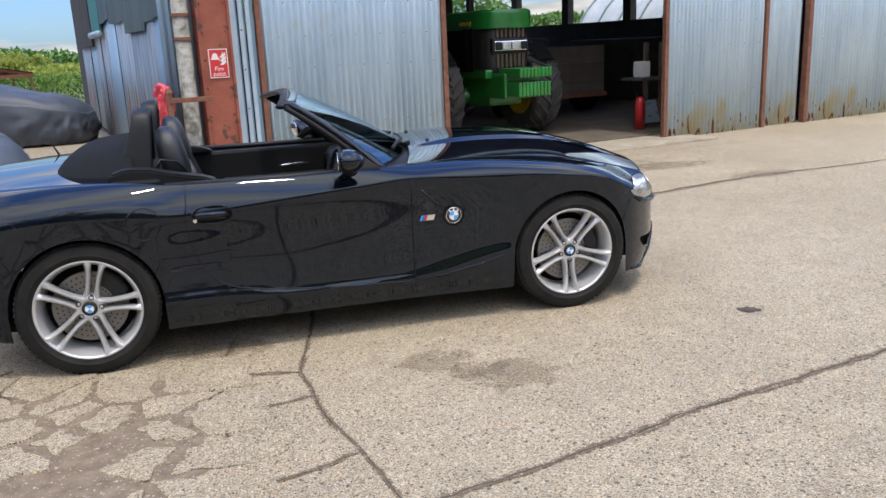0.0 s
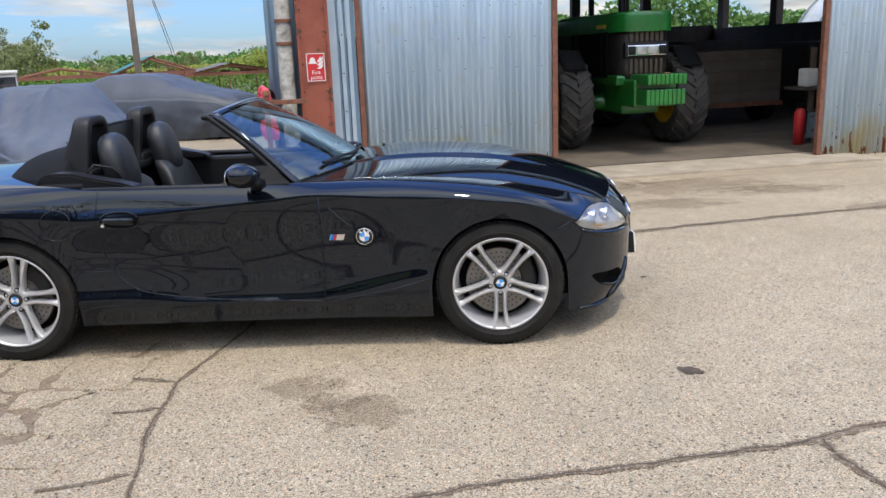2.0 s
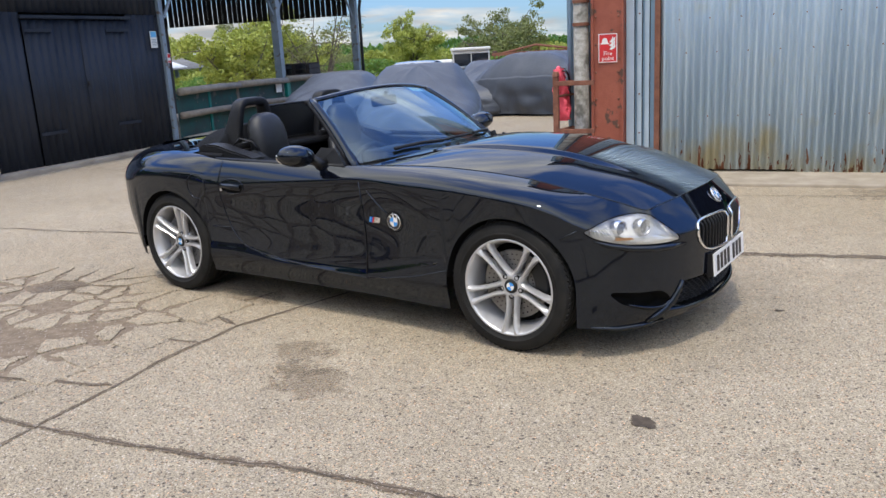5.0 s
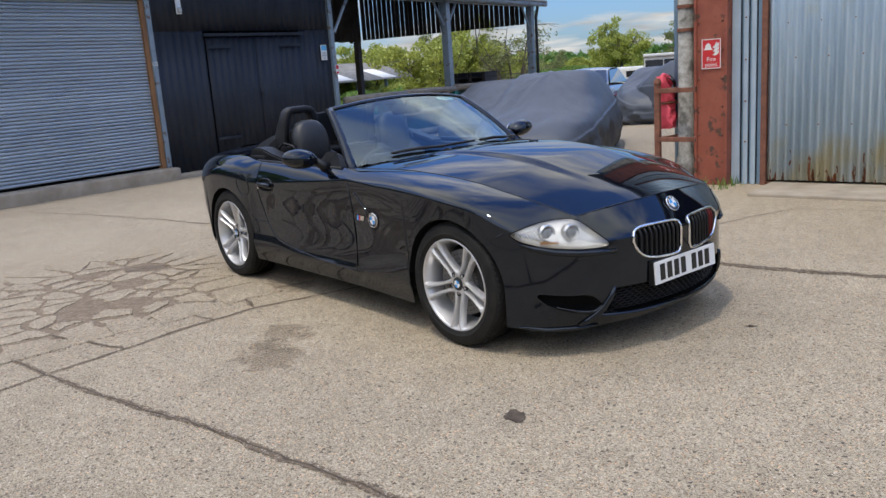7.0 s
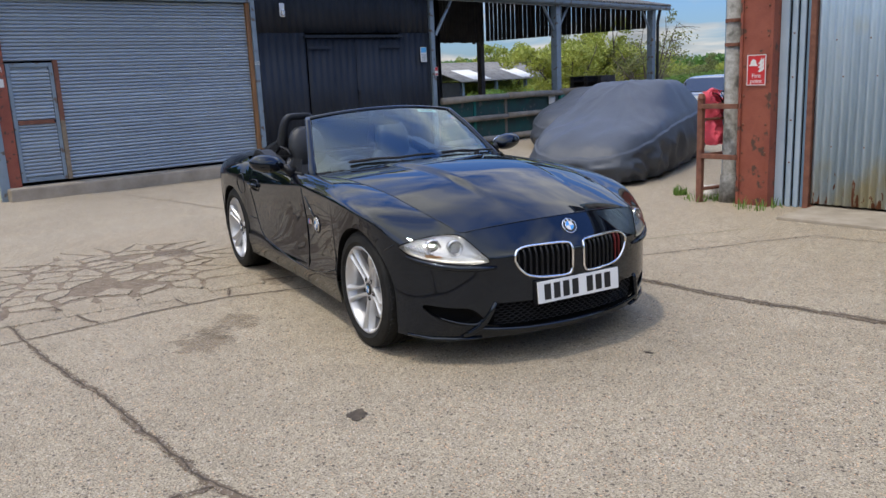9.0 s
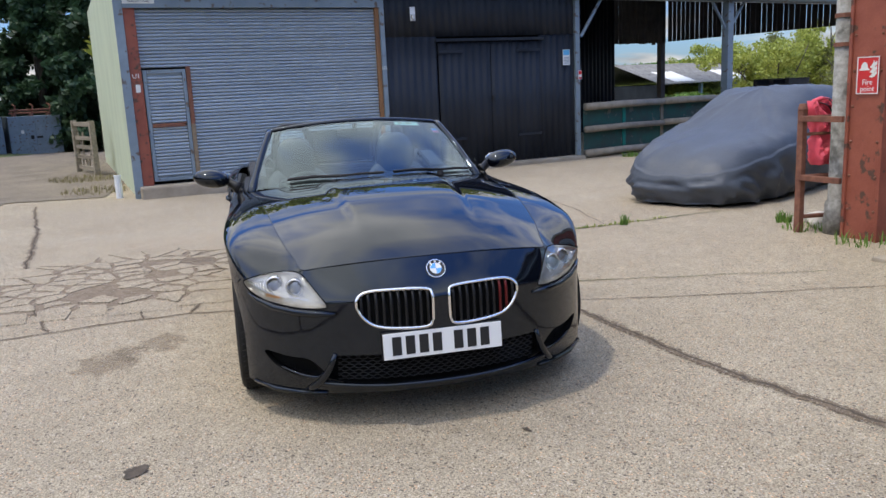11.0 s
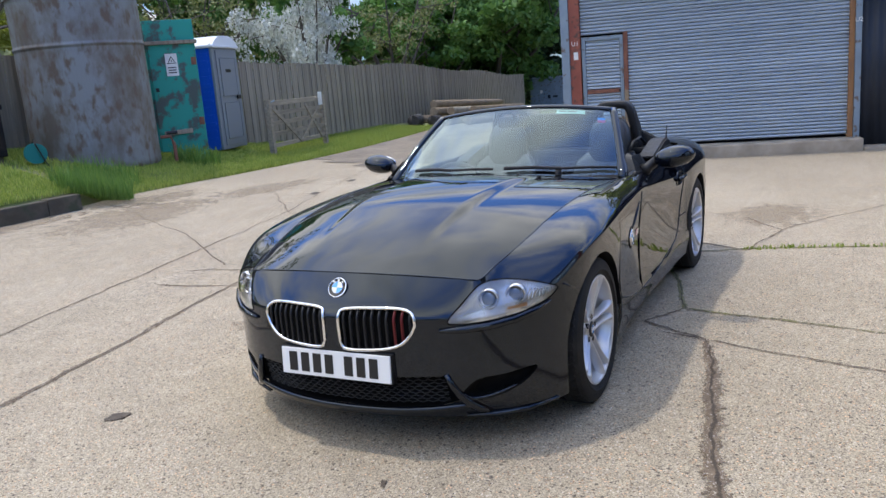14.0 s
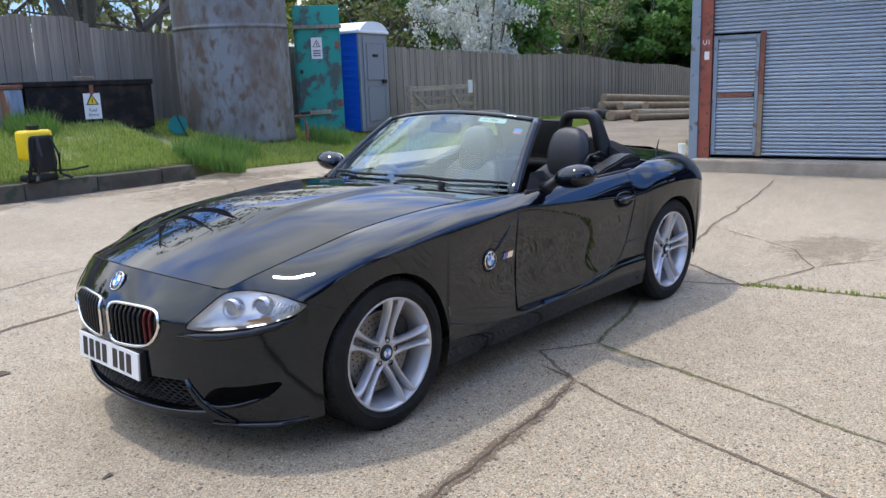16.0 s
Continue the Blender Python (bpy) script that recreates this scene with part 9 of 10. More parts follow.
def toilet():
    T = thing("portable_toilet", "blue and grey plastic portable toilet with a white roof", "toilet", pose(-8.3, -10.10, 0.40, 0, 0, 16))
    part("cabin", boxed((-0.54, -0.54, 0.0), (0.54, 0.52, 2.02), 0.03), WC_BLUE, T, "blue plastic cabin")
    for i in range(12):
        part("rib", boxed((0.54, -0.45, 0.2 + i * 0.15), (0.552, 0.45, 0.26 + i * 0.15), 0.004), WC_BLUE, T)
    part("front_frame", boxed((-0.56, 0.50, 0.0), (0.56, 0.56, 2.08), 0.02), WC_GREY, T, "grey front frame")
    d = part("door", boxed((-0.44, 0.562, 0.08), (0.44, 0.585, 1.95), 0.01), WC_GREY, T, "grey moulded door")
    part("door_panel", boxed((-0.34, 0.586, 1.05), (0.34, 0.60, 1.80), 0.02), WC_GREY, d)
    part("door_panel", boxed((-0.34, 0.586, 0.2), (0.34, 0.60, 0.92), 0.02), WC_GREY, d)
    part("latch", boxed((-0.40, 0.60, 0.98), (-0.24, 0.63, 1.06), 0.01), BLACK_PLASTIC, d)
    part("label_bar", boxed((-0.10, 0.601, 1.52), (0.12, 0.606, 1.58)), BAR_BLACK, d)
    bm = bmesh.new()
    rows = []
    for x in np.linspace(-0.58, 0.58, 13):
        rows.append([(x, y, 2.04 + 0.20 * (1 - abs(x / 0.58) ** 3)) for y in (-0.58, 0.0, 0.60)])
    grid(bm, rows)
    rows = [[(x, 0.60, 2.03), (x, 0.60, 2.04 + 0.20 * (1 - abs(x / 0.58) ** 3))] for x in np.linspace(-0.58, 0.58, 13)]
    grid(bm, rows)
    part("roof", bm, WC_WHITE, T, "white domed roof", smooth=False)
    part("roof_rim", boxed((-0.59, -0.59, 2.0), (0.59, 0.61, 2.06), 0.02), WC_WHITE, T)
    return T


toilet()


def field_gate(m, w=1.45, h=1.05, lean=0.0, name="field_gate", label="weathered timber field gate standing open"):
    T = thing(name, label, "gate", m)
    for x in (0, w):
        part("post", boxed((x - 0.055, -0.055, -0.25), (x + 0.055, 0.055, h + 0.06), 0.008), GATE_TIMBER, T)
    for z in (0.12, 0.36, 0.58, 0.78):
        part("bar", boxed((0.055, -0.02, z), (w - 0.055, 0.015, z + 0.085), 0.004), GATE_TIMBER, T)
    part("top_bar", boxed((0.0, -0.035, h - 0.07), (w, 0.03, h + 0.03), 0.008), GATE_TIMBER, T)
    for a, b in (((0.1, 0.95), (w * 0.5, 0.15)), ((w * 0.5, 0.15), (w - 0.1, 0.95)), ((w * 0.62, 0.95), (w - 0.25, 0.15))):
        d = Vector((b[0] - a[0], 0, b[1] - a[1]))
        n = Vector((-d.z, 0, d.x)).normalized() * 0.04
        A, B = Vector((a[0], 0, a[1])), Vector((b[0], 0, b[1]))
        part("brace", prism(bmesh.new(), [((A + n).x, (A + n).z), ((B + n).x, (B + n).z), ((B - n).x, (B - n).z), ((A - n).x, (A - n).z)], 0.022, pose(0, -0.045, 0)), GATE_TIMBER, T)
    part("hinge", tubed([(0, -0.04, h), (0.2, -0.05, h + 0.03)], 0.018, 6), GREY_STEEL, T)
    return T


field_gate(pose(-8.81, -8.90, 0.20, 0, 0, 192.8), 2.88)
nt = part("gate_notice", boxed((2.50, -0.09, 0.88), (2.70, -0.065, 1.18), 0.004), SIGN_WHITE)
place(nt, pose(-8.81, -8.90, 0.20, 0, 0, 192.8))
tagged(nt, "blank white notice tied to the field gate", "notice")
field_gate(pose(-13.55, -3.80, -0.12, 0, 0, 204), 1.45, 1.15, label="weathered timber gate leaning by the workshop wall")


def board_fence():
    """Close-boarded fence: upright boards along a bent line."""
    T = structure(new("fence"), "weathered grey close-boarded timber fence", "fence")
    line = [(7.5, -10.75), (-1.0, -10.80), (-9.0, -10.85), (-13.0, -10.85), (-16.4, -11.0), (-22.5, -11.3), (-33.0, -12.6), (-36.5, -14.2)]
    rnd = random.Random(8)
    meshes = []
    for k in range(5):
        bm = boxed((-0.064, -0.010, 0.0), (0.064, 0.010, 1.0), 0.0)
        me = bpy.data.meshes.new("fence_board")
        bm.to_mesh(me)
        bm.free()
        me.materials.append(GREY_TIMBER)
        meshes.append(me)
    count = 0
    rest = bmesh.new()
    for (x0, y0), (x1, y1) in zip(line, line[1:]):
        d = math.hypot(x1 - x0, y1 - y0)
        n = int(d / 0.118)
        a = math.degrees(math.atan2(y1 - y0, x1 - x0))
        for i in range(n):
            t = (i + 0.5) / n
            x, y = x0 + (x1 - x0) * t, y0 + (y1 - y0) * t
            z = gg(x, y) if x > -20 else gz(x, y)
            z = z if x > -16 else gz(x, y) * min(1, (-16 - x) / 4) + gg(x, y) * max(0, 1 - (-16 - x) / 4)
            top = 1.62 if x > -6.5 else 1.62 + 0.30 * step(6.5, 10, -x) + 0.05 * math.sin(x * 0.9)
            h = top + rnd.uniform(-0.02, 0.02)
            m = Matrix.LocRotScale((x, y + 0.022 * (i % 2), z - 0.02), Euler((0, radians(rnd.uniform(-0.6, 0.6)), radians(a))), (1, 1, h))
            if -6.0 > x > -24 or x > -6.0 and count < 300:
                b = new("fence_board", meshes[i % 5])
                b.parent = T
                b.matrix_basis = m
                count += 1
            else:
                box(rest, (-0.064, -0.010, 0.0), (0.064, 0.010, 1.0), 0.0, m)
        for zz in (0.35, 1.3):
            mid = gg((x0 + x1) / 2, (y0 + y1) / 2) if x0 > -20 else gz((x0 + x1) / 2, (y0 + y1) / 2)
            za = (gg(x0, y0) if x0 > -16 else gz(x0, y0)) + zz
            zb = (gg(x1, y1) if x1 > -16 else gz(x1, y1)) + zz
            part("fence_rail", tubed([(x0, y0 - 0.05, za), (x1, y1 - 0.05, zb)], 0.035, 6), GREY_TIMBER, T)
    r = part("far_boards", rest, GREY_TIMBER, T)
    tagged(r, kind="stuff")
    return T


board_fence()


def log_pile():
    logs = [((-16.9, -9.35), (-19.6, -9.9), 0.19, 0.20, TARRED), ((-17.2, -8.85), (-20.3, -9.5), 0.16, 0.17, TARRED), ((-17.3, -8.5), (-24.0, -9.1), 0.16, 0.16, LOG_WOOD), ((-17.9, -9.15), (-25.0, -9.8), 0.14, 0.40, LOG_WOOD),
            ((-18.3, -8.75), (-24.5, -9.5), 0.13, 0.40, GREY_TIMBER), ((-18.1, -8.15), (-26.5, -8.5), 0.17, 0.17, GREY_TIMBER), ((-18.6, -9.5), (-27.0, -10.2), 0.13, 0.64, LOG_WOOD), ((-18.0, -9.75), (-26.0, -10.5), 0.15, 0.16, LOG_WOOD), ((-19.2, -8.4), (-26.0, -8.9), 0.12, 0.42, LOG_WOOD), ((-17.6, -7.85), (-23.0, -8.0), 0.11, 0.12, LOG_WOOD)]
    logs = [((a[0], a[1] - 0.65), (b[0] + 1.5, b[1] - 0.55), r, z, mt) for a, b, r, z, mt in logs]
    for (x0, y0), (x1, y1), r, z, mt in logs:
        T = thing("log", "long round timber pole lying by the fence" if mt is not TARRED else "black tarred round timber pole", "log", None, "log pile")
        z0, z1 = gz(x0, y0) + z, gz(x1, y1) + z
        part("trunk", tubed([(x0, y0, z0), ((x0 + x1) / 2, (y0 + y1) / 2 + 0.04, (z0 + z1) / 2), (x1, y1, z1)], [r, r * 0.96, r * 0.9], 14), mt, T, smooth=True)
        part("cut_end", tubed([(x0 + 0.008, y0 + 0.001, z0), (x0 - 0.004, y0, z0)], r * 0.9, 14), LOG_END if mt is not TARRED else TARRED, T)


log_pile()


def steel_container(m, top):
    T = thing("steel_store", "grey steel container store with double doors", "container", m, "steel stores")
    part("body", boxed((-1.2, 0.0, 0), (1.2, 3.5, 2.05), 0.02), GREY_STEEL, T)
    for x0, x1 in ((-1.17, -0.01), (0.01, 1.17)):
        part("door", boxed((x0, -0.04, 0.08), (x1, -0.002, 1.98), 0.006), GREY_STEEL, T)
    part("handle", boxed((0.03, -0.09, 0.95), (0.30, -0.04, 1.05), 0.006), DARK_METAL, T)
    part("handle", boxed((-0.25, -0.09, 0.9), (-0.1, -0.04, 1.1), 0.006), DARK_METAL, T)
    part("label_patch", boxed((-0.65, -0.046, 1.2), (-0.52, -0.041, 1.38)), SIGN_WHITE, T)
    F = thing("farm_implement", "green farm implement on the store roof" if top is GREEN else "rusty farm implement on the store roof", "implement", m @ pose(0, 1.0, 2.05))
    for x in (-0.8, 0, 0.8):
        part("frame_bar", boxed((x - 0.06, -0.4, 0.0), (x + 0.06, 0.6, 0.12)), top, F)
        part("tine", tubed([(x, -0.3, 0.1), (x + 0.1, -0.2, 0.5), (x, 0.1, 0.6)], 0.04, 6), top, F)
    part("cross_bar", tubed([(-1.0, -0.3, 0.3), (1.0, -0.3, 0.3)], 0.05, 8), top, F)
    part("cross_bar", tubed([(-1.0, 0.4, 0.15), (1.0, 0.4, 0.15)], 0.05, 8), top, F)


steel_container(pose(-38.6, -13.1, -1.0, 0, 0, 108), GREEN)
steel_container(pose(-39.4, -10.6, -1.05, 0, 0, 108), RUST)


def sprayer():
    T = thing("knapsack_sprayer", "yellow knapsack sprayer with black straps on the grass", "sprayer", pose(-0.55, -7.30, gg(-0.55, -7.30) - 0.01, 0, 0, 12) @ Matrix.Scale(1.08, 4))
    part("tank", boxed((-0.17, -0.11, 0.24), (0.17, 0.11, 0.58), 0.04), SPRAY_YELLOW, T, "yellow plastic tank", smooth=True)
    part("cap", tubed([(0, 0, 0.58), (0, 0, 0.63)], 0.07, 14), BLACK_PLASTIC, T)
    part("harness", boxed((-0.14, 0.11, 0.10), (0.14, 0.16, 0.52), 0.03), BLACK_PLASTIC, T)
    for s in (-1, 1):
        part("frame_leg", tubed([(s * 0.12, 0.10, 0.5), (s * 0.15, 0.12, 0.2), (s * 0.17, 0.05, 0.0)], 0.022, 8), BLACK_PLASTIC, T)
        part("strap", tubed([(s * 0.08, 0.16, 0.5), (s * 0.11, 0.26, 0.3), (s * 0.14, 0.20, 0.08), (s * 0.22, 0.30, 0.02)], 0.018, 6), BLACK_PLASTIC, T)
    part("base", boxed((-0.17, -0.12, 0.0), (0.17, 0.13, 0.08), 0.03), BLACK_PLASTIC, T)
    part("lever", tubed([(0.15, 0.0, 0.12), (-0.3, 0.2, 0.10), (-0.5, 0.22, 0.12)], 0.014, 6), BLACK_PLASTIC, T)
    part("sticker", boxed((-0.10, -0.115, 0.34), (0.10, -0.109, 0.44)), BAR_BLACK, T)
    return T


sprayer()


def hose_reel():
    T = thing("hose_reel", "green hose reel with a yellow hose", "hose reel", pose(-3.68, -9.35, gg(-3.68, -9.35), 0, 0, 150) @ Matrix.Scale(0.82, 4))
    for y in (-0.13, 0.13):
        part("flange", lathe(bmesh.new(), [(0.0, y), (0.19, y), (0.19, y + 0.015), (0.0, y + 0.015)], 28, m=pose(0, 0, 0.24)), TEAL, T)
    for k in range(6):
        ring = [(0.135 * math.cos(q), -0.10 + k * 0.04, 0.24 + 0.135 * math.sin(q)) for q in np.linspace(0, 2 * math.pi, 25)[:-1]]
        part("hose_turn", tubed(ring, 0.022, 6, closed=True), HOSE, T)
    part("stand", tubed([(0.16, -0.16, 0.0), (0.0, -0.16, 0.42), (0.0, 0.0, 0.50), (0.0, 0.16, 0.42), (0.16, 0.16, 0.0)], 0.014, 6), DARK_METAL, T)
    return T


hose_reel()


# ---- small things by the workshop ----
def turning_sign():
    T = thing("turning_sign", "white sign over the shutter asking drivers to go slowly", "sign", M_ROLL @ pose(0.34, -0.075, 3.06))
    part("panel", boxed((-0.235, -0.006, -0.14), (0.235, 0.0, 0.26), 0.003), SIGN_WHITE, T)
    for t, size, z in (("Tractors", 0.085, 0.035), ("turning", 0.085, -0.045), ("Please drive slowly", 0.042, -0.115)):
        text_mesh(t, size, BAR_BLACK, pose(0, -0.0075, z, 90, 0, 0), T)
    return T


turning_sign()
bol = thing("drain_pipe_stub", "short white plastic pipe standing by the post", "pipe", pose(-8.72, -2.73, 0))
part("pipe", tubed([(0, 0, -0.1), (0, 0, 0.26)], 0.055, 16), WC_WHITE, bol)
part("rim", tubed([(0, 0, 0.262), (0, 0, 0.285)], 0.062, 16), WC_WHITE, bol)
wl_ = thing("bulkhead_lamp", "small white lamp high on the black cladding", "lamp", M_ROLL @ pose(4.95, -0.02, 2.75))
part("back_plate", boxed((-0.05, -0.02, -0.12), (0.05, 0.0, 0.12), 0.01), WC_WHITE, wl_)
part("lens", boxed((-0.035, -0.06, -0.10), (0.035, -0.021, -0.01), 0.015), LAMP_SILVER, wl_)
rs = thing("post_sign", "small red and white sign on the grey end post", "sign", M_ROLL @ pose(8.50, -0.06, 1.56))
part("panel", boxed((-0.04, -0.004, -0.09), (0.04, 0.0, 0.09)), SIGN_WHITE, rs)
part("red_field", boxed((-0.034, -0.0055, 0.01), (0.034, -0.0042, 0.08)), SIGN_RED, rs)
part("red_band", boxed((-0.034, -0.0055, -0.08), (0.034, -0.0042, -0.045)), SIGN_RED, rs)


# ---- grass, gravel and planting ----
def build_lawn():
    bm = bmesh.new()
    xs = list(np.arange(-40, 9.01, 0.4))
    ds = [0, 0.02, 0.25, 0.6, 1.0, 1.5, 2.0, 2.6, 3.3, 4.5, 6.0, 8.0, 10.0]
    rows = []
    for x in xs:
        e = lawn_edge(x)
        rows.append([(x, e - d, gg(x, e - d) + 0.05 * noise.noise((x * 1.1, d * 1.1, 4)) * min(1, d * 2) if i else gz(x, e) - 0.05) for i, d in enumerate(ds)])
    grid(bm, rows)
    return part("lawn", bm, LAWN, smooth=True)


lawn = structure(build_lawn(), "rough grass bank along the fence", "lawn")
gravel = structure(terrain("gravel_track", list(np.arange(-46, -7.9, 0.5)), list(np.arange(-10.5, 3, 0.5)), lambda x, y: gz(x, y) + 0.012, GRAVEL, lambda x, y: y < -2.9 - 0.1 * (x + 8) * 0 and x < -8.6 - 0.4 * math.sin(y * 1.3) or x < -19), "loose gravel track", "track")


def grass_stuff(name, n, sample, h, material, label, seed):
    rnd = random.Random(seed)
    vs, fs = [], []
    for _ in range(n):
        x, y, z = sample(rnd)
        a = rnd.uniform(0, 2 * math.pi)
        hh = h * rnd.uniform(0.5, 1.35)
        w = rnd.uniform(0.004, 0.009)
        dx, dy = math.cos(a), math.sin(a)
        bx, by = rnd.uniform(-0.4, 0.4) * hh, rnd.uniform(-0.4, 0.4) * hh
        i = len(vs)
        vs += [(x - dx * w, y - dy * w, z), (x + dx * w, y + dy * w, z), (x + bx * 0.4 + dx * w * 0.7, y + by * 0.4 + dy * w * 0.7, z + hh * 0.6), (x + bx * 0.4 - dx * w * 0.7, y + by * 0.4 - dy * w * 0.7, z + hh * 0.6), (x + bx, y + by, z + hh)]
        fs += [(i, i + 1, i + 2, i + 3), (i + 3, i + 2, i + 4)]
    me = bpy.data.meshes.new(name)
    me.from_pydata(vs, [], fs)
    me.materials.append(material)
    return tagged(new(name, me), label, "grass", kind="stuff")


def lawn_sample(rnd):
    while True:
        x = rnd.uniform(-17, 2.5)
        e = lawn_edge(x)
        d = rnd.random() ** 1.2 * 3.4
        y = e - d
        if noise.noise((x * 0.8, y * 0.8, 2)) > -0.62 + 0.35 * rnd.random():
            return x, y, gg(x, y) - 0.01


grass_stuff("grass", 150000, lawn_sample, 0.075, GRASS, "long uneven spring grass on the bank", 1)


def tuft_sample(cx, cy, r, f):
    def s(rnd):
        a, d = rnd.uniform(0, 6.28), r * math.sqrt(rnd.random())
        x, y = cx + d * math.cos(a), cy + d * math.sin(a)
        return x, y, f(x, y) - 0.01
    return s


for i, (x, y, r, n) in enumerate(((-3.1, -7.5, 0.5, 1400), (-1.3, -9.3, 0.35, 900), (-3.9, -8.2, 0.5, 700), (-6.4, -8.7, 0.4, 700))):
    grass_stuff("weed_clump", n, tuft_sample(x, y, r, gg), 0.28, LEAF_HEDGE, "clump of taller weeds on the bank", 20 + i)
for i, (x, y, r, n) in enumerate(((-1.45, 4.30, 0.08, 120), (-2.05, 2.9, 0.05, 40), (-1.0, 4.2, 0.2, 60), (-9.6, 6.9, 0.2, 160), (-12.6, -3.9, 0.7, 500), (-10.0, -3.3, 0.6, 250), (-0.3, 4.22, 0.25, 60))):
    grass_stuff("weed_clump", n, tuft_sample(x, y, r, gz), 0.10, DRY if x < -9.8 else LEAF_HEDGE, "dry stalks beside the workshop" if x < -9.8 else "small weeds growing out of the concrete", 40 + i)


def crack_weeds(rnd):
    t = rnd.random()
    p = [(-1.82, 1.11), (-1.92, 1.46), (-2.01, 1.95), (-2.08, 2.74), (-2.21, 3.45)]
    k = t * 4
    i = min(3, int(k))
    x = p[i][0] + (p[i + 1][0] - p[i][0]) * (k - i) + rnd.gauss(0, 0.012)
    y = p[i][1] + (p[i + 1][1] - p[i][1]) * (k - i) + rnd.gauss(0, 0.02)
    return x, y, gz(x, y)


grass_stuff("crack_weeds", 260, crack_weeds, 0.03, GRASS, "low weeds and moss in the joint", 60)


def leaf_cloud(n, sample, size, seed, flat=0.0):
    """Many small leaf faces, each of its own, as one mesh."""
    rnd = np.random.RandomState(seed)
    P = np.array([sample(rnd) for _ in range(n)])
    A = rnd.normal(size=(n, 3))
    A /= np.linalg.norm(A, axis=1)[:, None]
    B = rnd.normal(size=(n, 3))
    B -= A * np.sum(A * B, axis=1)[:, None]
    B /= np.linalg.norm(B, axis=1)[:, None]
    s = size * rnd.uniform(0.6, 1.4, (n, 1))
    V = np.stack([P - A * s, P - B * s * 0.55, P + A * s, P + B * s * 0.55], 1).reshape(-1, 3)
    F = np.arange(4 * n).reshape(-1, 4)
    me = bpy.data.meshes.new("crown")
    me.from_pydata(V.tolist(), [], F.tolist())
    return me


def make_tree(name, label, h, spread_, leaf, n, seed, size=0.12, trunk=0.2, bare=0.0, conifer=False, low=0.25):
    """Tapered trunk, forking limbs, and leaf clumps round the limb tips."""
    T = thing(name, label, "tree")
    rnd = random.Random(seed)
    tips = []
    bm = bmesh.new()
    if conifer:
        tube(bm, [(0, 0, -0.4), (0, 0, h * 0.5), (0, 0, h)], [trunk, trunk * 0.6, 0.03], 8)
        for k in range(150):
            z = h * (0.03 + 0.97 * k / 150)
            r = spread_ * (1 - (z / h) ** 1.5) * rnd.uniform(0.6, 1.05) + 0.1
            a = rnd.uniform(0, 6.28)
            tips.append((Vector((r * math.cos(a), r * math.sin(a), z)), 0.55))
            tips.append((Vector((0.6 * r * math.cos(a), 0.6 * r * math.sin(a), z + 0.2)), 0.55))
    else:
        fork = Vector((rnd.uniform(-0.2, 0.2), rnd.uniform(-0.2, 0.2), h * low))
        tube(bm, [(0, 0, -0.4), (0.05, 0, h * low * 0.5), fork], [trunk * 1.3, trunk, trunk * 0.85], 10)
        limbs = rnd.randint(6, 8)
        for i in range(limbs):
            a = 2 * math.pi * i / limbs + rnd.uniform(-0.4, 0.4)
            up = rnd.uniform(0.30, 1.0)
            end = Vector((spread_ * math.cos(a) * (1.15 - 0.75 * up), spread_ * math.sin(a) * (1.15 - 0.75 * up), h * (low + (1 - low) * (0.35 + 0.55 * up))))
            mid = fork.lerp(end, 0.5) + Vector((0, 0, h * 0.06 * rnd.uniform(-1, 1)))
            tube(bm, [fork, mid, end], [trunk * 0.5, trunk * 0.3, trunk * 0.08], 6)
            for j in range(7):
                b = fork.lerp(mid, rnd.uniform(0.3, 1)) if j < 2 else mid.lerp(end, rnd.uniform(0, 1))
                d = Vector((rnd.gauss(0, 1), rnd.gauss(0, 1), rnd.gauss(0.25, 0.7))).normalized() * spread_ * rnd.uniform(0.25, 0.5)
                tube(bm, [b, b + d * 0.55 + Vector((0, 0, 0.05)), b + d], [trunk * 0.15, trunk * 0.09, trunk * 0.03], 5)
                tips.append((b + d, spread_ * rnd.uniform(0.13, 0.24)))
                for _ in range(2):
                    e = b + d * rnd.uniform(0.4, 1)
                    dd = Vector((rnd.gauss(0, 1), rnd.gauss(0, 1), rnd.gauss(0.2, 0.8))).normalized() * spread_ * rnd.uniform(0.12, 0.26)
                    tube(bm, [e, e + dd], [trunk * 0.06, trunk * 0.02], 4)
                    tips.append((e + dd, spread_ * rnd.uniform(0.10, 0.20)))
    part("trunk", bm, BARK, T)
    tp = [(t, r) for t, r in tips if rnd.random() > bare]

    def sample(rs):
        c, r = tp[rs.randint(len(tp))]
        v = rs.normal(size=3)
        v *= r * rs.uniform(0.2, 1.0) ** 0.6 / np.linalg.norm(v)
        return (c.x + v[0], c.y + v[1], c.z + v[2] * (0.7 if not conifer else 0.9))
    me = leaf_cloud(n, sample, size, seed)
    me.materials.append(leaf)
    cr = new("crown", me)
    cr.parent = T
    return T


def put(T, x, y, z=None, turn=0.0, s=1.0, sz=None):
    m = Matrix.LocRotScale((x, y, gz(x, y) if z is None else z), Euler((0, 0, turn)), (s, s, sz or s))
    T.matrix_basis = m
    return T


def again(T, x, y, z=None, turn=0.0, s=1.0, sz=None):
    c = copy_thing(T, Matrix.Identity(4))
    return put(c, x, y, z, turn, s, sz)


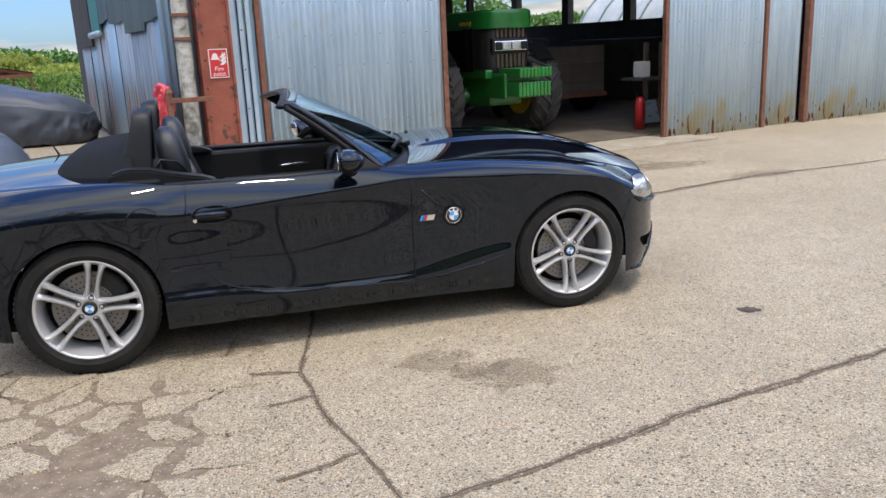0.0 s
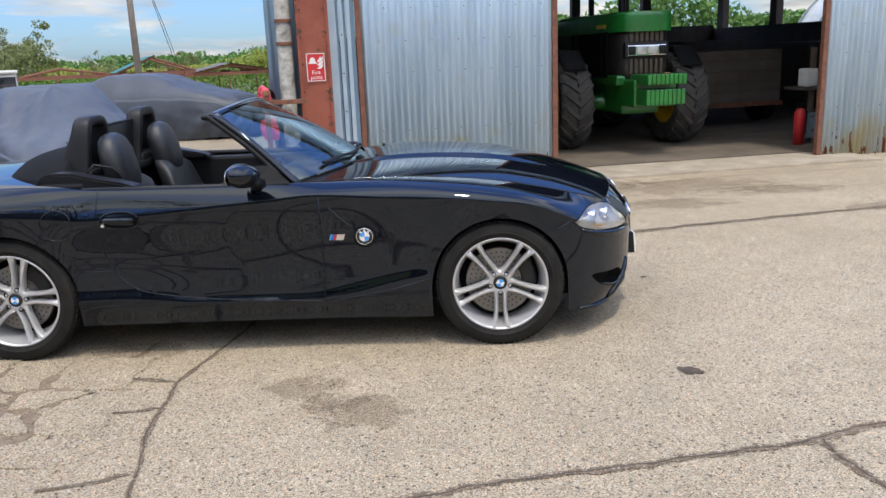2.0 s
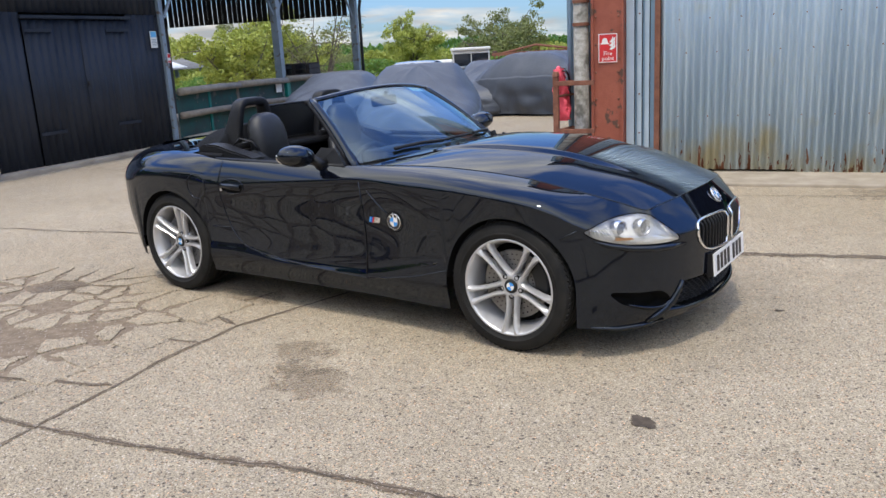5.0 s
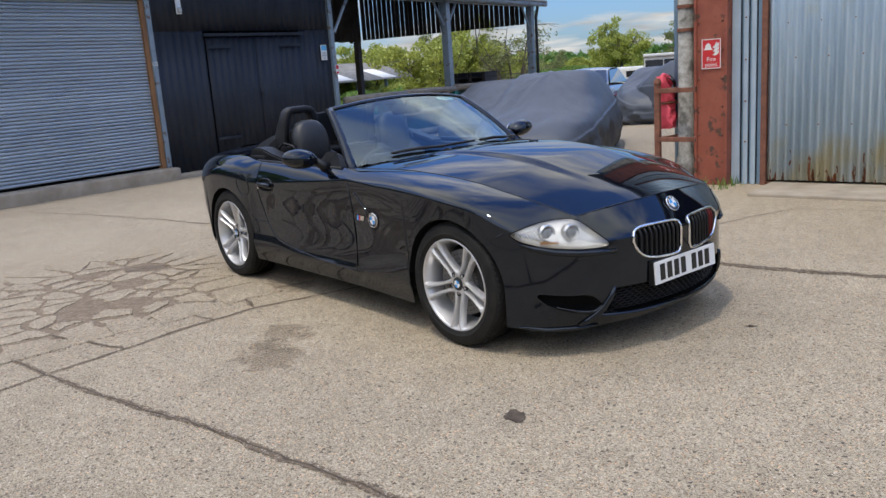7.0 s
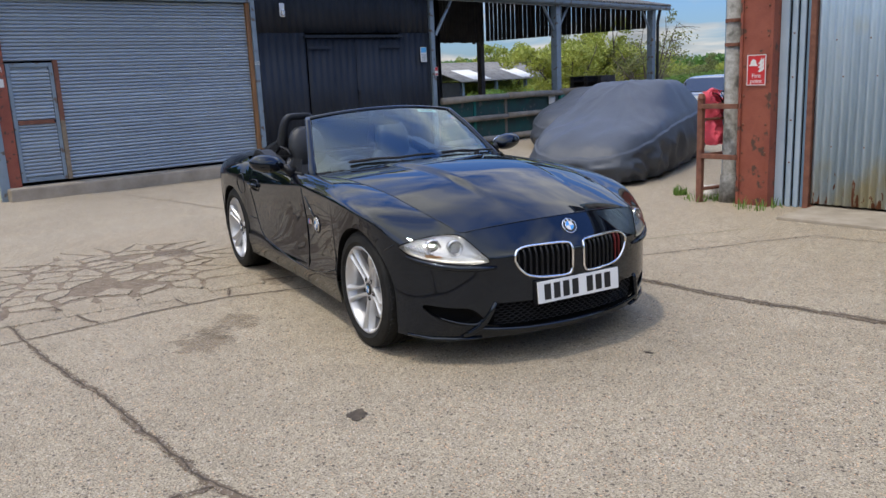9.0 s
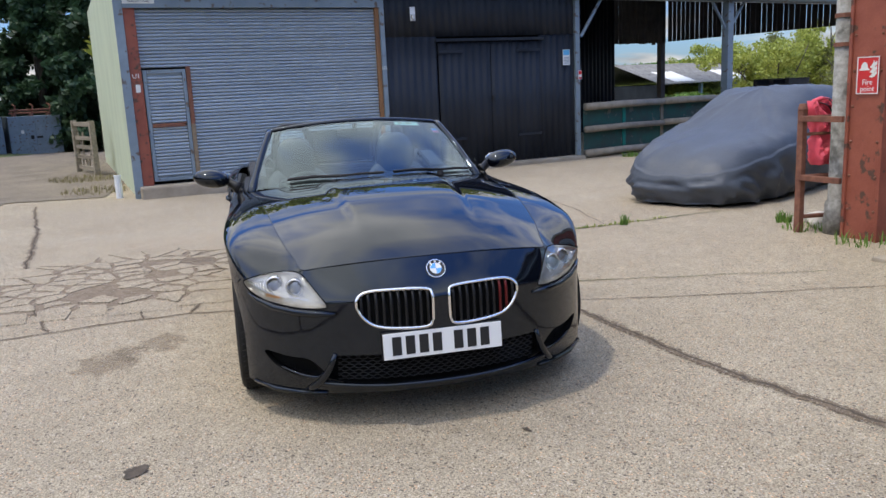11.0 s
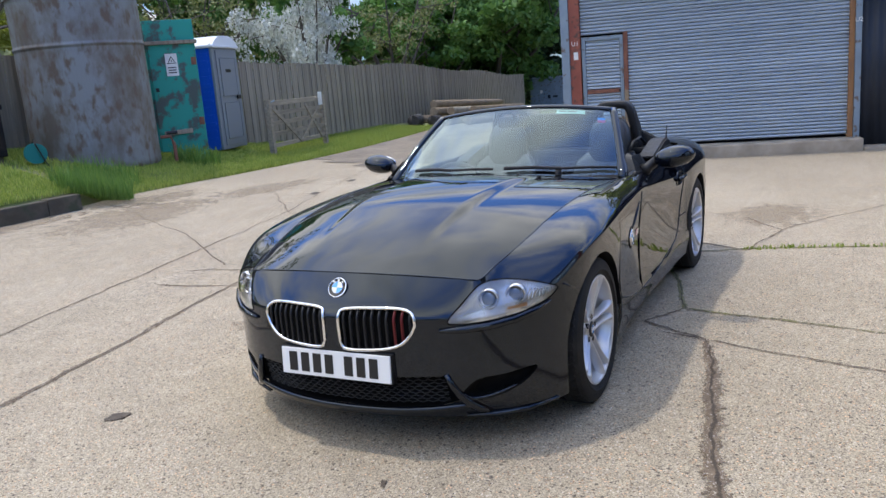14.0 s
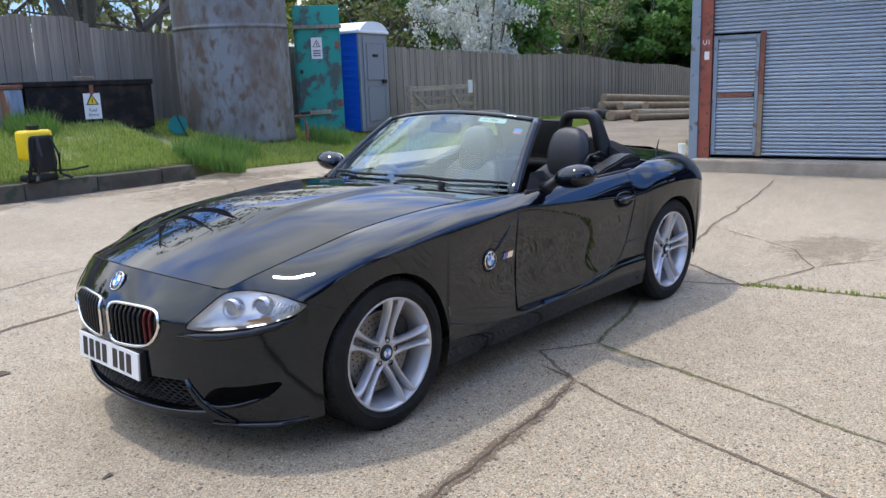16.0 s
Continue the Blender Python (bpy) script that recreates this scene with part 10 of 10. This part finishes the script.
oak = make_tree("oak_tree", "spreading oak in fresh yellow-green spring leaf", 9.0, 4.6, LEAF_OAK, 15000, 1, 0.13, 0.30)
oak2 = make_tree("oak_tree", "young oak in pale spring leaf", 7.5, 3.8, LEAF_OAK, 11000, 2, 0.12, 0.22, bare=0.15)
willow = make_tree("willow_tree", "rounded willow in thin pale leaf", 7.0, 4.2, LEAF_PALE, 14000, 3, 0.10, 0.25, low=0.12)
green = make_tree("broadleaf_tree", "dense green broadleaf tree behind the fence", 9.5, 4.2, LEAF_GREEN, 17000, 4, 0.15, 0.3, low=0.12)
blos = make_tree("blossom_tree", "tree covered in white blossom behind the fence", 6.5, 3.0, BLOSSOM, 16000, 5, 0.075, 0.16, low=0.12)
thin = make_tree("bare_tree", "grey tree just coming into leaf", 7.5, 3.6, LEAF_PALE, 3500, 6, 0.08, 0.22, bare=0.5, low=0.15)
fir = make_tree("conifer_tree", "tall dark conifer with dense foliage", 14.0, 3.0, LEAF_DARK, 22000, 7, 0.20, 0.3, conifer=True)
# north-west: beyond the sheds
put(oak, -37.5, 51.0, -1.2, 0.3, 0.64)
put(willow, -31.0, 55.0, -1.2, 1.0, 0.70)
put(oak2, -51.0, 36.0, -2.0, 2.0, 0.88)
put(thin, -45.0, 40.0, -1.6, 0.5, 0.8)
for i, (T, x, y, z, s) in enumerate(((oak, -54, 42, -2.2, 1.0), (willow, -41, 46, -1.6, 0.9), (oak2, -31, 58, -1.2, 0.8), (oak2, -44, 53, -1.6, 0.8), (thin, -26, 60, -1, 0.8), (willow, -22, 66, -1, 0.8), (oak2, -60, 33, -2.4, 1.1), (oak2, -14, 66, -1, 0.8), (willow, -6, 62, -1, 0.8),
                                         (oak, -62, 50, -2.4, 1.0), (willow, -48, 31, -1.8, 0.9), (oak2, -58, 26, -2.2, 1.0), (oak, -70, 42, -2.8, 1.1))):
    again(T, x, y, z, i * 1.3, s * 0.62)
again(willow, -28.7, 50.4, -1.2, 2.2, 0.85)
for i, (T, x, y, s) in enumerate(((oak2, -26.6, 22.4, 0.66), (thin, -24.0, 25.5, 0.72), (willow, -29.5, 27.5, 0.7), (oak, -27.5, 26.5, 0.6))):
    again(T, x, y, -1.4, 0.5 + i * 2.3, s)
# south and west, behind the fence
put(fir, -41.0, -7.5, -1.2, 0.0)
put(green, -33.5, -18.0, -0.8, 0.4, 1.0)
put(blos, -17.4, -13.9, -0.3, 0.0, 0.68, 1.0)
for i, (x, y, s) in enumerate(((-44, -11, 1.0), (-43, -3.5, 1.0), (-46, -16, 1.05), (-46, 1.0, 0.95), (-40, -19.5, 0.9), (-50, -7, 1.1), (-47, 6, 0.9))):
    again(fir, x, y, -1.3, i * 1.1, s)
for i, (T, x, y, s) in enumerate(((green, -38, -21, 1.0), (green, -29, -21.5, 0.85), (thin, -27.5, -16.5, 0.9), (oak2, -30, -24, 0.9), (green, -19, -20.5, 0.85), (oak2, -13.5, -22.0, 0.95), (thin, -9.0, -20.0, 1.1), (oak, -4.0, -25.0, 0.9), (thin, -3.0, -18.5, 0.9), (oak2, 3.0, -23, 0.9), (green, 9.0, -21, 0.8),
                                      (thin, -16.5, -18.0, 0.8), (oak2, 14.0, -16.0, 0.8), (green, 19.0, -9.0, 0.8), (oak2, 22.0, -1.0, 0.8), (willow, 24.0, 8.0, 0.8))):
    again(T, x, y, 0.3 if y < -12 and x > -20 else -0.5, i * 1.7, s)


for i, (x, y, s) in enumerate(((-36.0, -15.2, 1.15), (-39.0, -18.4, 1.1), (-31, -16.5, 0.8), (-21.5, -17.5, 0.8))):
    again(green, x, y, -0.8, 2 + i * 1.9, s)


def hedge(pts, h, w, n, seed, leaf=LEAF_HEDGE, size=0.09, label="dense green field hedge"):
    line = [Vector((x, y, 0)) for x, y in pts]

    def sample(rs):
        i = rs.randint(len(line) - 1)
        t = rs.uniform()
        p = line[i].lerp(line[i + 1], t)
        hh = h * (0.85 + 0.35 * noise.noise((p.x * 0.35, p.y * 0.35, seed)))
        z = hh * rs.uniform() ** 0.6
        k = w * (1 - 0.5 * (z / hh) ** 3)
        return (p.x + rs.normal() * k * 0.4, p.y + rs.normal() * k * 0.4, gz(p.x, p.y) - 0.3 + z)
    me = leaf_cloud(n, sample, size, seed)
    me.materials.append(leaf)
    return tagged(new("hedge", me), label, "hedge", kind="stuff")


# tall trees beyond the workshop roof, and one standing over the fence
for i, (T, x, y, s) in enumerate(((thin, -21.0, 3.0, 1.5), (oak2, -23.0, -1.5, 1.45), (oak2, -21.5, 6.2, 1.3), (thin, -25.0, 5.0, 1.6))):
    again(T, x, y, -0.6, 0.7 + i * 1.9, s)
again(thin, -4.4, -14.3, 0.2, 2.6, 1.35)


hedge([(-1.5, 25.5), (7, 27), (17, 28.5)], 4.2, 1.6, 16000, 12, LEAF_GREEN, 0.12, "overgrown hedge behind the barn")
hedge([(-40, 37), (-30, 41), (-21, 42), (-12, 44), (-2, 45), (8, 44)], 1.9, 1.4, 30000, 3, size=0.08)
hedge([(-46, 24), (-40, 33)], 1.8, 1.8, 11000, 4, LEAF_OAK, 0.09, "loose yellow-green hedge")
hedge([(-30, 20), (-36, 26), (-40, 33)], 1.4, 1.5, 11000, 5, LEAF_HEDGE, 0.08)
hedge([(-52, 46), (-40, 58), (-20, 66), (5, 66)], 2.6, 3.0, 20000, 6, LEAF_OAK, 0.14, "far belt of spring trees and bushes")
hedge([(-95, 60), (-70, 85), (-40, 105), (0, 110)], 3.6, 5.0, 16000, 7, LEAF_GREEN, 0.35, "distant wooded ridge")
hedge([(-95, 60), (-85, 20), (-75, -10)], 4.6, 5.0, 12000, 8, LEAF_GREEN, 0.4, "distant wooded ridge")
hedge([(-36, -14.5), (-26, -13.5), (-18, -13.0), (-10, -13.5), (2, -13.5), (9, -13)], 2.3, 1.2, 12000, 9, LEAF_OAK, 0.09, "straggling hedge behind the fence")
hedge([(-48, -20), (-46, -5), (-48, 8)], 4.0, 2.5, 12000, 10, LEAF_DARK, 0.18, "dark evergreen screen")
hedge([(14, -18), (24, -6), (26, 8), (20, 22)], 3.0, 2.0, 9000, 11, LEAF_GREEN, 0.15, "green hedge across the yard")
